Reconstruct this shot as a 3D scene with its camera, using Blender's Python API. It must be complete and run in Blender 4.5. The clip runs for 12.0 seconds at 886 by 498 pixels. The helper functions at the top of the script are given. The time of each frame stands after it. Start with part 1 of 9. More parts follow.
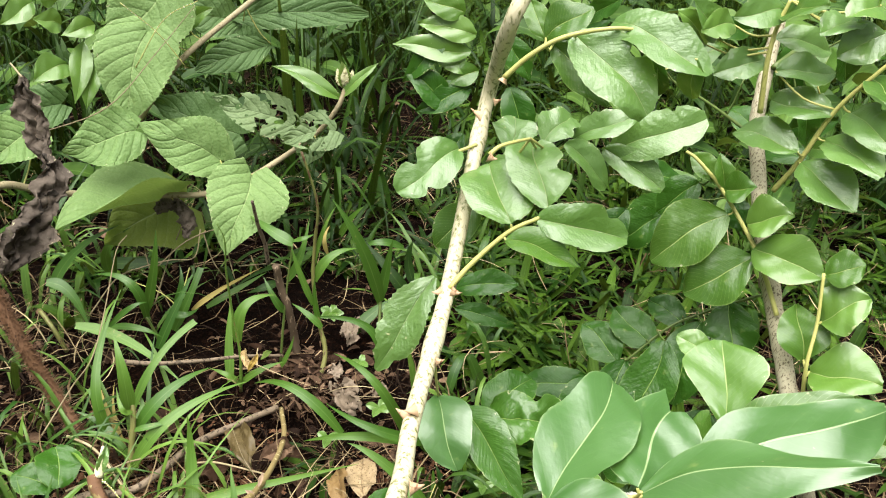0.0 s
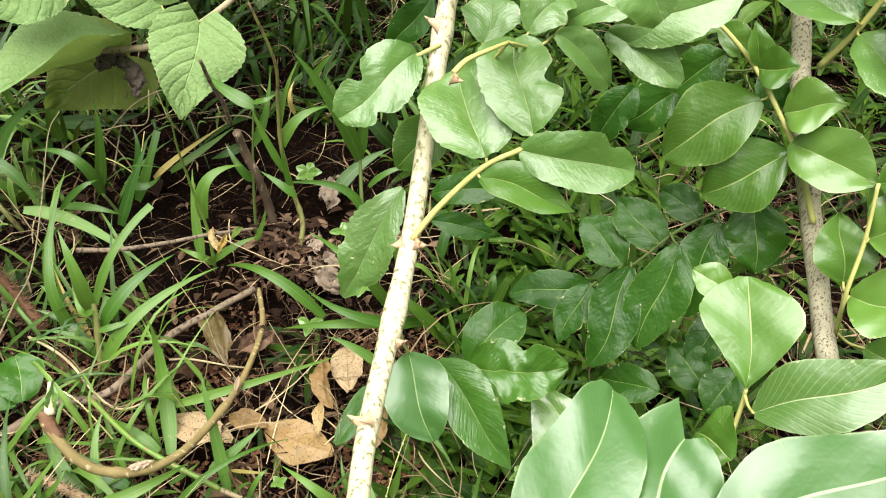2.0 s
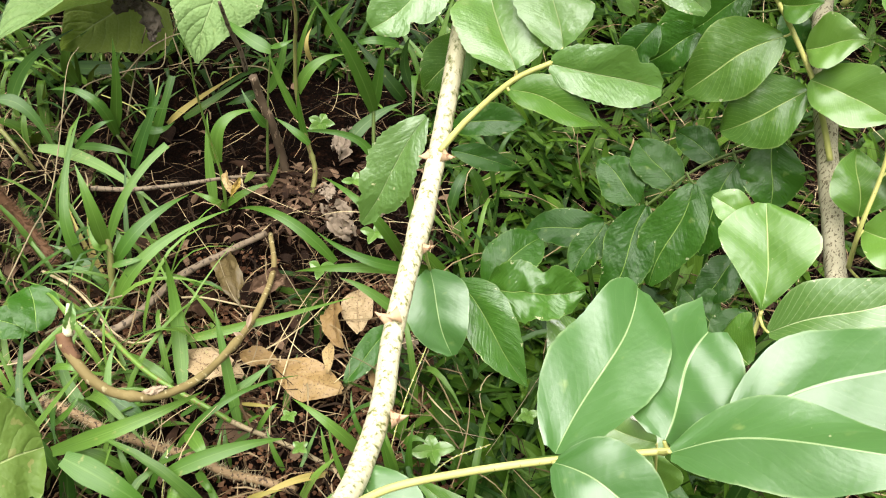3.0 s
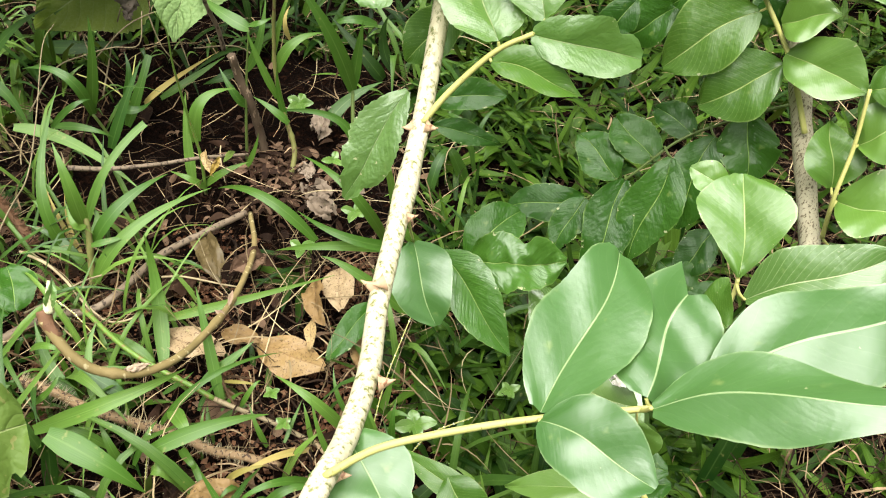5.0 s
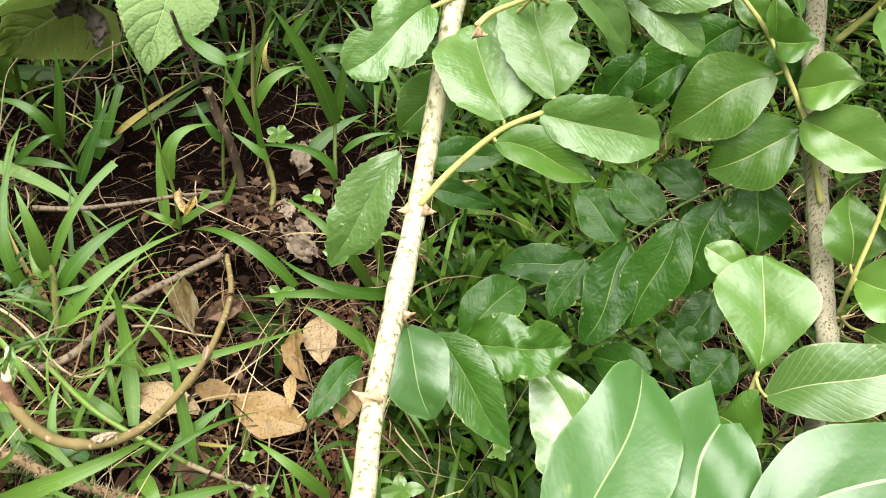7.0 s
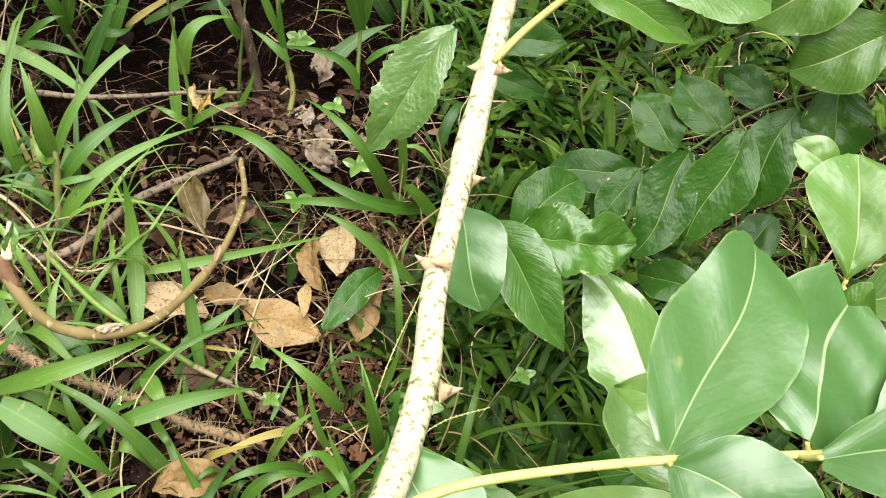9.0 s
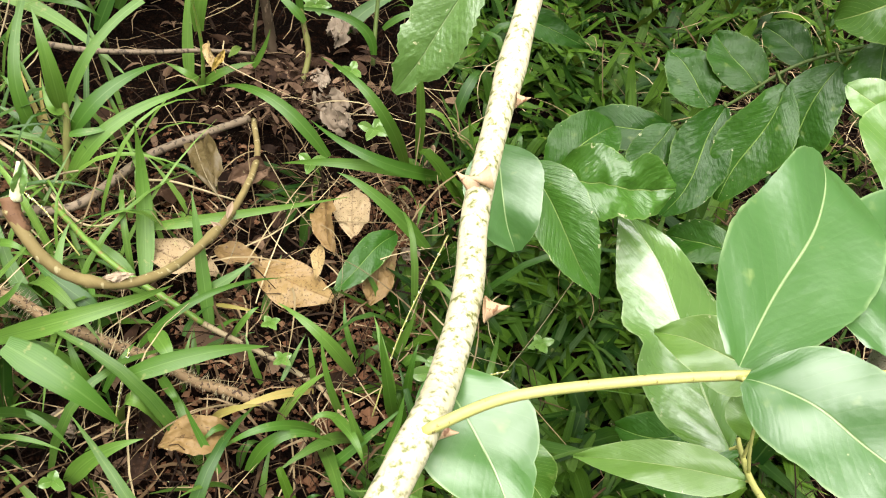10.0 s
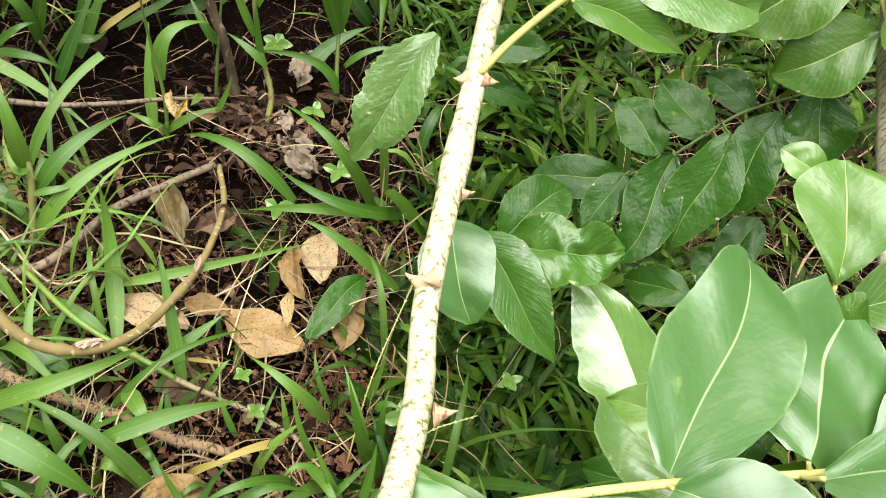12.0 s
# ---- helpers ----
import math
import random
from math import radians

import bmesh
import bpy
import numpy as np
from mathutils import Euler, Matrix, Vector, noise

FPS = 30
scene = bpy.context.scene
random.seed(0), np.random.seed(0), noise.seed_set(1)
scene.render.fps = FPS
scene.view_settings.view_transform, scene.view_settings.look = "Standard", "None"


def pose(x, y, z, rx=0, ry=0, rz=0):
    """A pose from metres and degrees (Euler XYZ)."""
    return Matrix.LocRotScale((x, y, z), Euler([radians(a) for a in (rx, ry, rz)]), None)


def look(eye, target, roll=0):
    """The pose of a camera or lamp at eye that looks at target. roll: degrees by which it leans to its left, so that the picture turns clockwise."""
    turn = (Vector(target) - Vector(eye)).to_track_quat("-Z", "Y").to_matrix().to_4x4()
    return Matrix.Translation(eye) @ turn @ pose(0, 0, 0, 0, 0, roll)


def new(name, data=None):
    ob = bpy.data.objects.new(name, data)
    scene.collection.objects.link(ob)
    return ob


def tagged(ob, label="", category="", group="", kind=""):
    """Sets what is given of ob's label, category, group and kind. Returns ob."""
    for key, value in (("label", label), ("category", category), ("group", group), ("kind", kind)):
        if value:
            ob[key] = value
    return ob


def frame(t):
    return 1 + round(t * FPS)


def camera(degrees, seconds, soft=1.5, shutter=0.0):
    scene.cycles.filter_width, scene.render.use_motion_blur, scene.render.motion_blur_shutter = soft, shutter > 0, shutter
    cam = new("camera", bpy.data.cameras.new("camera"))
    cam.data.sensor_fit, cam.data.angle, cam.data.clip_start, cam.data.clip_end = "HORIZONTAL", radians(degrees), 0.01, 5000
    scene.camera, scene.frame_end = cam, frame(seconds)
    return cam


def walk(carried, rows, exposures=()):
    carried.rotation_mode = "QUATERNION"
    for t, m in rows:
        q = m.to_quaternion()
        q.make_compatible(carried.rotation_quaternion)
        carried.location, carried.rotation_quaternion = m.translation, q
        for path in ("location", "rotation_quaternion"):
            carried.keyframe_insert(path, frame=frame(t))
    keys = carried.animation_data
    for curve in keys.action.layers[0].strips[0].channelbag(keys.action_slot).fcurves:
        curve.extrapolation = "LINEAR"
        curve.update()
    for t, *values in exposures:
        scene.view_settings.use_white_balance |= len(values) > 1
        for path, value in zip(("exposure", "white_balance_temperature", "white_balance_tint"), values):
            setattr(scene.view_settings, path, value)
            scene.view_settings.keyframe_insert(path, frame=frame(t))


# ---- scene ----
cam = camera(57.0, 12.0, soft=1.1)
PATH = [
    (0, pose(-0.0062, -0.6099, 0.6054, 60.48, -2.48, 2.45)),
    (0.5, pose(0.0012, -0.5615, 0.6063, 56.58, -2.44, 2.11)),
    (1, pose(-0.0036, -0.5133, 0.5988, 51.69, -1.27, 2.11)),
    (1.5, pose(0.0150, -0.4796, 0.6211, 46.94, 1.19, 1.22)),
    (2, pose(0.0121, -0.4801, 0.6185, 45.16, -0.06, 1.34)),
    (2.5, pose(0.0063, -0.5092, 0.6053, 44.11, -1.37, 2.72)),
    (4.3, pose(-0.0110, -0.5113, 0.5935, 44.22, -1.54, 1.53)),
    (4.5, pose(-0.0063, -0.5114, 0.5929, 43.64, -1.77, 1.48)),
    (5, pose(-0.0033, -0.5193, 0.5962, 43.19, -2.40, 1.11)),
    (5.5, pose(0.0000, -0.5000, 0.6000, 43.42, -2.89, -0.00)),
    (6, pose(-0.0020, -0.5023, 0.5974, 43.70, -3.38, 0.50)),
    (6.5, pose(-0.0100, -0.4908, 0.6038, 43.26, -3.56, 0.21)),
    (6.7, pose(-0.0124, -0.4806, 0.6017, 43.29, -3.53, 0.26)),
    (8.3, pose(-0.0301, -0.4323, 0.5867, 43.60, -6.87, -0.29)),
    (8.5, pose(-0.0391, -0.4457, 0.5728, 42.43, -6.37, 0.71)),
    (9, pose(-0.0404, -0.4672, 0.5421, 40.26, -6.79, 2.44)),
    (9.5, pose(-0.0509, -0.4659, 0.5116, 39.14, -7.96, 2.75)),
    (10, pose(-0.0498, -0.4766, 0.5110, 39.95, -7.78, 3.58)),
    (10.5, pose(-0.0378, -0.4812, 0.5075, 41.29, -6.81, 2.79)),
    (11, pose(-0.0383, -0.4600, 0.5403, 39.02, -5.71, 1.24)),
    (11.5, pose(-0.0423, -0.4478, 0.5462, 39.61, -6.22, 0.30)),
    (12, pose(-0.0447, -0.4587, 0.5422, 40.25, -7.32, 0.73)),
]
walk(cam, PATH, [(0, 1.22), (12, 1.22)])
# ---- world and light ----
world = bpy.data.worlds.new("sky")
scene.world = world
world.use_nodes = True
wn = world.node_tree.nodes
sky = wn.new("ShaderNodeTexSky")
sky.sky_type, sky.sun_disc = "NISHITA", False
sky.sun_elevation, sky.sun_rotation = radians(80.6), radians(205)
sky.air_density, sky.dust_density, sky.ozone_density = 1.0, 4.0, 1.0
hsv = wn.new("ShaderNodeHueSaturation")
hsv.inputs["Saturation"].default_value = 0.3
world.node_tree.links.new(sky.outputs[0], hsv.inputs["Color"])
world.node_tree.links.new(hsv.outputs[0], wn["Background"].inputs[0])
wn["Background"].inputs[1].default_value = 0.05
sun_data = bpy.data.lights.new("sun", "SUN")
sun_data.energy, sun_data.angle, sun_data.color = 5.0, radians(72), (1.0, 0.965, 0.93)
sun = new("sun", sun_data)
sun.matrix_world = look((0, 0, 5), (0.35, 0.75, 0.0))


# ---- materials ----
def mat_base(name, rough=0.5, spec=0.5):
    m = bpy.data.materials.new(name)
    m.use_nodes = True
    b = m.node_tree.nodes["Principled BSDF"]
    b.inputs["Roughness"].default_value = rough
    b.inputs["Specular IOR Level"].default_value = spec
    return m, m.node_tree, b


def math_node(tree, op, a, b=0.0, c=None):
    n = tree.nodes.new("ShaderNodeMath")
    n.operation = op
    for k, v in enumerate((a, b, c)):
        if v is None:
            continue
        if isinstance(v, (int, float)):
            n.inputs[k].default_value = v
        else:
            tree.links.new(v, n.inputs[k])
    return n.outputs[0]


def ramp(tree, fac, *stops):
    n = tree.nodes.new("ShaderNodeValToRGB")
    while len(n.color_ramp.elements) < len(stops):
        n.color_ramp.elements.new(0.5)
    for e, (p, c) in zip(n.color_ramp.elements, stops):
        e.position, e.color = p, (*c, 1)
    tree.links.new(fac, n.inputs[0])
    return n.outputs[0]


def mix(tree, fac, a, b):
    n = tree.nodes.new("ShaderNodeMix")
    n.data_type = "RGBA"
    for k, v in ((0, fac), (6, a), (7, b)):
        if isinstance(v, tuple):
            n.inputs[k].default_value = (*v, 1)
        elif isinstance(v, (int, float)):
            n.inputs[k].default_value = v
        else:
            tree.links.new(v, n.inputs[k])
    return n.outputs[2]


def noise_tex(tree, scale, detail=4.0, rough=0.55, space="Object", stretch=(1, 1, 1)):
    tc = tree.nodes.new("ShaderNodeTexCoord")
    mp = tree.nodes.new("ShaderNodeMapping")
    mp.inputs["Scale"].default_value = stretch
    tree.links.new(tc.outputs[space], mp.inputs[0])
    n = tree.nodes.new("ShaderNodeTexNoise")
    n.inputs["Scale"].default_value, n.inputs["Detail"].default_value, n.inputs["Roughness"].default_value = scale, detail, rough
    tree.links.new(mp.outputs[0], n.inputs["Vector"])
    return n.outputs["Fac"]


def bump(tree, bsdf, height, strength, distance=0.001):
    n = tree.nodes.new("ShaderNodeBump")
    n.inputs["Strength"].default_value, n.inputs["Distance"].default_value = strength, distance
    tree.links.new(height, n.inputs["Height"])
    tree.links.new(n.outputs[0], bsdf.inputs["Normal"])


def see_through(m, tree, bsdf, colour, share):
    """Thin leaf: a share of the light passes through it."""
    t = tree.nodes.new("ShaderNodeBsdfTranslucent")
    if isinstance(colour, tuple):
        t.inputs[0].default_value = (*colour, 1)
    else:
        tree.links.new(colour, t.inputs[0])
    s = tree.nodes.new("ShaderNodeMixShader")
    s.inputs[0].default_value = share
    tree.links.new(bsdf.outputs[0], s.inputs[1])
    tree.links.new(t.outputs[0], s.inputs[2])
    tree.links.new(s.outputs[0], tree.nodes["Material Output"].inputs[0])
    return s


def leaf_mat(name, dark, light, vein, rough=0.38, spec=0.7, share=0.2, veins=13, relief=0.4, spots=0.0, holes=0.0, vein_mix=0.35, spot=(0.5, 0.48, 0.25), glow=(0.30, 0.42, 0.04), spot_scale=170, quilt=0.3, wrinkle=0.3, emboss=0.06, uneven=1.3, net=0.0, side_mix=0.22, fine=0.25, hairline=0.09, nicks=0.6, coat=0.0):
    m, tree, b = mat_base(name, rough, spec)
    b.inputs["Coat Weight"].default_value, b.inputs["Coat Roughness"].default_value = coat, rough * 0.9
    tc = tree.nodes.new("ShaderNodeTexCoord")
    sep = tree.nodes.new("ShaderNodeSeparateXYZ")
    tree.links.new(tc.outputs["UV"], sep.inputs[0])
    s = math_node(tree, "ABSOLUTE", math_node(tree, "MULTIPLY_ADD", sep.outputs[0], 2.0, -1.0))
    u = sep.outputs[1]
    n1 = noise_tex(tree, 30, 3)
    n2 = noise_tex(tree, 260, 4)
    info = tree.nodes.new("ShaderNodeObjectInfo")
    col = mix(tree, math_node(tree, "MULTIPLY_ADD", info.outputs["Random"], 0.6, math_node(tree, "MULTIPLY_ADD", n1, 0.8, -0.2)), dark, light)
    # side veins run forward from the midrib, unevenly
    k = math_node(tree, "FRACT", math_node(tree, "MULTIPLY_ADD", math_node(tree, "MULTIPLY_ADD", s, -0.32, u), float(veins), math_node(tree, "MULTIPLY", n1, uneven)))
    k = math_node(tree, "ABSOLUTE", math_node(tree, "SUBTRACT", k, 0.5))
    side = math_node(tree, "SMOOTH_MIN", math_node(tree, "MULTIPLY", math_node(tree, "MAXIMUM", math_node(tree, "SUBTRACT", k, 0.45), 0.0), 19.0), 1.0, 0.1)
    mid = math_node(tree, "MAXIMUM", math_node(tree, "MULTIPLY_ADD", s, -38.0, 1.0), 0.0)
    mid = math_node(tree, "MINIMUM", math_node(tree, "MULTIPLY", mid, 1.8), 1.0)
    col = mix(tree, math_node(tree, "MULTIPLY", side, vein_mix * side_mix), col, vein)
    col = mix(tree, math_node(tree, "MULTIPLY", mid, min(1.0, vein_mix * 2)), col, vein)
    # a pale edge, broken and nicked
    rim = math_node(tree, "MULTIPLY", math_node(tree, "MAXIMUM", math_node(tree, "SUBTRACT", s, 0.945), 0.0), 16.0)
    rim = math_node(tree, "MULTIPLY", rim, math_node(tree, "MAXIMUM", math_node(tree, "MULTIPLY_ADD", noise_tex(tree, 95, 3), 3.0, -1.2), 0.0))
    col = mix(tree, math_node(tree, "MINIMUM", rim, 0.75), col, vein)
    nick = math_node(tree, "MULTIPLY", math_node(tree, "GREATER_THAN", s, 0.88), math_node(tree, "GREATER_THAN", noise_tex(tree, 210, 2), 0.66))
    col = mix(tree, math_node(tree, "MULTIPLY", nick, nicks), col, (0.52, 0.50, 0.30))
    scuff = math_node(tree, "GREATER_THAN", noise_tex(tree, 150, 3, 0.7, stretch=(1, 1, 2.5)), 0.735)
    col = mix(tree, math_node(tree, "MULTIPLY", scuff, nicks * 0.7), col, (0.40, 0.46, 0.22))
    # fine parallel veins between the side veins
    hair = math_node(tree, "SINE", math_node(tree, "MULTIPLY_ADD", math_node(tree, "MULTIPLY_ADD", s, -0.32, u), veins * 14.0, math_node(tree, "MULTIPLY", noise_tex(tree, 60, 4), 34.0)))
    hair = math_node(tree, "MULTIPLY_ADD", hair, 0.5, 0.5)
    col = mix(tree, math_node(tree, "MULTIPLY", hair, hairline), col, dark)
    col = mix(tree, math_node(tree, "MULTIPLY", math_node(tree, "MAXIMUM", math_node(tree, "SUBTRACT", noise_tex(tree, 120, 3), 0.66), 0.0), 2.2), col, (0.30, 0.36, 0.10))
    dots = math_node(tree, "MINIMUM", math_node(tree, "MULTIPLY", math_node(tree, "MAXIMUM", math_node(tree, "SUBTRACT", noise_tex(tree, 330, 1), 0.79), 0.0), 20.0), 0.5)
    col = mix(tree, dots, col, (0.42, 0.42, 0.22))
    if spots:
        sp = math_node(tree, "GREATER_THAN", noise_tex(tree, spot_scale, 2), 0.78 - spots)
        col = mix(tree, math_node(tree, "MULTIPLY", sp, 0.75), col, spot)
    tree.links.new(col, b.inputs["Base Color"])
    way = tree.nodes.new("ShaderNodeCombineXYZ")
    tree.links.new(math_node(tree, "MULTIPLY", s, 2.2), way.inputs[0])
    tree.links.new(math_node(tree, "MULTIPLY", math_node(tree, "MULTIPLY_ADD", s, -0.25, u), veins * 1.7), way.inputs[1])
    tree.links.new(math_node(tree, "MULTIPLY_ADD", info.outputs["Random"], 50.0, math_node(tree, "MULTIPLY", math_node(tree, "GREATER_THAN", sep.outputs[0], 0.5), 7.0)), way.inputs[2])
    wr = tree.nodes.new("ShaderNodeTexNoise")
    wr.inputs["Scale"].default_value, wr.inputs["Detail"].default_value = 1.0, 3.0
    tree.links.new(way.outputs[0], wr.inputs["Vector"])
    col = mix(tree, math_node(tree, "MULTIPLY", math_node(tree, "SUBTRACT", wr.outputs["Fac"], 0.35), 0.3), col, dark)
    tree.links.new(col, b.inputs["Base Color"])
    cushion = math_node(tree, "SUBTRACT", 1.0, math_node(tree, "POWER", math_node(tree, "MULTIPLY", k, 2.0), 3.0))
    if net:
        # netted veins with cushions between them
        vo = tree.nodes.new("ShaderNodeTexVoronoi")
        vo.inputs["Scale"].default_value = 340.0
        tree.links.new(tc.outputs["Object"], vo.inputs["Vector"])
        cushion = math_node(tree, "MULTIPLY_ADD", vo.outputs["Distance"], -net, cushion)
        edge = math_node(tree, "MINIMUM", math_node(tree, "MULTIPLY", math_node(tree, "MAXIMUM", math_node(tree, "SUBTRACT", vo.outputs["Distance"], 0.55), 0.0), 2.0), 0.12)
        col = mix(tree, edge, col, vein)
        tree.links.new(col, b.inputs["Base Color"])
    h = math_node(tree, "MULTIPLY_ADD", cushion, emboss, math_node(tree, "MULTIPLY_ADD", n2, fine, math_node(tree, "MULTIPLY_ADD", wr.outputs["Fac"], wrinkle, math_node(tree, "MULTIPLY", noise_tex(tree, 110, 2), quilt))))
    h = math_node(tree, "MULTIPLY_ADD", hair, -0.018, math_node(tree, "MULTIPLY_ADD", mid, -0.45, h))
    bump(tree, b, h, relief, 0.0012)
    r = math_node(tree, "MULTIPLY_ADD", n1, 0.25, rough - 0.12)
    tree.links.new(r, b.inputs["Roughness"])
    rgh = math_node(tree, "MULTIPLY_ADD", wr.outputs["Fac"], 0.14, math_node(tree, "SUBTRACT", r, 0.07))
    tree.links.new(rgh, b.inputs["Roughness"])
    last = see_through(m, tree, b, mix(tree, 0.5, col, glow), share)
    if holes:
        tr = tree.nodes.new("ShaderNodeBsdfTransparent")
        mx = tree.nodes.new("ShaderNodeMixShader")
        f = math_node(tree, "GREATER_THAN", noise_tex(tree, 75, 1.5), 1 - holes)
        tree.links.new(f, mx.inputs[0])
        tree.links.new(last.outputs[0], mx.inputs[1])
        tree.links.new(tr.outputs[0], mx.inputs[2])
        tree.links.new(mx.outputs[0], tree.nodes["Material Output"].inputs[0])
    return m


def blade_mat(name, a, b_col, share=0.3, rough=0.45, island=True, relief=0.1, rib=0.45, spec=0.22):
    m, tree, b = mat_base(name, rough, spec)
    if island:
        g = tree.nodes.new("ShaderNodeNewGeometry").outputs["Random Per Island"]
        g = math_node(tree, "POWER", g, 1.4)
    else:
        g = tree.nodes.new("ShaderNodeObjectInfo").outputs["Random"]
    n = noise_tex(tree, 40, 3)
    col = mix(tree, math_node(tree, "MULTIPLY_ADD", n, 0.5, math_node(tree, "MULTIPLY_ADD", g, 0.9, -0.2)), a, b_col)
    tc = tree.nodes.new("ShaderNodeTexCoord")
    sep = tree.nodes.new("ShaderNodeSeparateXYZ")
    tree.links.new(tc.outputs["UV"], sep.inputs[0])
    s = math_node(tree, "ABSOLUTE", math_node(tree, "MULTIPLY_ADD", sep.outputs[0], 2.0, -1.0))
    mid = math_node(tree, "MAXIMUM", math_node(tree, "MULTIPLY_ADD", s, -9.0, 1.0), 0.0)
    col = mix(tree, math_node(tree, "MULTIPLY", mid, rib), col, (0.20, 0.32, 0.08))
    # lengthwise streaks and worn, yellowing flecks
    way = tree.nodes.new("ShaderNodeCombineXYZ")
    tree.links.new(math_node(tree, "MULTIPLY", sep.outputs[0], 14.0), way.inputs[0])
    tree.links.new(math_node(tree, "MULTIPLY", sep.outputs[1], 2.5), way.inputs[1])
    tree.links.new(math_node(tree, "MULTIPLY", g, 40.0), way.inputs[2])
    st = tree.nodes.new("ShaderNodeTexNoise")
    st.inputs["Scale"].default_value, st.inputs["Detail"].default_value = 1.0, 3.0
    tree.links.new(way.outputs[0], st.inputs["Vector"])
    col = mix(tree, math_node(tree, "MULTIPLY", math_node(tree, "MAXIMUM", math_node(tree, "SUBTRACT", st.outputs["Fac"], 0.42), 0.0), 1.6), col, a)
    fleck = math_node(tree, "MULTIPLY", math_node(tree, "MAXIMUM", math_node(tree, "SUBTRACT", noise_tex(tree, 130, 3), 0.66), 0.0), 4.0)
    col = mix(tree, math_node(tree, "MINIMUM", fleck, 0.6), col, (0.30, 0.27, 0.09))
    tree.links.new(col, b.inputs["Base Color"])
    w = math_node(tree, "SINE", math_node(tree, "MULTIPLY", s, 40.0))
    bump(tree, b, w, relief, 0.0004)
    see_through(m, tree, b, mix(tree, 0.4, col, (0.32, 0.42, 0.05)), share)
    return m


def bark_mat(name, a, b_col, speck, speck_scale, cut, rough=0.75, relief=0.6, stretch=(1, 1, 0.35), soft=14.0):
    m, tree, b = mat_base(name, rough, 0.35)
    n1 = noise_tex(tree, 60, 4, 0.6, stretch=stretch)
    n2 = noise_tex(tree, speck_scale, 2, 0.6, stretch=stretch)
    col = mix(tree, n1, a, b_col)
    f = math_node(tree, "MULTIPLY", math_node(tree, "MAXIMUM", math_node(tree, "SUBTRACT", n2, cut), 0.0), soft)
    f = math_node(tree, "MINIMUM", f, 1.0)
    col = mix(tree, f, col, speck)
    tree.links.new(col, b.inputs["Base Color"])
    bump(tree, b, math_node(tree, "ADD", n1, math_node(tree, "MULTIPLY", n2, 0.7)), relief, 0.0015)
    return m


def litter_mat(name, stops, rough=0.8, spots=True):
    m, tree, b = mat_base(name, rough, 0.12)
    g = tree.nodes.new("ShaderNodeNewGeometry").outputs["Random Per Island"]
    o = tree.nodes.new("ShaderNodeObjectInfo").outputs["Random"]
    n = noise_tex(tree, 90, 4)
    f = math_node(tree, "FRACT", math_node(tree, "ADD", g, o))
    col = ramp(tree, math_node(tree, "MULTIPLY_ADD", f, 0.8, math_node(tree, "MULTIPLY_ADD", n, 0.4, -0.1)), *stops)
    dots = math_node(tree, "MINIMUM", math_node(tree, "MULTIPLY", math_node(tree, "MAXIMUM", math_node(tree, "SUBTRACT", noise_tex(tree, 330, 1), 0.74), 0.0), 20.0), 0.6)
    col = mix(tree, dots, col, (0.42, 0.42, 0.22))
    if spots:
        sp = math_node(tree, "MINIMUM", math_node(tree, "MULTIPLY", math_node(tree, "MAXIMUM", math_node(tree, "SUBTRACT", noise_tex(tree, 420, 2), 0.6), 0.0), 12.0), 1.0)
        col = mix(tree, math_node(tree, "MULTIPLY", sp, 0.8), col, (0.05, 0.025, 0.012))
    tree.links.new(col, b.inputs["Base Color"])
    bump(tree, b, n, 0.5, 0.001)
    see_through(m, tree, b, col, 0.12)
    return m


M = {}
M["leaf"] = leaf_mat("leaf_green", (0.034, 0.104, 0.007), (0.082, 0.182, 0.018), (0.40, 0.50, 0.16), rough=0.36, spec=0.6, share=0.27, veins=17, relief=0.7, wrinkle=0.15, quilt=1.0, emboss=0.02, vein_mix=0.42, side_mix=0.95, uneven=1.6, hairline=0.05)
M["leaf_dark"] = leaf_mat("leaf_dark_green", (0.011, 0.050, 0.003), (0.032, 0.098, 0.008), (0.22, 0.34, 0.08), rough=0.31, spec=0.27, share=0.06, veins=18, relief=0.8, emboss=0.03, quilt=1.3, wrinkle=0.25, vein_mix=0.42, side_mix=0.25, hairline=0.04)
M["leaf_deep"] = leaf_mat("leaf_deep_green", (0.028, 0.090, 0.007), (0.058, 0.145, 0.016), (0.27, 0.38, 0.11), rough=0.32, spec=0.6, share=0.08, veins=20, relief=0.8, emboss=0.04, quilt=1.1, wrinkle=0.4, side_mix=0.5)
M["leaf_veined"] = leaf_mat("leaf_veined", (0.048, 0.125, 0.014), (0.088, 0.180, 0.034), (0.44, 0.52, 0.26), rough=0.38, spec=0.9, share=0.2, veins=14, relief=0.6, emboss=0.07, quilt=0.7, wrinkle=0.2, vein_mix=0.5, side_mix=1.0, uneven=0.5, coat=0.1)
M["leaf_light"] = leaf_mat("leaf_young", (0.078, 0.178, 0.018), (0.132, 0.248, 0.040), (0.42, 0.52, 0.20), rough=0.36, spec=0.9, share=0.2, veins=16, relief=0.5, wrinkle=0.12, quilt=0.9, emboss=0.03, side_mix=0.45, uneven=1.6, hairline=0.04)
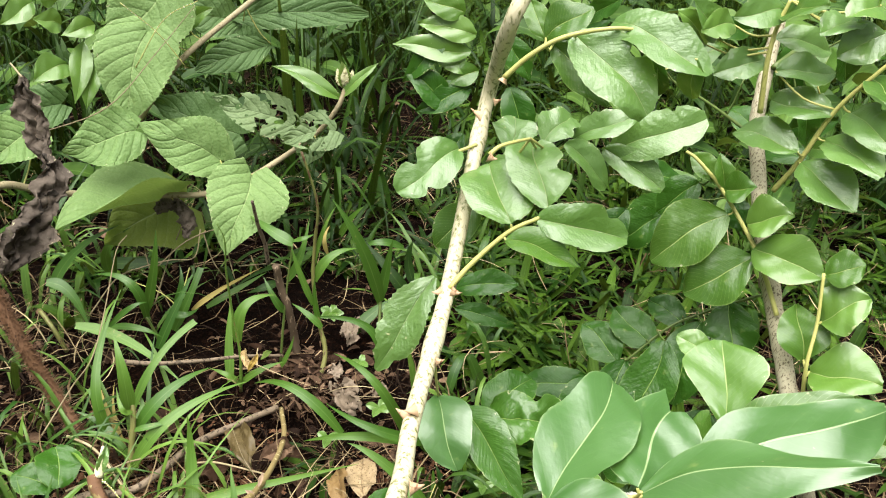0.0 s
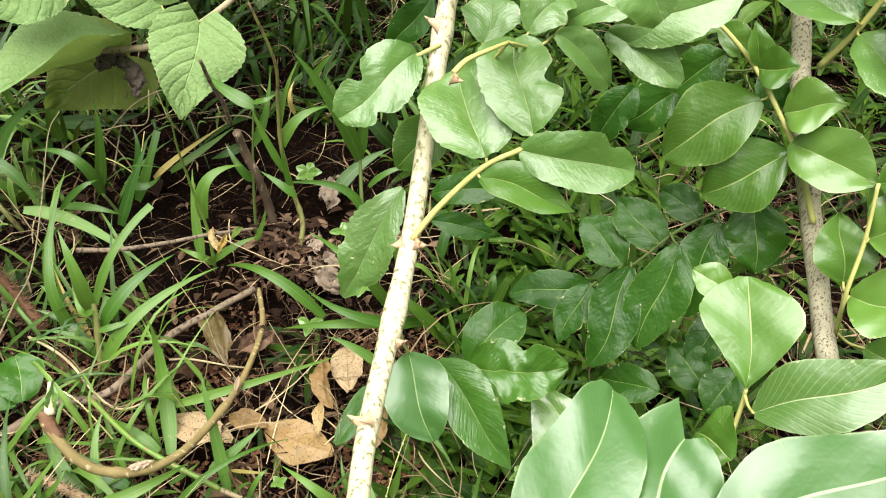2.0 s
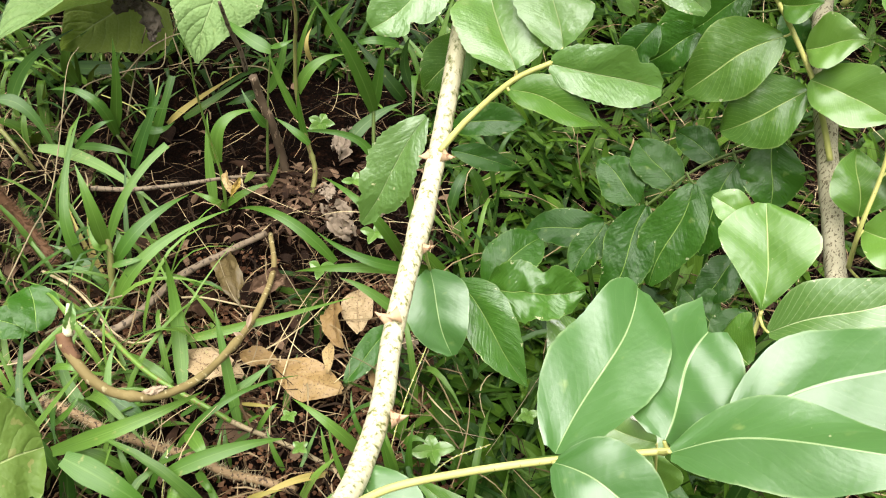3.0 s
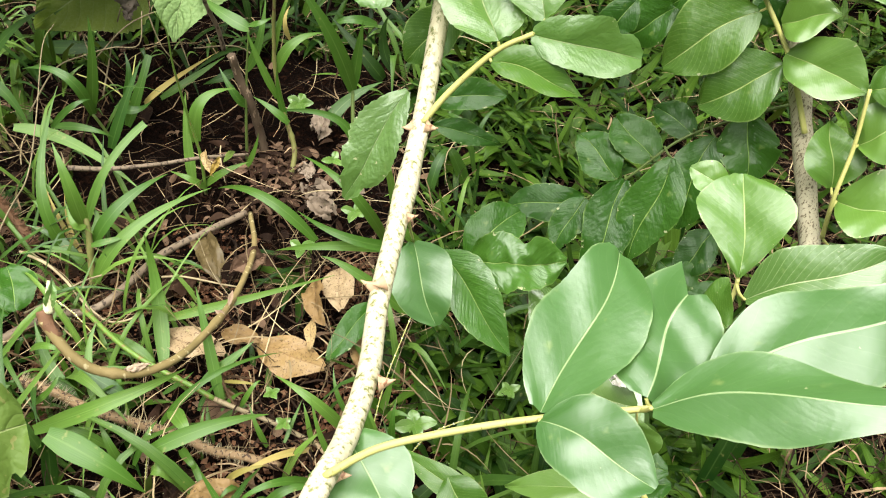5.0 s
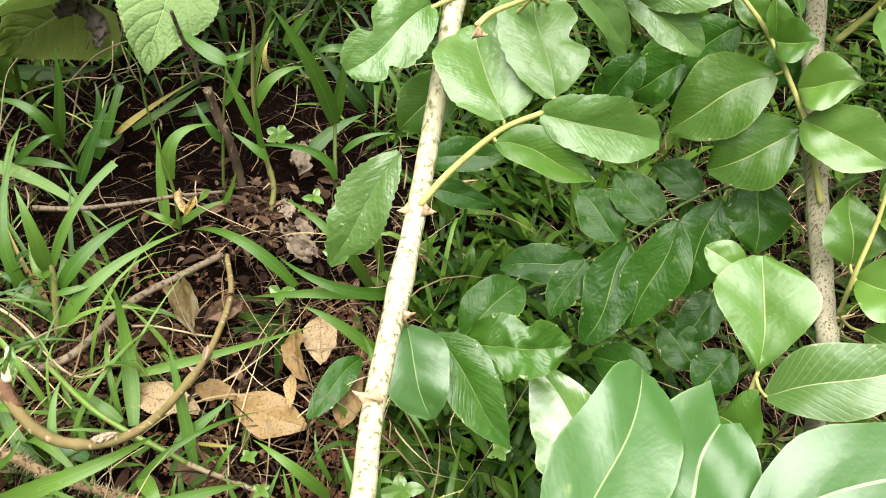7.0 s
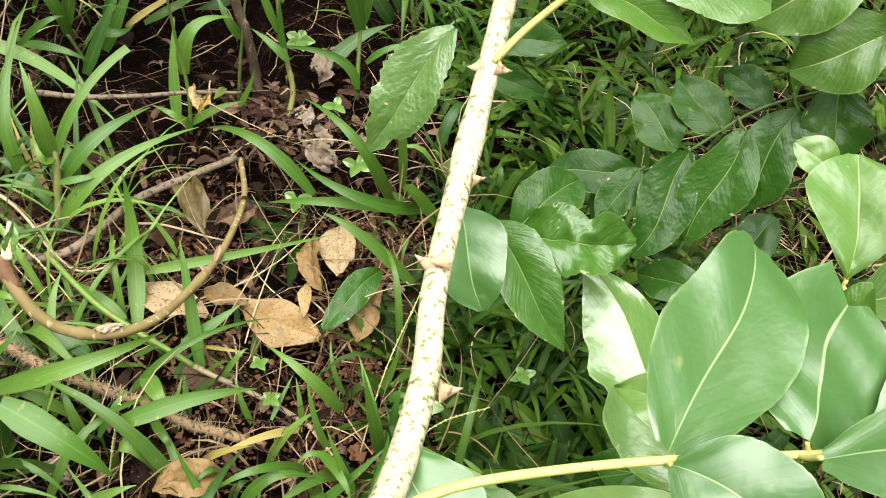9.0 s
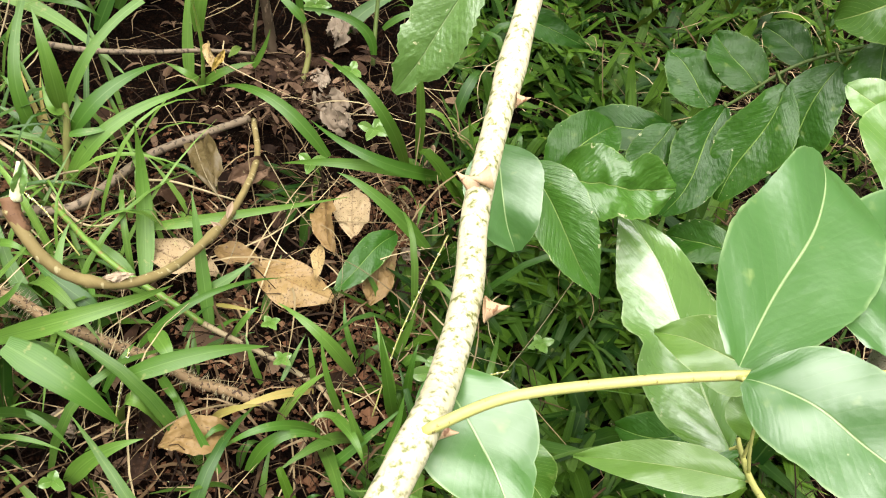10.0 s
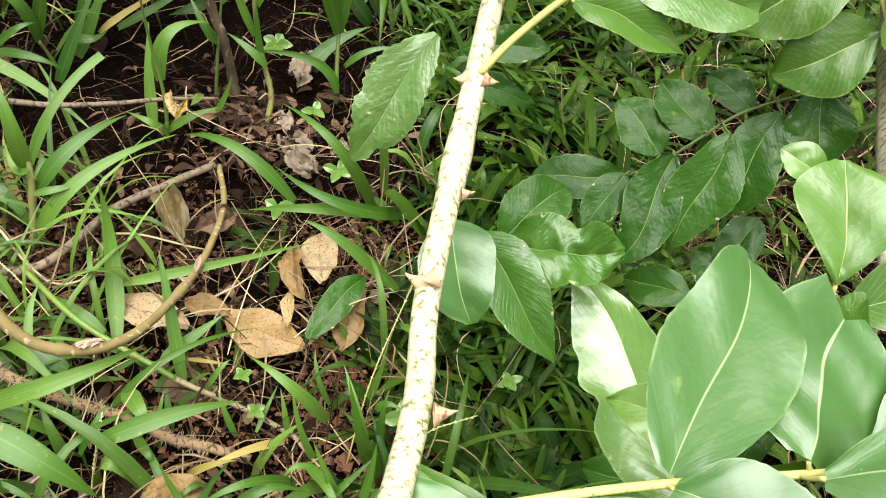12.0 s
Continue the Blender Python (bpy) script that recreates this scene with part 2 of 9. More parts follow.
M["leaf_kite"] = leaf_mat("leaf_yellow_green", (0.050, 0.138, 0.011), (0.092, 0.195, 0.026), (0.42, 0.52, 0.20), rough=0.36, spec=0.9, share=0.2, veins=15, relief=0.5, wrinkle=0.12, quilt=0.9, emboss=0.03, side_mix=0.6, uneven=1.2, hairline=0.04)
M["leaf_gloss"] = leaf_mat("leaf_glossy", (0.072, 0.172, 0.023), (0.128, 0.248, 0.050), (0.38, 0.48, 0.20), rough=0.34, spec=0.9, share=0.28, relief=0.6, veins=22, wrinkle=0.3, quilt=1.1, emboss=0.03, side_mix=0.6, fine=0.9, hairline=0.10, nicks=0.6, coat=0.25)
M["leaf_front"] = leaf_mat("leaf_smooth", (0.032, 0.102, 0.013), (0.062, 0.154, 0.032), (0.34, 0.44, 0.20), rough=0.38, spec=0.95, share=0.14, relief=0.4, vein_mix=0.35, veins=10, quilt=0.7, side_mix=0.15, wrinkle=0.08, emboss=0.04, hairline=0.02, nicks=0.05, coat=0.1)
M["leaf_spot"] = leaf_mat("leaf_spotted", (0.070, 0.160, 0.026), (0.120, 0.225, 0.045), (0.32, 0.43, 0.17), rough=0.38, spec=0.9, spots=0.05, share=0.2, relief=0.9, quilt=1.2, wrinkle=0.4, fine=0.6, side_mix=0.5, nicks=0.9, coat=0.2)
M["heart"] = leaf_mat("heart_leaf", (0.120, 0.215, 0.060), (0.180, 0.285, 0.092), (0.30, 0.40, 0.16), rough=0.62, spec=0.3, share=0.22, veins=7, relief=1.0, quilt=0.8, emboss=0.9, uneven=0.5, net=0.6, side_mix=0.6)
M["heart_holed"] = leaf_mat("heart_leaf_eaten", (0.120, 0.185, 0.075), (0.170, 0.240, 0.100), (0.26, 0.34, 0.17), rough=0.62, spec=0.3, share=0.22, veins=7, relief=1.0, holes=0.43, quilt=0.8, emboss=0.9, uneven=0.5, net=0.6, side_mix=0.6)
M["heart_under"] = leaf_mat("heart_leaf_under", (0.200, 0.275, 0.050), (0.280, 0.350, 0.080), (0.42, 0.48, 0.20), rough=0.7, spec=0.2, share=0.6, veins=8, relief=1.0, vein_mix=0.6, quilt=0.8, emboss=0.9, uneven=0.5, net=0.6, side_mix=0.6)
M["leaf_yellowing"] = leaf_mat("leaf_yellowing", (0.085, 0.150, 0.022), (0.170, 0.235, 0.050), (0.34, 0.40, 0.16), rough=0.6, spec=0.3, share=0.3, veins=8, relief=0.9, spots=0.14, spot=(0.20, 0.20, 0.06), quilt=1.5, emboss=0.4, uneven=0.6, spot_scale=90)
# darker copy of the heart leaf, its shade put into the colour
M["heart_shade"] = leaf_mat("heart_leaf_shaded", (0.060, 0.125, 0.034), (0.105, 0.185, 0.058), (0.16, 0.23, 0.10), rough=0.6, spec=0.3, share=0.2, veins=7, relief=1.0, quilt=0.8, emboss=0.9, uneven=0.5, net=0.6, side_mix=0.6)
M["grass"] = blade_mat("grass_blade", (0.038, 0.108, 0.009), (0.112, 0.212, 0.030), share=0.18, island=False, rough=0.40, rib=0.3, spec=0.36)
# the blade green again, dimmed to stand for light shade
M["grass_shade_dim"] = blade_mat("grass_shade_dim", (0.024, 0.078, 0.007), (0.078, 0.165, 0.020), share=0.12, island=False, rough=0.4, rib=0.3, spec=0.4)
# turf green lowered, down to near black, for the shade under the shrub
M["grass_small_shaded"] = blade_mat("grass_short_shaded", (0.004, 0.020, 0.0015), (0.060, 0.120, 0.010), share=0.10, rough=0.45, rib=0.12, spec=0.10)
M["grass_mid"] = blade_mat("grass_broad", (0.016, 0.056, 0.006), (0.135, 0.235, 0.036), share=0.14, rough=0.42, rib=0.2, spec=0.3)
# near-black copy of the grass green: deep shade put into the colour
M["grass_shaded"] = blade_mat("grass_shaded_dark", (0.004, 0.016, 0.0015), (0.036, 0.086, 0.008), share=0.05, rough=0.5, rib=0.1, spec=0.15)
M["leaf_shine"] = leaf_mat("leaf_shiny", (0.070, 0.165, 0.022), (0.130, 0.245, 0.050), (0.44, 0.53, 0.26), rough=0.26, spec=1.0, share=0.2, relief=0.6, wrinkle=0.3, quilt=0.9, nicks=0.4, coat=0.6)
M["straw_blade"] = blade_mat("yellowed_blade", (0.20, 0.17, 0.04), (0.36, 0.28, 0.09), share=0.15, rough=0.6, island=False)
M["culm_brown"] = bark_mat("culm", (0.10, 0.12, 0.03), (0.20, 0.19, 0.06), (0.10, 0.06, 0.03), 200, 0.58, rough=0.5, relief=0.25)
M["weed"] = blade_mat("weed_leaf", (0.012, 0.045, 0.004), (0.090, 0.172, 0.022), share=0.15, rough=0.5)
M["fallen"] = leaf_mat("fallen_leaf_tan", (0.19, 0.108, 0.030), (0.45, 0.350, 0.165), (0.24, 0.13, 0.05), rough=0.5, spec=0.4, share=0.1, veins=9, relief=1.0, spots=0.17, spot=(0.06, 0.026, 0.010), glow=(0.4, 0.24, 0.07), spot_scale=560, quilt=1.2, wrinkle=0.6, nicks=0.2)
M["straw_leaf"] = leaf_mat("withered_yellow", (0.30, 0.20, 0.04), (0.42, 0.30, 0.07), (0.2, 0.12, 0.04), rough=0.6, spec=0.3, share=0.2, veins=8, relief=0.9, spots=0.15, spot=(0.12, 0.06, 0.02), spot_scale=150)
M["fallen_bleached"] = leaf_mat("fallen_leaf_bleached", (0.24, 0.165, 0.082), (0.40, 0.31, 0.175), (0.32, 0.22, 0.13), rough=0.6, spec=0.3, share=0.1, veins=9, relief=1.0, spots=0.17, spot=(0.08, 0.035, 0.015), glow=(0.4, 0.28, 0.12), spot_scale=560, quilt=1.4, wrinkle=0.5, nicks=0.2)
M["fallen_olive"] = leaf_mat("fallen_leaf_olive", (0.060, 0.042, 0.014), (0.13, 0.095, 0.035), (0.16, 0.12, 0.05), rough=0.5, spec=0.35, share=0.1, veins=9, relief=1.0, spots=0.12, spot=(0.04, 0.022, 0.010), glow=(0.3, 0.2, 0.05), spot_scale=200, quilt=1.6, nicks=0.1)
M["fallen_rust"] = leaf_mat("fallen_leaf_rust", (0.12, 0.068, 0.022), (0.24, 0.155, 0.055), (0.34, 0.22, 0.10), rough=0.6, spec=0.4, share=0.1, veins=9, relief=1.0, spots=0.12, spot=(0.05, 0.025, 0.010), glow=(0.4, 0.2, 0.05), spot_scale=300, quilt=1.6, wrinkle=0.6, nicks=0.2)
M["straw"] = litter_mat("straw", ((0.0, (0.006, 0.003, 0.0015)), (0.5, (0.022, 0.012, 0.006)), (0.72, (0.10, 0.063, 0.030)), (1.0, (0.48, 0.36, 0.21))), spots=False)
M["straw_pale"] = litter_mat("straw_pale", ((0.0, (0.07, 0.048, 0.024)), (0.5, (0.22, 0.165, 0.085)), (1.0, (0.50, 0.41, 0.24))), spots=False)
M["clod"] = litter_mat("earth_crumb", ((0.0, (0.060, 0.024, 0.012)), (0.5, (0.14, 0.064, 0.032)), (1.0, (0.26, 0.145, 0.08))), rough=0.95, spots=False)
M["dead_grey"] = litter_mat("rotten_leaf", ((0.0, (0.008, 0.004, 0.0025)), (0.5, (0.042, 0.022, 0.012)), (1.0, (0.24, 0.155, 0.095))))
M["dead_pale"] = litter_mat("bleached_leaf", ((0.0, (0.24, 0.17, 0.11)), (0.5, (0.38, 0.29, 0.20)), (1.0, (0.52, 0.43, 0.32))), spots=False)
M["dead_dark"] = litter_mat("blackened_leaf", ((0.0, (0.045, 0.036, 0.028)), (0.5, (0.13, 0.105, 0.082)), (1.0, (0.32, 0.27, 0.21))))
M["white"] = litter_mat("white_scrap", ((0.0, (0.62, 0.60, 0.52)), (0.5, (0.72, 0.70, 0.62)), (1.0, (0.80, 0.78, 0.72))), spots=False)
M["shred"] = leaf_mat("shrivelled_leaf", (0.13, 0.098, 0.065), (0.30, 0.24, 0.175), (0.33, 0.25, 0.18), rough=0.8, spec=0.2, share=0.1, veins=8, relief=1.0, holes=0.40, spots=0.12, spot=(0.10, 0.06, 0.035), glow=(0.4, 0.3, 0.2), quilt=2.0)
M["shred_dark"] = leaf_mat("withered_leaf", (0.035, 0.028, 0.022), (0.17, 0.135, 0.10), (0.22, 0.17, 0.12), rough=0.75, spec=0.25, share=0.08, veins=9, relief=1.0, spots=0.16, spot=(0.012, 0.010, 0.008), glow=(0.3, 0.2, 0.1), quilt=2.5, spot_scale=60)
M["dry_stalk"] = bark_mat("dry_stalk", (0.15, 0.115, 0.06), (0.27, 0.22, 0.125), (0.10, 0.07, 0.035), 350, 0.6)
M["stem_pale"] = bark_mat("pale_stem", (0.42, 0.38, 0.225), (0.60, 0.55, 0.38), (0.13, 0.14, 0.04), 430, 0.51, rough=0.55, soft=6.0)
M["stem_grey"] = bark_mat("grey_bark", (0.30, 0.27, 0.17), (0.50, 0.46, 0.32), (0.14, 0.115, 0.065), 900, 0.55, stretch=(1, 1, 0.10))
M["petiole"] = bark_mat("petiole", (0.34, 0.34, 0.095), (0.47, 0.45, 0.15), (0.20, 0.16, 0.05), 600, 0.66, rough=0.5, relief=0.25)
M["petiole_green"] = bark_mat("green_culm", (0.075, 0.155, 0.020), (0.14, 0.23, 0.04), (0.16, 0.13, 0.04), 220, 0.56, rough=0.4, relief=0.3)
# petiole colour darkened to stand for shade between the leaves
M["petiole_dark"] = bark_mat("petiole_shaded", (0.055, 0.095, 0.018), (0.11, 0.15, 0.035), (0.07, 0.06, 0.02), 600, 0.66, rough=0.5, relief=0.25)
M["thorn"] = bark_mat("thorn", (0.38, 0.24, 0.13), (0.52, 0.36, 0.22), (0.2, 0.1, 0.05), 500, 0.6, rough=0.55)
M["vine"] = bark_mat("vine_stem", (0.25, 0.205, 0.115), (0.38, 0.33, 0.20), (0.18, 0.14, 0.07), 350, 0.6)
M["twig"] = bark_mat("twig_bark", (0.10, 0.072, 0.043), (0.235, 0.18, 0.12), (0.05, 0.035, 0.022), 260, 0.55)
M["twig_dark"] = bark_mat("dark_stalk", (0.045, 0.030, 0.018), (0.13, 0.09, 0.052), (0.26, 0.19, 0.12), 220, 0.60)
M["stub"] = bark_mat("curved_stem_bark", (0.12, 0.085, 0.028), (0.235, 0.185, 0.070), (0.36, 0.31, 0.16), 170, 0.60)
M["hair"] = bark_mat("hairy_stem_bark", (0.15, 0.095, 0.045), (0.27, 0.185, 0.095), (0.05, 0.028, 0.014), 300, 0.55)
M["hair_red"] = bark_mat("red_hairy_bark", (0.085, 0.040, 0.018), (0.18, 0.095, 0.045), (0.05, 0.025, 0.012), 300, 0.6)
M["bud"] = bark_mat("bud", (0.46, 0.45, 0.24), (0.64, 0.62, 0.40), (0.30, 0.24, 0.12), 300, 0.62)


def soil_mat():
    m, tree, b = mat_base("soil", 0.95, 0.02)
    n1, n2, n3 = noise_tex(tree, 9, 5), noise_tex(tree, 70, 6, 0.65), noise_tex(tree, 500, 3)
    # reddish brown taken close to black: shade of the gaps put into it
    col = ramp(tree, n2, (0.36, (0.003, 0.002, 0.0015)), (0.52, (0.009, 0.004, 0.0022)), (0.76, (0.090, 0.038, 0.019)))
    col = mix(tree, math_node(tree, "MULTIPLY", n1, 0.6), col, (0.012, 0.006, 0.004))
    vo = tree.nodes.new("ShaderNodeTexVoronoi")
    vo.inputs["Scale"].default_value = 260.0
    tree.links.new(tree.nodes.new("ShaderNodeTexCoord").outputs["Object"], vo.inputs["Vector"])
    # blackened cracks between the granules, shade painted in
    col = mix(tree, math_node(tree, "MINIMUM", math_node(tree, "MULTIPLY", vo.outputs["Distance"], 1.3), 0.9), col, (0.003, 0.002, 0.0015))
    far = math_node(tree, "MULTIPLY", math_node(tree, "GREATER_THAN", noise_tex(tree, 26, 5), 0.42), 0.8)
    pos = tree.nodes.new("ShaderNodeSeparateXYZ")
    tree.links.new(tree.nodes.new("ShaderNodeTexCoord").outputs["Object"], pos.inputs[0])
    rad = math_node(tree, "SQRT", math_node(tree, "ADD", math_node(tree, "POWER", pos.outputs[0], 2.0), math_node(tree, "POWER", pos.outputs[1], 2.0)))
    far = math_node(tree, "MULTIPLY", far, math_node(tree, "MINIMUM", math_node(tree, "MAXIMUM", math_node(tree, "SUBTRACT", rad, 1.2), 0.0), 1.0))
    col = mix(tree, far, col, mix(tree, n1, (0.030, 0.065, 0.012), (0.085, 0.14, 0.03)))
    tree.links.new(col, b.inputs["Base Color"])
    bump(tree, b, math_node(tree, "MULTIPLY_ADD", vo.outputs["Distance"], -0.35, math_node(tree, "MULTIPLY_ADD", n3, 0.4, n2)), 1.0, 0.012)
    return m


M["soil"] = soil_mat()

# ---- mesh tools ----
rng = random.Random(7)
WM = {}


def link(name, bm, mat, smooth=True):
    me = bpy.data.meshes.new(name)
    bm.to_mesh(me)
    bm.free()
    me.materials.append(M[mat])
    if smooth:
        me.polygons.foreach_set("use_smooth", [True] * len(me.polygons))
    return me


def thing(name, at, label, category, group=""):
    """An empty at the foot of a thing."""
    ob = new(name)
    ob.empty_display_size = 0.02
    ob.location = at
    WM[ob.name] = Matrix.Translation(at)
    return tagged(ob, label, category, group)


def part(name, bm, mat, parent, m=None, label=""):
    """One mesh of its own under a thing or a part; m: its place in the world."""
    m = Matrix.Identity(4) if m is None else m
    ob = new(name, link(name, bm, mat))
    ob.parent = parent
    ob.matrix_local = WM[parent.name].inverted() @ m
    WM[ob.name] = m
    if label:
        ob["label"] = label
    return ob


def curve_points(pts, steps):
    """A smooth line through the points."""
    p = [Vector(q) for q in pts]
    p = [p[0] * 2 - p[1]] + p + [p[-1] * 2 - p[-2]]
    out = []
    for i in range(1, len(p) - 2):
        for k in range(steps):
            t = k / steps
            a, b, c, d = p[i - 1], p[i], p[i + 1], p[i + 2]
            out.append(0.5 * (2 * b + (c - a) * t + (2 * a - 5 * b + 4 * c - d) * t * t + (3 * b - a - 3 * c + d) * t ** 3))
    return out + [p[-2]]


def tube(pts, r0, r1, sides=10, steps=8, rough=0.0, knots=(), seed=0):
    """A tapered round stem through the points, with swellings at knots (place along it, size). Local to pts[0]."""
    line = curve_points(pts, steps)
    o = line[0].copy()
    rr = random.Random(seed)
    bm = bmesh.new()
    rings = []
    side = Vector((0.3, 0.2, 1))
    n = len(line)
    for i, c in enumerate(line):
        d = (line[min(i + 1, n - 1)] - line[max(i - 1, 0)]).normalized()
        x = d.cross(side)
        if x.length < 1e-4:
            x = d.cross(Vector((1, 0, 0)))
        x.normalize()
        y = x.cross(d)
        side = y
        f = i / (n - 1)
        r = r0 + (r1 - r0) * f
        for kf, ks in knots:
            r *= 1 + ks * math.exp(-((f - kf) / 0.012) ** 2)
        ring = []
        for k in range(sides):
            a = 2 * math.pi * k / sides
            q = r * (1 + rough * (rr.random() - 0.5))
            ring.append(bm.verts.new(c - o + x * (q * math.cos(a)) + y * (q * math.sin(a))))
        rings.append(ring)
    for a, b in zip(rings, rings[1:]):
        for k in range(sides):
            bm.faces.new((a[k], a[(k + 1) % sides], b[(k + 1) % sides], b[k]))
    bm.faces.new(rings[0][::-1])
    bm.faces.new(rings[-1])
    return bm, Matrix.Translation(o), line


def outline(u, shape):
    if shape == "oval":
        return max(0.0, math.sin(math.pi * u ** 0.92)) ** 0.62
    if shape == "obov":
        return max(0.0, math.sin(math.pi * u ** 1.45)) ** 0.6
    if shape == "round":
        return max(0.0, math.sin(math.pi * u ** 1.05)) ** 0.5
    if shape == "point":
        return max(0.0, math.sin(math.pi * u ** 0.72)) ** 0.85
    if shape == "heart":
        return max(0.0, math.sin(math.pi * u ** 0.60)) ** 0.78 * (1 - 0.34 * u ** 2)
    if shape == "oblong":
        return max(0.0, math.sin(math.pi * u)) ** 0.42
    return max(0.0, math.sin(math.pi * u ** 0.8)) ** 1.0


def leaf_mesh(length, width, shape="oval", fold=0.25, arch=0.08, wavy=0.04, bites=(), seed=0, nu=34, nv=5, teeth=0.0, curl=0.0, crumple=0.0, notch=(0, 0), rag=0.015):
    """A leaf along +y, face up (+z). fold: how far the halves rise; arch: bow along its length; bites: (place along it, side, depth, size); notch: how far each half reaches past the tip."""
    rr = random.Random(seed)
    ph, ph2 = rr.random() * 6, rr.random() * 6
    twist, skew, bow = rr.uniform(-0.35, 0.35), rr.uniform(-0.07, 0.07), rr.uniform(-0.03, 0.03)
    bm = bmesh.new()
    uv = bm.loops.layers.uv.new("UVMap")
    grid, data = [], {}
    for i in range(nu + 1):
        u = i / nu
        row = []
        edge = (1 + rr.uniform(-rag, rag * 0.4), 1 + rr.uniform(-rag, rag * 0.4))
        for j in range(-nv, nv + 1):
            s = j / nv
            w = outline(min(max(u, 0.012), 0.985), shape) * width / 2
            e = abs(s)
            if teeth:
                w *= 1 + teeth * (0.5 if i % 2 else -0.5) * e
            w *= edge[j > 0]
            w *= 1 + 0.05 * math.sin(9 * u + ph) * e
            for bu, bs, bd, bz in bites:
                if bs * s > 0:
                    w *= 1 - bd * math.exp(-(((u - bu) / bz) ** 2) * 1.2)
            x = s * w
            y = u * length + notch[s > 0] * length * e * u ** 3
            if shape == "heart":
                y -= 0.15 * length * e ** 0.8 * max(0.0, 1 - u / 0.5) ** 2
            z = 1.45 * fold * abs(x) * (1 - 0.35 * e) + arch * length * 4 * u * (1 - u)
            z += wavy * width * math.sin(11 * u + ph + (2 if s > 0 else 0)) * e * e
            z -= curl * width * e ** 3 * 0.5
            z += 0.010 * width * math.sin(17 * u + 5 * s + ph2) + 0.03 * width * math.sin(5 * u + 2.2 * s + ph)
            if crumple:
                z += crumple * width * (noise.noise((u * 7, s * 2.5, seed)) + 0.6 * noise.noise((u * 17, s * 6, seed + 9)))
                x += crumple * width * 0.5 * noise.noise((u * 9, s * 3, seed + 5))
            z += math.sin(twist * (u - 0.4)) * x
            x += skew * width * math.sin(math.pi * u) + bow * length * math.sin(2 * math.pi * u)
            v = bm.verts.new((x, y, z))
            row.append(v)
            data[v] = (s * 0.5 + 0.5, u)
        grid.append(row)
    for a, b in zip(grid, grid[1:]):
        for j in range(2 * nv):
            f = bm.faces.new((a[j], a[j + 1], b[j + 1], b[j]))
            for lp in f.loops:
                lp[uv].uv = data[lp.vert]
    # the halves meet in a crisp crease
    for a, b in zip(grid, grid[1:]):
        e = bm.edges.get((a[nv], b[nv]))
        if e:
            e.smooth = False
    return bm


def facing(base, tip, normal):
    """The pose of a leaf from base to tip that faces along normal."""
    b, y, z = Vector(base), Vector(tip) - Vector(base), Vector(normal)
    y.normalize()
    x = y.cross(z).normalized()
    z = x.cross(y)
    return Matrix.Translation(b) @ Matrix((x, y, z)).transposed().to_4x4()


count = [0]


def leaf(parent, base, tip, normal, width, mat="leaf", shape="oval", name="leaflet", label="", **kw):
    if mat in ("leaf_gloss", "leaf_dark", "leaf_deep", "leaf_spot"):
        kw.setdefault("rag", 0.045)
    count[0] += 1
    length = (Vector(tip) - Vector(base)).length
    if "bites" not in kw and name == "leaflet" and rng.random() < 0.25:
        kw["bites"] = tuple((rng.uniform(0.35, 0.9), rng.choice((-1, 1)), rng.uniform(0.08, 0.25), rng.uniform(0.02, 0.05)) for _ in range(rng.randint(1, 2)))
    bm = leaf_mesh(length, width, shape, seed=count[0], **kw)
    ob = part(name, bm, mat, parent, facing(base, tip, normal), label)
    return ob


def stem(parent, name, pts, r0, r1, mat, label="", **kw):
    bm, m, line = tube(pts, r0, r1, **kw)
    return part(name, bm, mat, parent, m, label)


def bristles(parent, pts, radius, number, length, mat, seed):
    """Stiff hairs all round a stem."""
    line = curve_points(pts, 12)
    o = line[0].copy()
    rr = random.Random(seed)
    bm = bmesh.new()
    for k in range(number):
        i = rr.randrange(len(line) - 1)
        c = line[i].lerp(line[i + 1], rr.random()) - o
        d = (line[i + 1] - line[i]).normalized()
        a = Vector((rr.gauss(0, 1), rr.gauss(0, 1), rr.gauss(0, 1)))
        a = (a - d * a.dot(d)).normalized()
        w = d.cross(a) * (radius * 0.09)
        q = c + a * radius * 0.9
        tip = q + (a + d * rr.uniform(-0.2, 0.6)) * (length * rr.uniform(0.35, 0.9))
        v = [bm.verts.new(p) for p in (q - w, q + w, q + d * radius * 0.12, tip)]
        for f in ((0, 1, 3), (1, 2, 3), (2, 0, 3)):
            bm.faces.new([v[n] for n in f])
    return part("bristles", bm, mat, parent, Matrix.Translation(o))


def seeds(parent, pts, number, size, seed):
    """Tiny pale seeds on both sides of a flower stalk."""
    line = curve_points(pts, 10)
    o = line[0].copy()
    rr = random.Random(seed)
    bm = bmesh.new()
    for k in range(number):
        f = 0.35 + 0.65 * k / number
        i = min(int(f * (len(line) - 1)), len(line) - 2)
        d = (line[i + 1] - line[i]).normalized()
        a = d.cross(Vector((0, -0.7, 0.7))).normalized() * (1 if k % 2 else -1)
        c = line[i] - o + a * size * 0.6
        bmesh.ops.create_icosphere(bm, subdivisions=1, radius=size * rr.uniform(0.4, 0.7), matrix=Matrix.Translation(c) @ (d + a * 0.4).to_track_quat("Z", "Y").to_matrix().to_4x4() @ Matrix.Diagonal((0.6, 0.6, 1.5, 1)))
    return part("seeds", bm, "white", parent, Matrix.Translation(o))


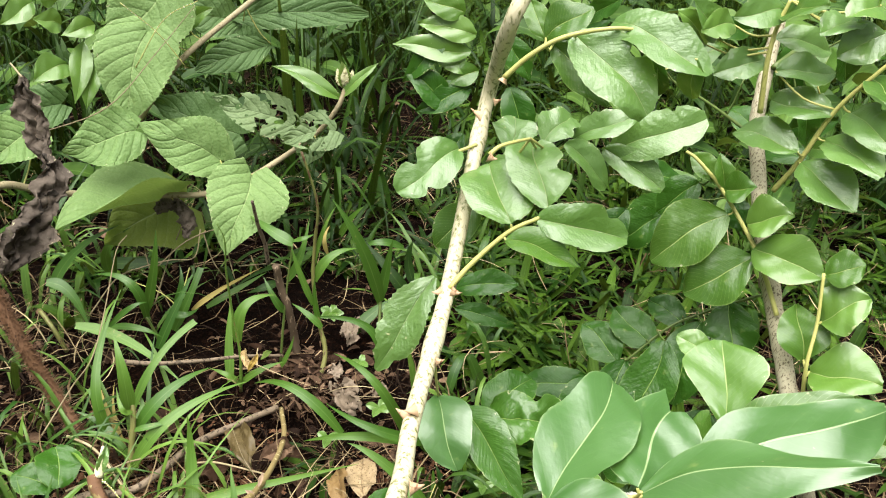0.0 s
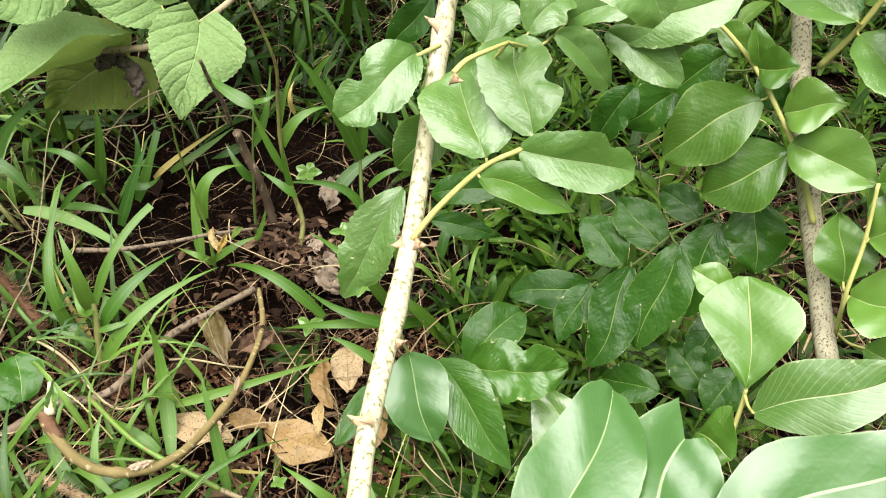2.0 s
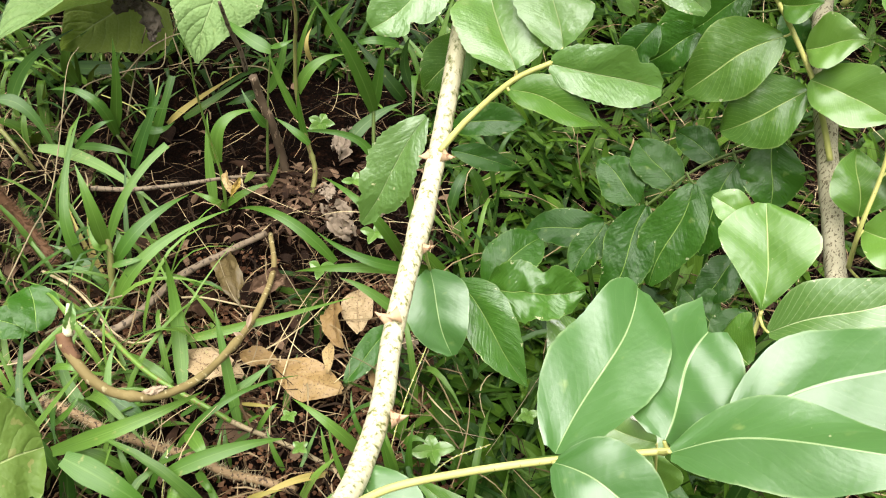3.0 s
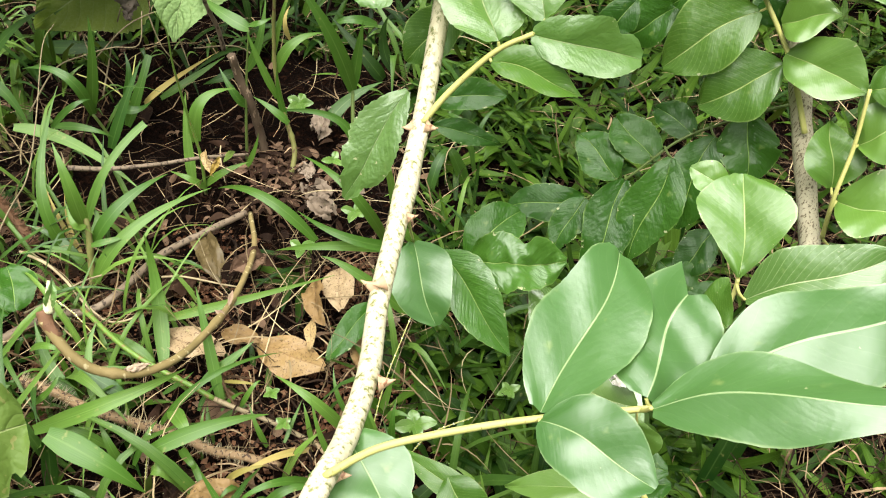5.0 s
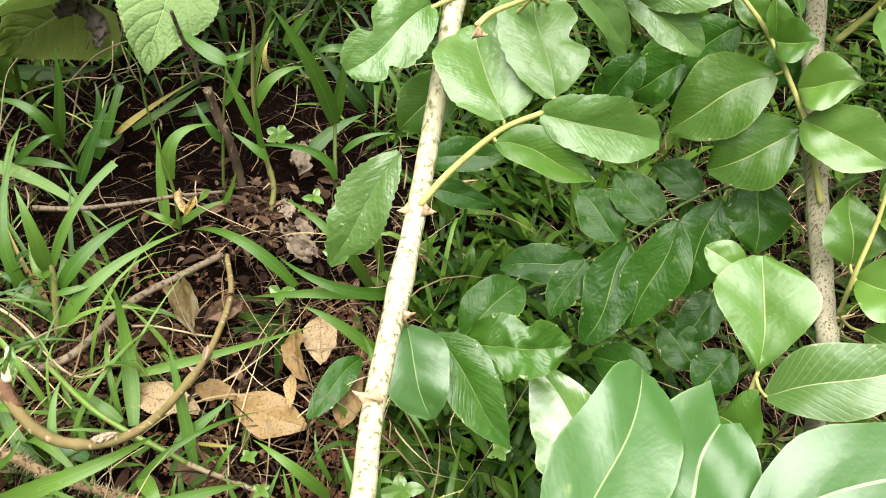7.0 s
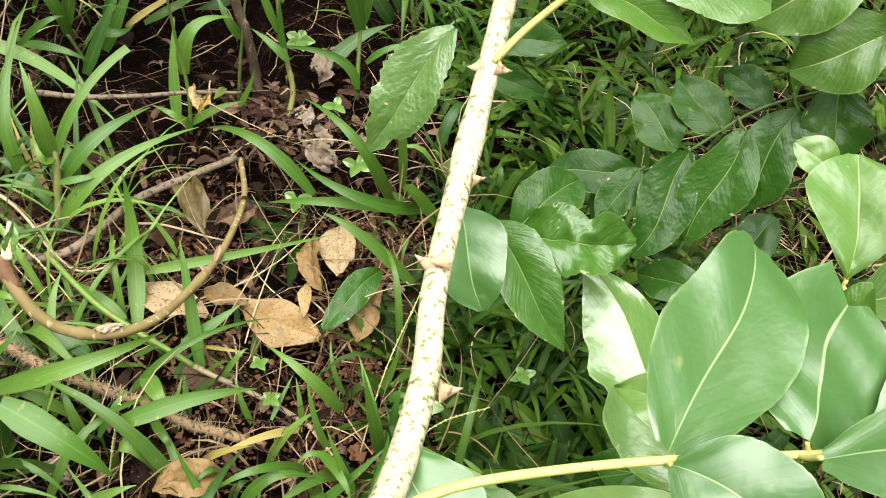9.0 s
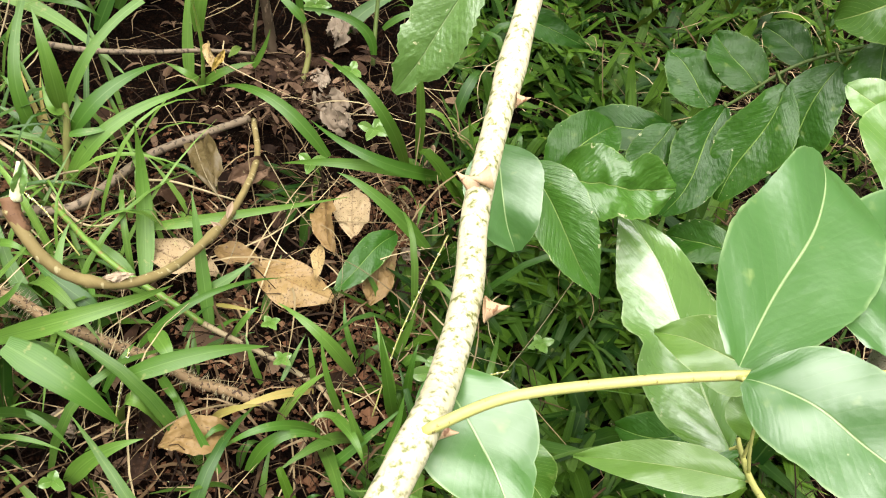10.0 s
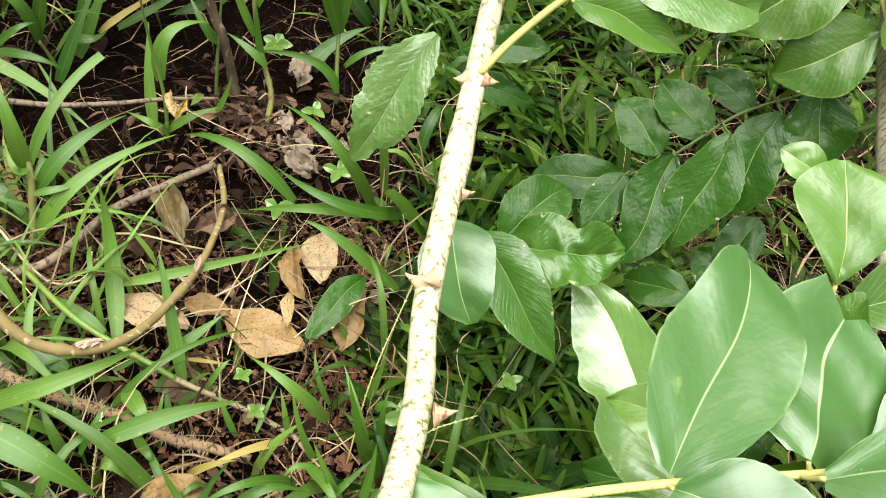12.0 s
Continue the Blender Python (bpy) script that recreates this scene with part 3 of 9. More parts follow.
def thorn(parent, at, way, size=0.006):
    bm = bmesh.new()
    w = Vector(way).normalized()
    x = w.orthogonal().normalized()
    y = w.cross(x)
    rings = []
    for f, r, up in ((0.0, 0.42, 0.0), (0.3, 0.24, 0.02), (0.7, 0.10, 0.10), (1.0, 0.015, 0.26)):
        c = w * (f * size) + Vector((0, 0, up * size))
        rings.append([bm.verts.new(c + (x * math.cos(a) * 1.4 + y * math.sin(a)) * r * size) for a in [k * math.pi / 4 for k in range(8)]])
    for a, b in zip(rings, rings[1:]):
        for k in range(8):
            bm.faces.new((a[k], a[(k + 1) % 8], b[(k + 1) % 8], b[k]))
    bm.faces.new(rings[-1])
    return part("thorn", bm, "thorn", parent, Matrix.Translation(at))


def blade_into(bm, uv, pts, width, segs=7, vee=0.25, up=Vector((0, 0, 1)), twist=0.0, blunt=0.0):
    """A grass blade through three points: two strips that meet in a keel."""
    a, b, c = (Vector(p) for p in pts)
    b = 2 * b - (a + c) / 2
    rows = []
    for i in range(segs + 1):
        t = i / segs
        p = a * (1 - t) ** 2 + b * (2 * t * (1 - t)) + c * t * t
        d = ((b - a) * (1 - t) + (c - b) * t).normalized()
        x = d.cross(up)
        if x.length < 1e-3:
            x = d.cross(Vector((0.3, 1, 0)))
        x.normalize()
        n = x.cross(d)
        if twist:
            x = x * math.cos(twist * t) + n * math.sin(twist * t)
            n = x.cross(d)
        w = width / 2 * min(1.0, 0.55 + 2.2 * t) * max(1 - t ** 1.9, blunt)
        w = max(w, width * 0.012)
        rows.append((bm.verts.new(p - x * w + n * (w * vee)), bm.verts.new(p), bm.verts.new(p + x * w + n * (w * vee)), t))
    for r, q in zip(rows, rows[1:]):
        for k in (0, 1):
            f = bm.faces.new((r[k], r[k + 1], q[k + 1], q[k]))
            for lp, (uu, vv) in zip(f.loops, ((k / 2, r[3]), (k / 2 + 0.5, r[3]), (k / 2 + 0.5, q[3]), (k / 2, q[3]))):
                lp[uv].uv = (uu, vv)


def crumpled(parent, pts, width, mat, seed):
    """A dead leaf rolled into a ragged trough along the points."""
    line = curve_points(pts, 10)
    o = line[0].copy()
    rr = random.Random(seed)
    bm = bmesh.new()
    uv = bm.loops.layers.uv.new("UVMap")
    rows = []
    n = len(line)
    side = Vector((0, -1, 0.4))
    for i, c in enumerate(line):
        f = i / (n - 1)
        d = (line[min(i + 1, n - 1)] - line[max(i - 1, 0)]).normalized()
        x = d.cross(side).normalized()
        z = x.cross(d)
        w = width / 2 * (0.25 + 0.75 * math.sin(math.pi * min(0.97, max(0.03, f))) ** 0.6) * (1 + 0.35 * noise.noise((f * 9, seed, 0)))
        row = []
        for j in range(-5, 6):
            a = j / 5 * (1.2 + 0.9 * noise.noise((f * 5, seed, 3)))
            q = c - o + x * (math.sin(a) * w * 0.75) + z * ((math.cos(a) - 0.5) * w * 0.7)
            q += Vector((noise.noise((f * 14, j, 1)), noise.noise((f * 14, j, 4)), noise.noise((f * 14, j, 8)))) * (width * 0.22)
            row.append(bm.verts.new(q))
        rows.append(row)
    for a, b in zip(rows, rows[1:]):
        for j in range(10):
            bm.faces.new((a[j], a[j + 1], b[j + 1], b[j]))
    return part("blade", bm, mat, parent, Matrix.Translation(o))


def blade(parent, pts, width, mat="grass", up=(0, -0.4, 1), **kw):
    bm = bmesh.new()
    uv = bm.loops.layers.uv.new("UVMap")
    o = Vector(pts[0])
    blade_into(bm, uv, [Vector(p) - o for p in pts], width, segs=12, up=Vector(up).normalized(), **kw)
    return part("blade", bm, mat, parent, Matrix.Translation(o))


def height(x, y):
    """The lie of the ground."""
    return 0.012 * noise.noise((x * 4, y * 4, 0)) + 0.006 * noise.noise((x * 13, y * 13, 3)) - 0.01


# ---- ground ----
def ground_sheet():
    bm = bmesh.new()
    xs = [-400, -60, -12, -5] + [-3 + 6 * k / 120 for k in range(121)] + [5, 12, 60, 400]
    ys = [-400, -60, -12, -4] + [-1.5 + 5.5 * k / 110 for k in range(111)] + [6, 12, 60, 400]
    grid = [[bm.verts.new((x, y, height(x, y))) for x in xs] for y in ys]
    for a, b in zip(grid, grid[1:]):
        for k in range(len(xs) - 1):
            bm.faces.new((a[k], a[k + 1], b[k + 1], b[k]))
    return tagged(new("ground", link("ground", bm, "soil")), "reddish-brown soil, darkened for the shade under grass and leaf litter", "ground", kind="structure")


ground_sheet()


def shade_crown(parent):
    """Unseen twigs and leaves, added over and behind the shrub to shade the ground."""
    rr = random.Random(53)
    bm = bmesh.new()
    uv = bm.loops.layers.uv.new("UVMap")
    for k in range(95):
        x, y, z = rr.uniform(-0.8, 0.0), rr.uniform(0.10, 1.5), rr.uniform(0.75, 1.15)
        a = rr.uniform(0, 2 * math.pi)
        d = Vector((math.cos(a), math.sin(a), rr.uniform(-0.5, 0.2)))
        p = Vector((x, y, z))
        ln = rr.uniform(0.06, 0.09)
        blade_into(bm, uv, (p, p + d * (ln * 0.5), p + d * ln), ln * 0.75, segs=6, vee=0.25, up=Vector((rr.uniform(-0.4, 0.4), rr.uniform(-0.4, 0.4), 1)).normalized())
    part("crown", bm, "weed", parent, Matrix.Identity(4), "loose green leaflets, unseen overhead, added to shade the ground")
    for k in range(8):
        x, y = rr.uniform(-0.8, 0.15), rr.uniform(0.6, 1.7)
        stem(parent, "twig", [(0.30, 0.06, 0.60), (0.25 + x * 0.3, 0.2 + y * 0.3, 0.80), (x, y, rr.uniform(0.85, 1.05))], 0.004, 0.0012, "stem_grey", sides=7, steps=5)

# ---- plants and fallen things ----
branch = thing("thorny_shrub_branch", (-0.0474, -0.4130, 0.2776), "pale speckled thorny shrub branch with pinnate green leaves", "shrub branch")
stem(branch, "stem", [(-0.3626, -0.6344, -0.0100), (-0.1030, -0.4577, 0.2577), (-0.0549, -0.4180, 0.3167), (-0.0374, -0.3843, 0.3312), (-0.0314, -0.3640, 0.3254), (-0.0255, -0.3297, 0.3208), (-0.0234, -0.2880, 0.3225), (-0.0099, -0.2015, 0.3459), (0.0016, -0.1380, 0.4040), (0.0093, -0.1069, 0.4386), (0.0183, -0.1484, 0.4954), (0.0364, -0.1186, 0.5228)], 0.0047, 0.0046, "stem_pale", sides=14, steps=14, rough=0.05, knots=((0.2, 0.25), (0.6, 0.22), (0.75, 0.18), (0.88, 0.15)), label="pale cream stem with dark specks")
thorn(branch, (-0.0133, -0.2039, 0.3467), (-0.95, -0.26, -0.15), 0.006)
thorn(branch, (-0.0078, -0.2050, 0.3479), (0.97, -0.14, -0.21), 0.007)
thorn(branch, (-0.0247, -0.2893, 0.3241), (-0.95, 0.20, 0.25), 0.008)
thorn(branch, (-0.0210, -0.3382, 0.3247), (0.99, 0.13, 0.02), 0.007)
thorn(branch, (-0.0330, -0.3800, 0.3285), (0.99, -0.11, 0.01), 0.006)
thorn(branch, (0.0042, -0.1780, 0.4473), (-0.95, 0.12, 0.29), 0.007)
thorn(branch, (0.0141, -0.1674, 0.4639), (0.53, 0.23, 0.82), 0.006)
thorn(branch, (0.0089, -0.1817, 0.4247), (0.92, -0.19, -0.35), 0.006)
thorn(branch, (-0.0137, -0.2524, 0.3322), (0.99, 0.11, 0.06), 0.005)
thorn(branch, (-0.0214, -0.2894, 0.3295), (-0.93, -0.36, -0.11), 0.007)
thorn(branch, (0.0119, -0.1244, 0.4372), (0.97, 0.11, 0.20), 0.005)
r1 = stem(branch, "rachis", [(-0.0089, -0.2029, 0.3488), (0.0038, -0.1939, 0.3617), (0.0237, -0.1863, 0.3796), (0.0411, -0.1846, 0.3894)], 0.0017, 0.0012, "petiole")
stem(r1, "stalk", [(0.0260, -0.1858, 0.3812), (0.0256, -0.1854, 0.3824), (0.0252, -0.1850, 0.3845)], 0.0009, 0.0007, "petiole", sides=6, steps=4)
leaf(r1, (0.0252, -0.1850, 0.3845), (0.0110, -0.1415, 0.4036), (-0.10, -0.43, 0.90), 0.0445, "leaf_gloss", "oblong", fold=0.35, arch=0.03)
stem(r1, "stalk", [(0.0411, -0.1846, 0.3894), (0.0436, -0.1827, 0.3912), (0.0462, -0.1808, 0.3950)], 0.0009, 0.0007, "petiole", sides=6, steps=4)
leaf(r1, (0.0462, -0.1808, 0.3950), (0.0383, -0.1315, 0.4155), (-0.12, -0.40, 0.91), 0.0378, "leaf_gloss", "oblong", fold=0.3, bites=((0.45, 1, 0.4, 0.1),))
leaf(r1, (0.0404, -0.1841, 0.3884), (0.0929, -0.1890, 0.3809), (0.02, -0.76, 0.65), 0.0276, "leaf_gloss", "oblong", fold=0.5, bites=((0.75, -1, 0.35, 0.08),))
stem(r1, "stalk", [(0.0213, -0.1870, 0.3777), (0.0220, -0.1882, 0.3764), (0.0227, -0.1893, 0.3760)], 0.0009, 0.0007, "petiole", sides=6, steps=4)
leaf(r1, (0.0227, -0.1893, 0.3760), (0.0659, -0.2032, 0.3683), (-0.03, -0.55, 0.83), 0.0204, "leaf", "point", fold=0.5)
r2 = stem(branch, "rachis", [(0.0097, -0.1766, 0.4240), (0.0153, -0.1713, 0.4270), (0.0236, -0.1650, 0.4277), (0.0340, -0.1554, 0.4267)], 0.0014, 0.0009, "petiole")
stem(r2, "stalk", [(0.0340, -0.1554, 0.4267), (0.0288, -0.1376, 0.4104), (0.0236, -0.1198, 0.4045)], 0.0009, 0.0007, "petiole", sides=6, steps=4)
leaf(r2, (0.0236, -0.1198, 0.4045), (0.0283, -0.0908, 0.4155), (0.05, -0.36, 0.93), 0.0298, "leaf_spot", "oval", fold=0.3)
stem(r2, "stalk", [(0.0340, -0.1554, 0.4267), (0.0401, -0.1366, 0.4132), (0.0461, -0.1179, 0.4099)], 0.0009, 0.0007, "petiole", sides=6, steps=4)
leaf(r2, (0.0461, -0.1179, 0.4099), (0.0653, -0.0920, 0.4190), (0.19, -0.45, 0.87), 0.0262, "leaf_gloss", "oblong", fold=0.35, bites=((0.6, 1, 0.3, 0.12),))
stem(r2, "stalk", [(0.0340, -0.1554, 0.4267), (0.0261, -0.1470, 0.4106), (0.0181, -0.1386, 0.4026)], 0.0009, 0.0007, "petiole", sides=6, steps=4)
leaf(r2, (0.0181, -0.1386, 0.4026), (0.0373, -0.1257, 0.3960), (0.48, -0.49, 0.73), 0.0200, "leaf", "oval", fold=0.3)
leaf(r2, (0.0896, -0.1186, 0.3808), (0.0595, -0.1190, 0.4105), (0.38, -0.63, 0.67), 0.0223, "leaf_gloss", "oblong", fold=0.3)
stem(r2, "stalk", [(0.0340, -0.1554, 0.4267), (0.0506, -0.1275, 0.4080), (0.0672, -0.0995, 0.4057)], 0.0009, 0.0007, "petiole", sides=6, steps=4)
leaf(r2, (0.0672, -0.0995, 0.4057), (0.1070, -0.0970, 0.4243), (-0.19, -0.60, 0.77), 0.0213, "leaf_gloss", "oblong", fold=0.3)
r3 = stem(branch, "rachis", [(0.0149, -0.1667, 0.4663), (0.0282, -0.1685, 0.4803), (0.0453, -0.1693, 0.4913), (0.0706, -0.1674, 0.4968), (0.0908, -0.1584, 0.4940)], 0.0016, 0.001, "petiole")
stem(r3, "stalk", [(0.0512, -0.1692, 0.4933), (0.0518, -0.1636, 0.4902), (0.0524, -0.1580, 0.4900)], 0.0009, 0.0007, "petiole", sides=6, steps=4)
leaf(r3, (0.0524, -0.1580, 0.4900), (0.0923, -0.1863, 0.4555), (-0.12, -0.69, 0.71), 0.0379, "leaf_gloss", "oblong", fold=0.25, arch=0.1, bites=((0.5, -1, 0.45, 0.09),))
stem(r3, "stalk", [(0.0360, -0.1692, 0.4863), (0.0392, -0.1565, 0.4802), (0.0424, -0.1437, 0.4805)], 0.0009, 0.0007, "petiole", sides=6, steps=4)
leaf(r3, (0.0424, -0.1437, 0.4805), (0.0746, -0.1623, 0.4518), (-0.07, -0.72, 0.69), 0.0254, "leaf", "oval", fold=0.3)
stem(r3, "stalk", [(0.0360, -0.1692, 0.4863), (0.0368, -0.1583, 0.4828), (0.0375, -0.1474, 0.4844)], 0.0009, 0.0007, "petiole", sides=6, steps=4)
leaf(r3, (0.0375, -0.1474, 0.4844), (0.0627, -0.1463, 0.5019), (-0.19, -0.75, 0.63), 0.0239, "leaf", "oval")
stem(r3, "stalk", [(0.0810, -0.1634, 0.4959), (0.0774, -0.1564, 0.4938), (0.0739, -0.1495, 0.4955)], 0.0009, 0.0007, "petiole", sides=6, steps=4)
leaf(r3, (0.0739, -0.1495, 0.4955), (0.1215, -0.1862, 0.4797), (-0.22, -0.53, 0.82), 0.0299, "leaf_gloss", "oblong", arch=0.14)
stem(r3, "stalk", [(0.0908, -0.1584, 0.4940), (0.1026, -0.1703, 0.4862), (0.1145, -0.1822, 0.4866)], 0.0009, 0.0007, "petiole", sides=6, steps=4)
leaf(r3, (0.1145, -0.1822, 0.4866), (0.1172, -0.1790, 0.4640), (-0.67, -0.72, 0.17), 0.0161, "leaf", "oval")
r4 = stem(branch, "rachis", [(0.0028, -0.1357, 0.4133), (-0.0037, -0.1375, 0.4107), (-0.0091, -0.1409, 0.4097)], 0.0012, 0.0009, "petiole")
leaf(r4, (-0.0080, -0.1397, 0.4115), (-0.0437, -0.1685, 0.3933), (0.15, -0.65, 0.75), 0.0306, "leaf_gloss", "oblong", fold=0.3, bites=((0.62, 1, 0.45, 0.07), (0.7, -1, 0.4, 0.07)))
stem(branch, "stalk", [(-0.0010, -0.1510, 0.3903), (0.0031, -0.1408, 0.3766), (0.0071, -0.1306, 0.3700)], 0.0009, 0.0007, "petiole", sides=6, steps=4)
leaf(branch, (0.0071, -0.1306, 0.3700), (-0.0199, -0.1413, 0.3419), (-0.23, -0.82, 0.53), 0.0277, "leaf", "oval", fold=0.15)
leaf(branch, (-0.0205, -0.1038, 0.2956), (-0.0590, -0.1361, 0.2325), (-0.13, -0.62, 0.78), 0.0345, "leaf_spot", "oval", fold=0.3, wavy=0.05, teeth=0.06, bites=((0.56, 1, 0.16, 0.04), (0.78, 1, 0.25, 0.05), (0.84, -1, 0.35, 0.05), (0.93, 1, 0.3, 0.04)))
leaf(branch, (-0.0040, -0.0850, 0.2750), (0.0420, -0.0910, 0.2850), (0.05, -0.55, 0.83), 0.0224, "leaf_dark", "oval", fold=0.2, teeth=0.04)
leaf(branch, (-0.0040, -0.1005, 0.2671), (0.0416, -0.1009, 0.2537), (0.21, -0.65, 0.73), 0.0160, "leaf_dark", "point")
stem(branch, "stalk", [(-0.0153, -0.2343, 0.3336), (-0.0135, -0.2248, 0.2987), (-0.0117, -0.2154, 0.2779)], 0.0009, 0.0007, "petiole", sides=6, steps=4)
leaf(branch, (-0.0117, -0.2154, 0.2779), (0.0023, -0.2534, 0.2539), (0.02, -0.53, 0.85), 0.0349, "leaf_front", "oval", fold=0.45, bites=())
leaf(branch, (0.0034, -0.2089, 0.2634), (0.0430, -0.2577, 0.2353), (-0.02, -0.51, 0.86), 0.0306, "leaf_deep", "point", fold=0.5, wavy=0.02)
leaf(branch, (0.0177, -0.2102, 0.2562), (0.0739, -0.2109, 0.2632), (-0.11, -0.52, 0.85), 0.0348, "leaf_deep", "oval", fold=0.45, wavy=0.13, crumple=0.08, bites=((0.6, -1, 0.3, 0.07),))
leaf(branch, (0.0193, -0.1949, 0.2430), (0.0508, -0.1671, 0.2580), (0.01, -0.48, 0.87), 0.0315, "leaf_dark", "round", fold=0.2)
r0 = stem(branch, "rachis", [(-0.0362, -0.3838, 0.3346), (-0.0179, -0.3769, 0.3429), (0.0081, -0.3718, 0.3476), (0.0370, -0.3680, 0.3517), (0.0763, -0.3635, 0.3540), (0.0857, -0.3627, 0.3552)], 0.0015, 0.0011, "petiole")
leaf(r0, (0.0380, -0.3656, 0.3531), (0.0734, -0.2942, 0.3589), (0.04, -0.10, 0.99), 0.0385, "leaf_front", "oblong", fold=0.32, arch=0.03, bites=())
stem(r0, "stalk", [(0.0763, -0.3635, 0.3540), (0.0753, -0.3625, 0.3550), (0.0744, -0.3615, 0.3570)], 0.0009, 0.0007, "petiole", sides=6, steps=4)
leaf(r0, (0.0744, -0.3615, 0.3570), (0.0960, -0.3172, 0.3608), (0.05, -0.15, 0.98), 0.0500, "leaf_front", "oblong", fold=-0.32, wavy=0.02, arch=0.04, notch=(0.38, 0.10), bites=((0.3, -1, 0.2, 0.3), (0.7, -1, 0.2, 0.2)))
stem(r0, "stalk", [(0.0857, -0.3627, 0.3552), (0.0919, -0.3583, 0.3535), (0.0981, -0.3539, 0.3554)], 0.0009, 0.0007, "petiole", sides=6, steps=4)
leaf(r0, (0.0981, -0.3539, 0.3554), (0.1871, -0.3246, 0.3760), (-0.10, -0.25, 0.96), 0.0420, "leaf_front", "oval", fold=-0.25, bites=())
stem(r0, "stalk", [(0.0727, -0.3639, 0.3537), (0.0733, -0.3663, 0.3568), (0.0740, -0.3687, 0.3622)], 0.0009, 0.0007, "petiole", sides=6, steps=4)
leaf(r0, (0.0740, -0.3687, 0.3622), (0.1465, -0.3928, 0.4051), (-0.45, -0.10, 0.88), 0.0307, "leaf_front", "point", fold=-0.28, bites=())
stem(r0, "stalk", [(0.0370, -0.3680, 0.3517), (0.0370, -0.3694, 0.3527), (0.0371, -0.3709, 0.3547)], 0.0009, 0.0007, "petiole", sides=6, steps=4)
leaf(r0, (0.0371, -0.3709, 0.3547), (0.0716, -0.3964, 0.3589), (-0.30, -0.25, 0.92), 0.0312, "leaf_front", "oval", fold=0.25, bites=())
stem(branch, "stalk", [(-0.0298, -0.3566, 0.3230), (-0.0315, -0.3571, 0.3218), (-0.0330, -0.3576, 0.3210)], 0.0009, 0.0007, "petiole", sides=6, steps=4)
leaf(branch, (-0.0330, -0.3576, 0.3210), (-0.0100, -0.3970, 0.3160), (-0.03, -0.21, 0.98), 0.0316, "leaf_front", "oval", fold=0.1)
r5 = stem(branch, "rachis", [(0.1260, -0.3542, 0.2131), (0.1136, -0.3254, 0.2080), (0.1123, -0.3083, 0.2042), (0.1126, -0.2996, 0.2031)], 0.0018, 0.001, "petiole")
stem(r5, "stalk", [(0.1124, -0.3034, 0.2035), (0.1108, -0.3034, 0.2008), (0.1093, -0.3034, 0.1993)], 0.0009, 0.0007, "petiole", sides=6, steps=4)
leaf(r5, (0.1093, -0.3034, 0.1993), (0.0555, -0.1975, 0.2338), (0.12, -0.25, 0.96), 0.0580, "leaf_shine", "point", fold=-0.2, arch=0.06, wavy=0.07, bites=((0.45, -1, 0.25, 0.06), (0.62, -1, 0.12, 0.05)))
stem(r5, "stalk", [(0.1123, -0.3178, 0.2063), (0.1058, -0.3117, 0.2279), (0.0994, -0.3057, 0.2640)], 0.0009, 0.0007, "petiole", sides=6, steps=4)
leaf(r5, (0.0994, -0.3057, 0.2640), (0.0588, -0.2853, 0.2535), (-0.41, -0.40, 0.82), 0.0287, "leaf_light", "point", fold=0.25)
stem(r5, "stalk", [(0.1125, -0.3201, 0.2069), (0.1123, -0.3201, 0.2049), (0.1120, -0.3201, 0.2038)], 0.0009, 0.0007, "petiole", sides=6, steps=4)
leaf(r5, (0.1120, -0.3201, 0.2038), (0.0440, -0.3058, 0.1804), (-0.37, -0.33, 0.87), 0.0221, "leaf_light", "point", fold=0.3)
leaf(r5, (0.0410, -0.3172, 0.1625), (-0.0177, -0.2744, 0.1657), (-0.18, -0.32, 0.93), 0.0163, "leaf", "lance")
stem(r5, "stalk", [(0.1123, -0.3100, 0.2045), (0.1118, -0.3086, 0.2092), (0.1112, -0.3072, 0.2169)], 0.0009, 0.0007, "petiole", sides=6, steps=4)
leaf(r5, (0.1112, -0.3072, 0.2169), (0.1042, -0.2923, 0.2359), (-0.21, -0.81, 0.55), 0.0227, "leaf_light", "oval")
leaf(r5, (0.1240, -0.3047, 0.3267), (0.1156, -0.2877, 0.3200), (-0.73, -0.10, 0.67), 0.0317, "leaf", "oval")
leaf(r5, (0.0122, -0.3093, 0.1951), (0.0325, -0.3299, 0.1772), (0.09, -0.60, 0.79), 0.0278, "leaf", "point")
shrub = thing("woody_shrub", (0.3277, -0.1280, 0.0000), "grey-barked woody shrub stem with glossy pinnate leaves", "shrub")
stem(shrub, "stem", [(0.3277, -0.1280, 0.0000), (0.2384, -0.1833, 0.2151), (0.2279, -0.1680, 0.2490), (0.2220, -0.1208, 0.2905), (0.2156, -0.0746, 0.3348), (0.2150, -0.0387, 0.3708), (0.2153, -0.0156, 0.3918), (0.2242, 0.0140, 0.4274), (0.2316, 0.0336, 0.4593)], 0.0066, 0.005, "stem_grey", sides=12, steps=10, rough=0.1, knots=((0.42, 0.2), (0.7, 0.15)), label="grey-brown woody stem")
rr1 = stem(shrub, "rachis", [(0.2192, -0.1290, 0.2959), (0.2116, -0.1145, 0.3157), (0.2025, -0.1018, 0.3344), (0.1805, -0.0772, 0.3648), (0.1622, -0.0657, 0.3822), (0.1542, -0.0606, 0.3865)], 0.0018, 0.0011, "petiole")
stem(rr1, "stalk", [(0.1890, -0.0859, 0.3538), (0.1871, -0.0855, 0.3513), (0.1852, -0.0850, 0.3501)], 0.0009, 0.0007, "petiole", sides=6, steps=4)
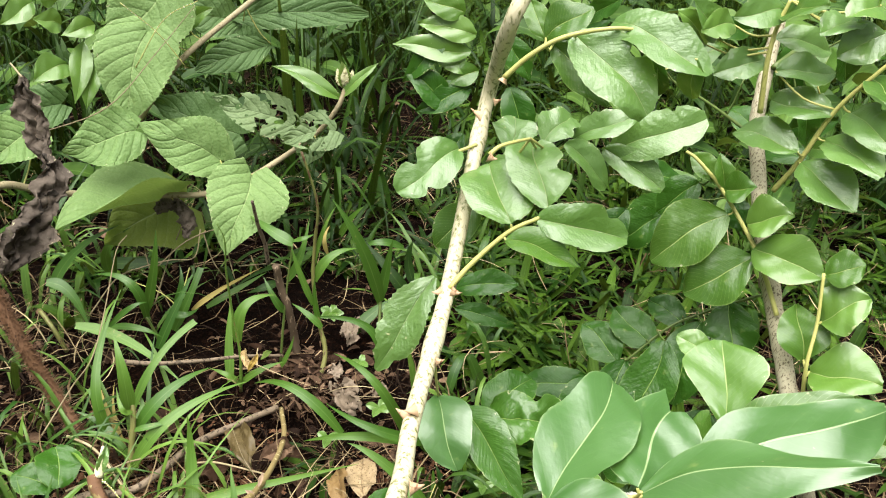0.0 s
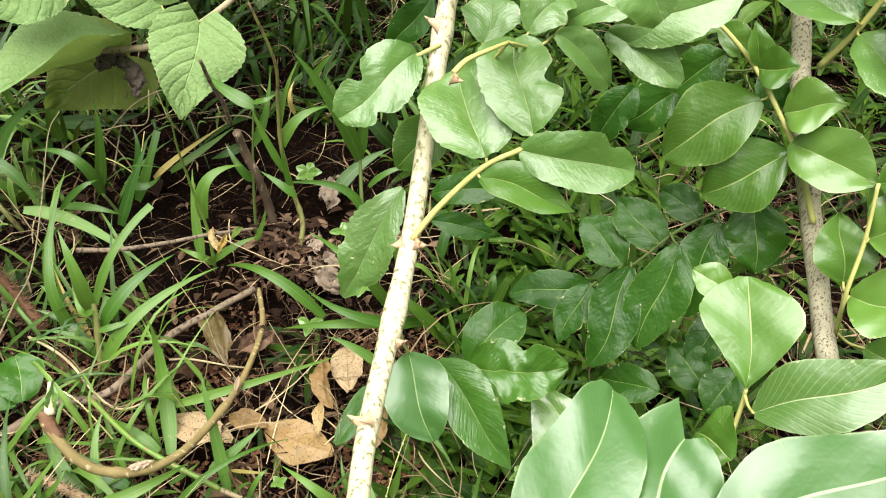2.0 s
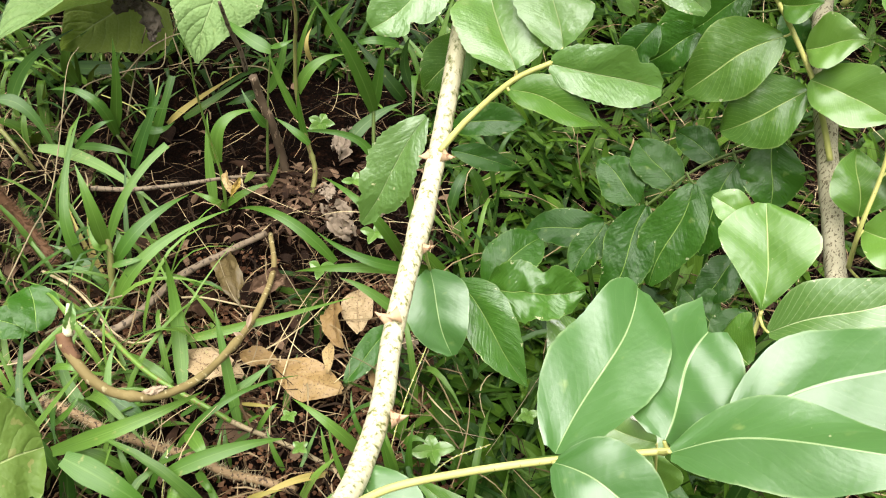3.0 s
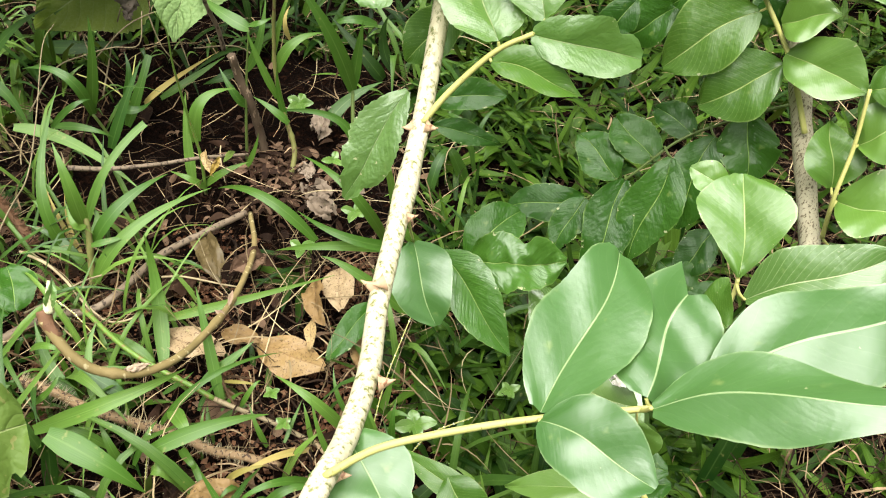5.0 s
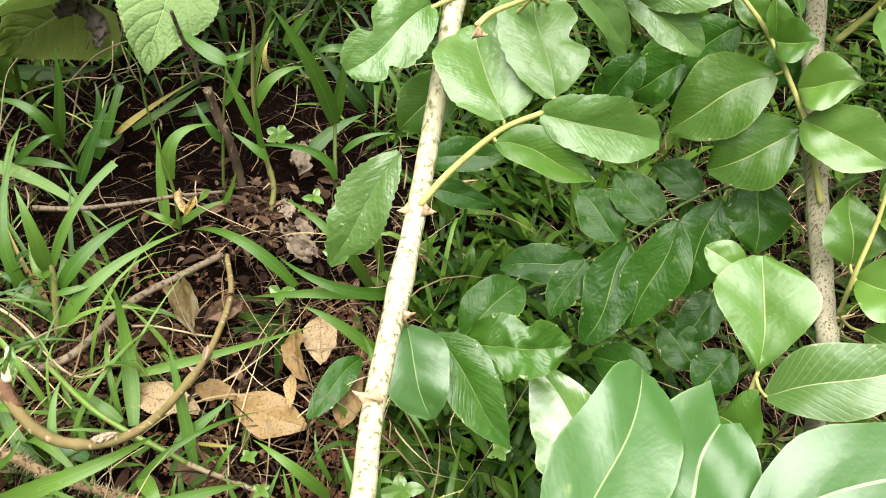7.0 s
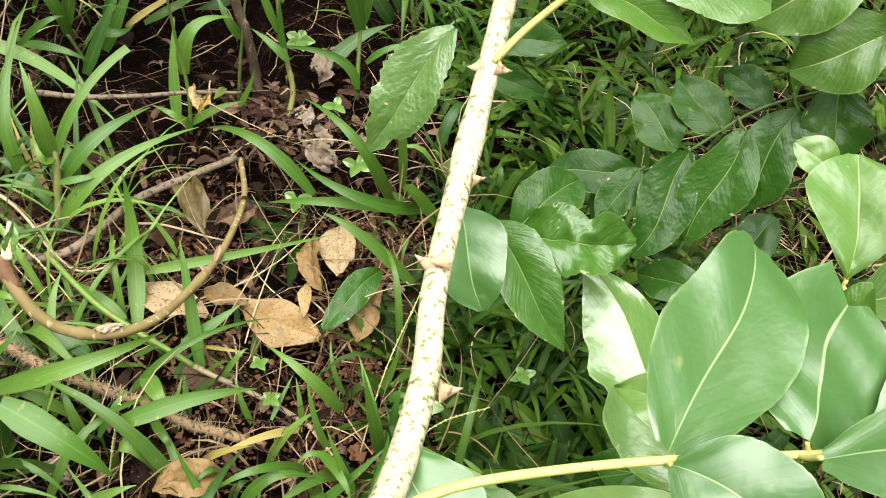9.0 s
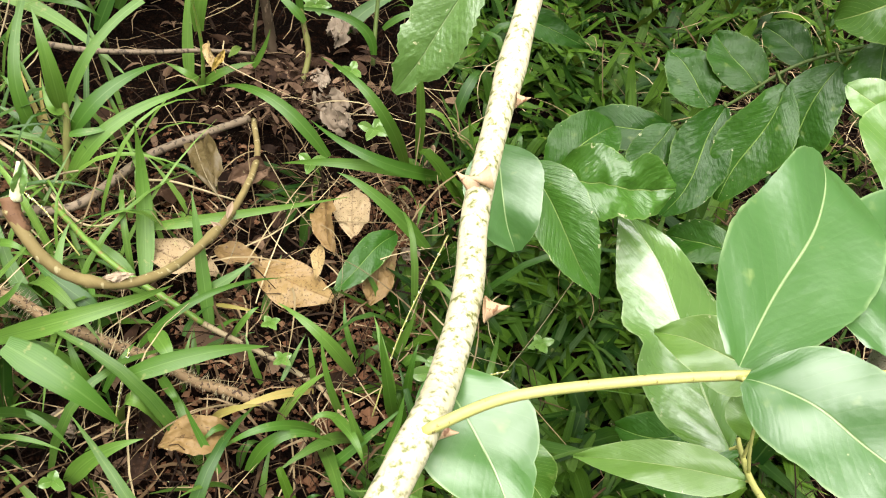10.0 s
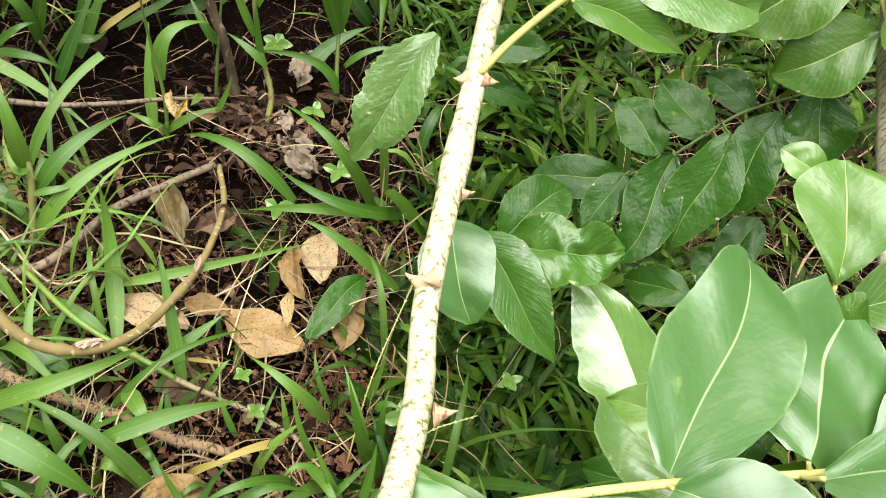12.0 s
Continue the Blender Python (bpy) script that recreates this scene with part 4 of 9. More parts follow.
leaf(rr1, (0.1852, -0.0850, 0.3501), (0.1367, -0.0875, 0.3102), (-0.45, -0.68, 0.58), 0.0453, "leaf", "oval", fold=0.2)
stem(rr1, "stalk", [(0.2057, -0.1057, 0.3289), (0.2038, -0.1049, 0.3276), (0.2018, -0.1042, 0.3273)], 0.0009, 0.0007, "petiole", sides=6, steps=4)
leaf(rr1, (0.2018, -0.1042, 0.3273), (0.1605, -0.1028, 0.2936), (-0.51, -0.63, 0.59), 0.0421, "leaf", "oval", fold=0.2)
leaf(rr1, (0.2020, -0.1028, 0.3328), (0.2383, -0.1377, 0.3326), (-0.47, -0.49, 0.74), 0.0367, "leaf_light", "oval", fold=0.35)
leaf(rr1, (0.1973, -0.0928, 0.3469), (0.2229, -0.1059, 0.3620), (-0.62, -0.54, 0.58), 0.0307, "leaf_light", "point", fold=0.5)
leaf(rr1, (0.1816, -0.0771, 0.3655), (0.2000, -0.0866, 0.3735), (-0.55, -0.58, 0.60), 0.0244, "leaf", "point", fold=0.5)
leaf(rr1, (0.1815, -0.0761, 0.3671), (0.1760, -0.0666, 0.3897), (0.13, -0.90, 0.41), 0.0153, "leaf", "point", fold=0.5)
stem(rr1, "stalk", [(0.1729, -0.0716, 0.3728), (0.1726, -0.0597, 0.3616), (0.1724, -0.0477, 0.3573)], 0.0009, 0.0007, "petiole_dark", sides=6, steps=4)
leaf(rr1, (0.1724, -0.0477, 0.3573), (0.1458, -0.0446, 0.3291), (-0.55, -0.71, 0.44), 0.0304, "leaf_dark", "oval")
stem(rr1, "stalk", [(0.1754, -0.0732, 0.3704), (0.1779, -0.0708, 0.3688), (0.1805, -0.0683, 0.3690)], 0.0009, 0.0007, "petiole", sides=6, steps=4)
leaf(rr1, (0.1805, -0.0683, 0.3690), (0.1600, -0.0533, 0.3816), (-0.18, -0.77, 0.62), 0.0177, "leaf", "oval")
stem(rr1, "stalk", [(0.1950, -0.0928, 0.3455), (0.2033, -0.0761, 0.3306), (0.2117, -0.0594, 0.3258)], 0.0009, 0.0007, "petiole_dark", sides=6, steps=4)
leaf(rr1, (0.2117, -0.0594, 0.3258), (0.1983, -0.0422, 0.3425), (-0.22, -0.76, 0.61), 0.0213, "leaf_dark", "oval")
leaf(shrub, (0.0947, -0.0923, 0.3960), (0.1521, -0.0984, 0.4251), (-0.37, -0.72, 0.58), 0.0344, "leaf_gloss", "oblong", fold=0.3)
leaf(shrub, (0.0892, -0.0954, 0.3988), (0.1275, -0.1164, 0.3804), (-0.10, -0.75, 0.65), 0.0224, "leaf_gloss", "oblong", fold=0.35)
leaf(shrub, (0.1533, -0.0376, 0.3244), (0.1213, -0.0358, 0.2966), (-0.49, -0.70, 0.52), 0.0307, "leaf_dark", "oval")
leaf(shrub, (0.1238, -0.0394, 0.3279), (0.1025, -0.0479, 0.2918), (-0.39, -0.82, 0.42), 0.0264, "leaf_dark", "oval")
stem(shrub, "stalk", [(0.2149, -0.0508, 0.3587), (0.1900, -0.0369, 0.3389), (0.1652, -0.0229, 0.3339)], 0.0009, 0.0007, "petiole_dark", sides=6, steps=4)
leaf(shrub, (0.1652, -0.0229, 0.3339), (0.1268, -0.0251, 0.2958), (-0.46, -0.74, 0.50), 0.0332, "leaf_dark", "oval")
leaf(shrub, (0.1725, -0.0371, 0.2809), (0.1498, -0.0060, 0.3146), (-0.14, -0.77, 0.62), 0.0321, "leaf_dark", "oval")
rr2 = stem(shrub, "rachis", [(0.2303, -0.1772, 0.2560), (0.2249, -0.1770, 0.2884), (0.2297, -0.1639, 0.3149), (0.2305, -0.1512, 0.3445)], 0.0014, 0.001, "petiole")
stem(rr2, "stalk", [(0.2249, -0.1770, 0.2884), (0.2259, -0.1721, 0.2865), (0.2269, -0.1673, 0.2870)], 0.0009, 0.0007, "petiole", sides=6, steps=4)
leaf(rr2, (0.2269, -0.1673, 0.2870), (0.2259, -0.1376, 0.3121), (-0.29, -0.48, 0.83), 0.0326, "leaf", "point", fold=0.4)
stem(rr2, "stalk", [(0.2255, -0.1779, 0.2807), (0.2277, -0.1757, 0.2810), (0.2298, -0.1734, 0.2828)], 0.0009, 0.0007, "petiole", sides=6, steps=4)
leaf(rr2, (0.2298, -0.1734, 0.2828), (0.2617, -0.2024, 0.2952), (-0.47, -0.28, 0.83), 0.0412, "leaf_light", "oval", fold=0.4)
stem(rr2, "stalk", [(0.2297, -0.1639, 0.3149), (0.2324, -0.1611, 0.3124), (0.2351, -0.1583, 0.3119)], 0.0009, 0.0007, "petiole", sides=6, steps=4)
leaf(rr2, (0.2351, -0.1583, 0.3119), (0.2582, -0.1636, 0.3352), (-0.53, -0.45, 0.72), 0.0362, "leaf_light", "oval", fold=0.3)
stem(rr2, "stalk", [(0.2305, -0.1528, 0.3407), (0.2329, -0.1486, 0.3386), (0.2353, -0.1445, 0.3388)], 0.0009, 0.0007, "petiole", sides=6, steps=4)
leaf(rr2, (0.2353, -0.1445, 0.3388), (0.2561, -0.1498, 0.3514), (-0.42, -0.46, 0.78), 0.0263, "leaf", "oval")
stem(rr2, "stalk", [(0.2303, -0.1591, 0.3258), (0.2337, -0.1524, 0.3210), (0.2370, -0.1456, 0.3201)], 0.0009, 0.0007, "petiole", sides=6, steps=4)
leaf(rr2, (0.2370, -0.1456, 0.3201), (0.2565, -0.1297, 0.3402), (-0.34, -0.55, 0.76), 0.0178, "leaf", "oval")
stem(rr2, "stalk", [(0.2303, -0.1772, 0.2560), (0.2401, -0.1783, 0.2474), (0.2498, -0.1795, 0.2444)], 0.0009, 0.0007, "petiole", sides=6, steps=4)
leaf(rr2, (0.2498, -0.1795, 0.2444), (0.2832, -0.2058, 0.2466), (-0.42, -0.46, 0.78), 0.0299, "leaf", "oval")
rr3 = stem(shrub, "rachis", [(0.2174, -0.0722, 0.3649), (0.2278, -0.0773, 0.3909), (0.2410, -0.0806, 0.4298), (0.2592, -0.0908, 0.4635), (0.2758, -0.0939, 0.4860)], 0.002, 0.0011, "petiole")
stem(rr3, "stalk", [(0.2293, -0.0777, 0.3952), (0.2259, -0.0805, 0.3961), (0.2225, -0.0832, 0.3994)], 0.0009, 0.0007, "petiole", sides=6, steps=4)
leaf(rr3, (0.2225, -0.0832, 0.3994), (0.1886, -0.0479, 0.3975), (-0.37, -0.31, 0.88), 0.0309, "leaf_gloss", "oval", fold=0.3)
leaf(rr3, (0.2391, -0.0813, 0.4249), (0.2096, -0.0468, 0.4230), (-0.42, -0.33, 0.84), 0.0309, "leaf_gloss", "oval", fold=0.3)
stem(rr3, "stalk", [(0.2278, -0.0773, 0.3909), (0.2265, -0.0821, 0.3907), (0.2252, -0.0870, 0.3929)], 0.0009, 0.0007, "petiole", sides=6, steps=4)
leaf(rr3, (0.2252, -0.0870, 0.3929), (0.2468, -0.1331, 0.3797), (-0.28, -0.38, 0.88), 0.0339, "leaf_gloss", "oval", fold=0.3)
stem(rr3, "stalk", [(0.2340, -0.0786, 0.4099), (0.2356, -0.0822, 0.4088), (0.2371, -0.0859, 0.4096)], 0.0009, 0.0007, "petiole", sides=6, steps=4)
leaf(rr3, (0.2371, -0.0859, 0.4096), (0.2519, -0.1417, 0.4077), (-0.37, -0.13, 0.92), 0.0343, "leaf_gloss", "oval", fold=0.3)
stem(rr3, "stalk", [(0.2431, -0.0816, 0.4344), (0.2460, -0.0830, 0.4311), (0.2489, -0.0844, 0.4297)], 0.0009, 0.0007, "petiole", sides=6, steps=4)
leaf(rr3, (0.2489, -0.0844, 0.4297), (0.2572, -0.1385, 0.4228), (-0.64, -0.15, 0.75), 0.0286, "leaf_gloss", "oval", fold=0.3)
stem(rr3, "stalk", [(0.2523, -0.0872, 0.4519), (0.2544, -0.0841, 0.4512), (0.2566, -0.0811, 0.4522)], 0.0009, 0.0007, "petiole", sides=6, steps=4)
leaf(rr3, (0.2566, -0.0811, 0.4522), (0.2556, -0.1291, 0.4463), (-0.26, -0.11, 0.96), 0.0245, "leaf", "oval", fold=0.3)
stem(rr3, "stalk", [(0.2410, -0.0806, 0.4298), (0.2220, -0.0698, 0.4331), (0.2030, -0.0590, 0.4476)], 0.0009, 0.0007, "petiole", sides=6, steps=4)
leaf(rr3, (0.2030, -0.0590, 0.4476), (0.2454, -0.0546, 0.4463), (0.08, -0.62, 0.78), 0.0249, "leaf_gloss", "oval", fold=0.3)
rr4 = stem(shrub, "rachis", [(0.2006, -0.0566, 0.4168), (0.1975, -0.0556, 0.4525), (0.2001, -0.0509, 0.4745), (0.2055, -0.0489, 0.4929)], 0.002, 0.0012, "petiole")
stem(rr4, "stalk", [(0.1975, -0.0556, 0.4525), (0.1991, -0.0508, 0.4508), (0.2006, -0.0460, 0.4515)], 0.0009, 0.0007, "petiole", sides=6, steps=4)
leaf(rr4, (0.2006, -0.0460, 0.4515), (0.1638, -0.0529, 0.4411), (0.01, -0.69, 0.72), 0.0237, "leaf_gloss", "oval", fold=0.3)
stem(rr4, "stalk", [(0.1987, -0.0526, 0.4671), (0.2011, -0.0481, 0.4648), (0.2035, -0.0435, 0.4651)], 0.0009, 0.0007, "petiole", sides=6, steps=4)
leaf(rr4, (0.2035, -0.0435, 0.4651), (0.2485, -0.0310, 0.4554), (0.27, -0.64, 0.72), 0.0242, "leaf_gloss", "oval", fold=0.3)
stem(rr4, "stalk", [(0.2034, -0.0496, 0.4862), (0.2051, -0.0450, 0.4837), (0.2068, -0.0405, 0.4836)], 0.0009, 0.0007, "petiole", sides=6, steps=4)
leaf(rr4, (0.2068, -0.0405, 0.4836), (0.1677, -0.0597, 0.4824), (0.34, -0.72, 0.61), 0.0251, "leaf_gloss", "oval", fold=0.3)
stem(rr4, "stalk", [(0.2019, -0.0500, 0.4817), (0.2038, -0.0454, 0.4796), (0.2057, -0.0409, 0.4799)], 0.0009, 0.0007, "petiole", sides=6, steps=4)
leaf(rr4, (0.2057, -0.0409, 0.4799), (0.2206, -0.0762, 0.4962), (-0.70, -0.10, 0.71), 0.0251, "leaf", "oval", fold=0.3)
stem(rr4, "stalk", [(0.1977, -0.0546, 0.4591), (0.1794, -0.0433, 0.4522), (0.1612, -0.0320, 0.4557)], 0.0009, 0.0007, "petiole", sides=6, steps=4)
leaf(rr4, (0.1612, -0.0320, 0.4557), (0.1328, -0.0499, 0.4819), (0.44, -0.87, 0.22), 0.0209, "leaf_light", "oval", fold=0.3)
stem(rr4, "stalk", [(0.1979, -0.0540, 0.4619), (0.1829, -0.0434, 0.4567), (0.1679, -0.0328, 0.4602)], 0.0009, 0.0007, "petiole", sides=6, steps=4)
leaf(rr4, (0.1679, -0.0328, 0.4602), (0.1423, -0.0507, 0.4900), (0.51, -0.81, 0.29), 0.0251, "leaf_gloss", "oval", fold=0.3)
stem(rr4, "stalk", [(0.1991, -0.0520, 0.4696), (0.1882, -0.0426, 0.4667), (0.1773, -0.0332, 0.4707)], 0.0009, 0.0007, "petiole", sides=6, steps=4)
leaf(rr4, (0.1773, -0.0332, 0.4707), (0.1484, -0.0565, 0.4712), (0.53, -0.65, 0.54), 0.0209, "leaf_light", "oval", fold=0.3)
stem(rr4, "stalk", [(0.2055, -0.0489, 0.4929), (0.2274, -0.0537, 0.4823), (0.2493, -0.0584, 0.4828)], 0.0009, 0.0007, "petiole", sides=6, steps=4)
leaf(rr4, (0.2493, -0.0584, 0.4828), (0.2173, -0.0787, 0.4789), (0.07, -0.29, 0.96), 0.0251, "leaf_gloss", "oval", fold=0.3)
stem(rr4, "stalk", [(0.2055, -0.0489, 0.4929), (0.2352, -0.0579, 0.4780), (0.2648, -0.0669, 0.4784)], 0.0009, 0.0007, "petiole", sides=6, steps=4)
leaf(rr4, (0.2648, -0.0669, 0.4784), (0.2344, -0.0732, 0.4636), (0.03, -0.80, 0.60), 0.0297, "leaf_gloss", "oval", fold=0.3)
stem(rr4, "stalk", [(0.2055, -0.0489, 0.4929), (0.2325, -0.0548, 0.4872), (0.2595, -0.0607, 0.4948)], 0.0009, 0.0007, "petiole", sides=6, steps=4)
leaf(rr4, (0.2595, -0.0607, 0.4948), (0.2306, -0.0817, 0.4910), (0.26, -0.46, 0.85), 0.0251, "leaf_light", "oval", fold=0.3)
rr5 = stem(shrub, "rachis", [(0.1488, -0.2590, 0.2524), (0.1545, -0.2461, 0.2753), (0.1555, -0.2416, 0.2878)], 0.0014, 0.001, "petiole")
leaf(rr5, (0.1552, -0.2417, 0.2889), (0.1612, -0.1917, 0.3149), (-0.26, -0.42, 0.87), 0.0470, "leaf_kite", "obov", fold=0.32, wavy=0.02)
stem(rr5, "stalk", [(0.1555, -0.2416, 0.2878), (0.1549, -0.2185, 0.2920), (0.1544, -0.1954, 0.3083)], 0.0009, 0.0007, "petiole", sides=6, steps=4)
leaf(rr5, (0.1544, -0.1954, 0.3083), (0.1356, -0.1835, 0.3116), (-0.21, -0.55, 0.81), 0.0185, "leaf_light", "oval")
stem(rr5, "stalk", [(0.1554, -0.2425, 0.2849), (0.1553, -0.2492, 0.2851), (0.1553, -0.2559, 0.2887)], 0.0009, 0.0007, "petiole", sides=6, steps=4)
leaf(rr5, (0.1553, -0.2559, 0.2887), (0.2126, -0.2597, 0.3289), (-0.53, -0.47, 0.71), 0.0344, "leaf_veined", "oval", fold=0.25, nu=24)
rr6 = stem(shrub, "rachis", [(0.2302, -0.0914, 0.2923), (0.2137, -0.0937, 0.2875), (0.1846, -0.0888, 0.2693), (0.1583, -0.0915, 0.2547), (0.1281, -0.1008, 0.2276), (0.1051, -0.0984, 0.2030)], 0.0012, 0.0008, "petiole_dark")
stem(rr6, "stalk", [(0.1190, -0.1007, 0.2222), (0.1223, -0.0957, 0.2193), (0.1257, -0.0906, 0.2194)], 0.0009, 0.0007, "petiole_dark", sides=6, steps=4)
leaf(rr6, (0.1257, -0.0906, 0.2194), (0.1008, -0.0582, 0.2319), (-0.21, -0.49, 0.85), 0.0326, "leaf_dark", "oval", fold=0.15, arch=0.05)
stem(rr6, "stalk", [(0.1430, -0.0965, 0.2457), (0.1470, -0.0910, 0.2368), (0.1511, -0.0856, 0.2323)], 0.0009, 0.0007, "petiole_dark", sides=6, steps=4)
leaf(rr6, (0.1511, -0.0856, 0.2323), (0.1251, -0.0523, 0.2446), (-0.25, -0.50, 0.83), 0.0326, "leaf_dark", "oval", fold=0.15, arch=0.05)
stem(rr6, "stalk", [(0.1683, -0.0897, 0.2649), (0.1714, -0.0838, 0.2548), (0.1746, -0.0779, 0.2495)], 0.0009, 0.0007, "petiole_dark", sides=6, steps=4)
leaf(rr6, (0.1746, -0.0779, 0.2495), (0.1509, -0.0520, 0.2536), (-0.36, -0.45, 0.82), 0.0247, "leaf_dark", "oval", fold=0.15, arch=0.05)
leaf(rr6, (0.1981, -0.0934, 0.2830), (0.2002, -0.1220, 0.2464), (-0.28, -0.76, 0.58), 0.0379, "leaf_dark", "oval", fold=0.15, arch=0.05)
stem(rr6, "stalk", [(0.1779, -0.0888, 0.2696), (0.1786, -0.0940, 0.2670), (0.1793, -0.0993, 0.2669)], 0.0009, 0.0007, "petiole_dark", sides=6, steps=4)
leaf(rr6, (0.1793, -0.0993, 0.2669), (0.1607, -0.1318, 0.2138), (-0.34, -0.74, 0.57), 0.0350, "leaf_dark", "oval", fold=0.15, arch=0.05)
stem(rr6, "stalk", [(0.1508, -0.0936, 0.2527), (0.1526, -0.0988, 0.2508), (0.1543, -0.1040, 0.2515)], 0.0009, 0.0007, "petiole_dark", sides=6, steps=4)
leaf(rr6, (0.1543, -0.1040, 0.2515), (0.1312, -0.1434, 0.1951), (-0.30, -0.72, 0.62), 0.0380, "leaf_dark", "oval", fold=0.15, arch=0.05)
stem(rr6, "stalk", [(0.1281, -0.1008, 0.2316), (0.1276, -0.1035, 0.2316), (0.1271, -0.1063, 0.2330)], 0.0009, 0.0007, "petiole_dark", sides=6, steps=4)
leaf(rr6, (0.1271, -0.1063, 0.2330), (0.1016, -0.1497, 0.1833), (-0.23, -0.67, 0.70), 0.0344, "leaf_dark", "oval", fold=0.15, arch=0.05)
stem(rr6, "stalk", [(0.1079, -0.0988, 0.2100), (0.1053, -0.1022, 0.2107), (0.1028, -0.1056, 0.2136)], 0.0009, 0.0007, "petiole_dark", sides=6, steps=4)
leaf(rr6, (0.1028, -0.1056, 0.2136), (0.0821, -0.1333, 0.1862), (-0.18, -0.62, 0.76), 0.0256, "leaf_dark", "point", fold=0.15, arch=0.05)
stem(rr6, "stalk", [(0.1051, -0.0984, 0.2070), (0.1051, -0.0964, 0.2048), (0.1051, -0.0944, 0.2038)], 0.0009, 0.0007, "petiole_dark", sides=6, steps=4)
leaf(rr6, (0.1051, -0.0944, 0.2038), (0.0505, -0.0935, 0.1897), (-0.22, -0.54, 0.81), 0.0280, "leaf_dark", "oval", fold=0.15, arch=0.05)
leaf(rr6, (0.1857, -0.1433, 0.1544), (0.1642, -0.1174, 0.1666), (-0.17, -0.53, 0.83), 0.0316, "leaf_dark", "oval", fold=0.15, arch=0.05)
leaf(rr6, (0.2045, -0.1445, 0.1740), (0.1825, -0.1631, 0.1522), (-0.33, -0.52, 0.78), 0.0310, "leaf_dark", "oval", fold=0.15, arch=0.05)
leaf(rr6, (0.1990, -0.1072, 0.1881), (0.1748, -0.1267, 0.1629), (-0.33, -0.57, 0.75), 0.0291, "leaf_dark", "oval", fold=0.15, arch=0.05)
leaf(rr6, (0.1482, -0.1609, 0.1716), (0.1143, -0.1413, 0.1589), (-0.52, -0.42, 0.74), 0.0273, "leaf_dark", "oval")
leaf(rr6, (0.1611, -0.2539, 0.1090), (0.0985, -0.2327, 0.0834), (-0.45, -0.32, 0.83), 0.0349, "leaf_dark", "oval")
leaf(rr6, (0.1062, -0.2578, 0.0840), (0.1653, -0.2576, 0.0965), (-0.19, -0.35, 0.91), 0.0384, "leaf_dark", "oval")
vine = thing("heart_leaved_plant", (-0.5450, 0.0856, -0.0000), "trailing plant with dull green heart-shaped toothed leaves", "plant")
v1 = stem(vine, "stem", [(-0.5450, 0.0856, -0.0000), (-0.5002, 0.0984, 0.2095), (-0.5002, 0.1655, 0.2120), (-0.4805, 0.2049, 0.1906), (-0.4511, 0.2465, 0.1669), (-0.3656, 0.2702, 0.1595), (-0.3056, 0.2683, 0.1673), (-0.2589, 0.2793, 0.1861), (-0.2177, 0.3004, 0.2092), (-0.1821, 0.3181, 0.2337), (-0.1580, 0.3227, 0.2659), (-0.1495, 0.3318, 0.2879)], 0.0048, 0.0028, "vine", rough=0.1, steps=6)
v2 = stem(vine, "stem", [(-0.4085, 0.3184, 0.2273), (-0.3718, 0.3537, 0.2824), (-0.3477, 0.3707, 0.3084), (-0.3104, 0.4151, 0.3382), (-0.2739, 0.4657, 0.3657), (-0.2199, 0.5414, 0.4048)], 0.004, 0.0034, "vine", rough=0.1, steps=6)
stem(v1, "stalk", [(-0.2535, 0.2815, 0.1888), (-0.2543, 0.2764, 0.1899), (-0.2551, 0.2714, 0.1937)], 0.0009, 0.0007, "petiole", sides=6, steps=4)
leaf(v1, (-0.2551, 0.2714, 0.1937), (-0.2727, 0.2010, 0.1220), (0.24, -0.67, 0.70), 0.0957, "heart", "heart", "leaf", fold=0.12, teeth=0.035, nu=40)
stem(v1, "stalk", [(-0.3568, 0.2711, 0.1597), (-0.3573, 0.2779, 0.1549), (-0.3577, 0.2847, 0.1538)], 0.0009, 0.0007, "petiole", sides=6, steps=4)
leaf(v1, (-0.3577, 0.2847, 0.1538), (-0.4507, 0.1588, 0.1576), (-0.10, 0.10, 0.99), 0.1050, "heart", "heart", "leaf", fold=0.7, arch=0.06, teeth=0.035, nu=40, bites=())
stem(v1, "stalk", [(-0.2811, 0.2723, 0.1758), (-0.2887, 0.2801, 0.1849), (-0.2963, 0.2879, 0.2023)], 0.0009, 0.0007, "petiole", sides=6, steps=4)
leaf(v1, (-0.2963, 0.2879, 0.2023), (-0.3850, 0.2752, 0.2508), (0.40, -0.75, 0.53), 0.0738, "heart", "heart", "leaf", fold=0.12, teeth=0.035, nu=40)
leaf(v1, (-0.3884, 0.2700, 0.2414), (-0.4580, 0.2302, 0.2275), (0.32, -0.76, 0.57), 0.0738, "heart", "heart", "leaf", fold=0.15, teeth=0.035, nu=40)
leaf(v1, (-0.3862, 0.3404, 0.3372), (-0.4028, 0.2768, 0.2421), (0.32, -0.81, 0.49), 0.0978, "heart", "heart", "leaf", fold=0.12, teeth=0.035, nu=40)
leaf(v1, (-0.3691, 0.3831, 0.3846), (-0.4367, 0.3390, 0.3213), (0.23, -0.90, 0.38), 0.1121, "heart", "heart", "leaf", fold=0.12, teeth=0.035, nu=40, bites=((0.3, 1, 0.2, 0.05),))
stem(v1, "stalk", [(-0.1988, 0.3103, 0.2209), (-0.2073, 0.3178, 0.2265), (-0.2158, 0.3253, 0.2391)], 0.0009, 0.0007, "petiole", sides=6, steps=4)
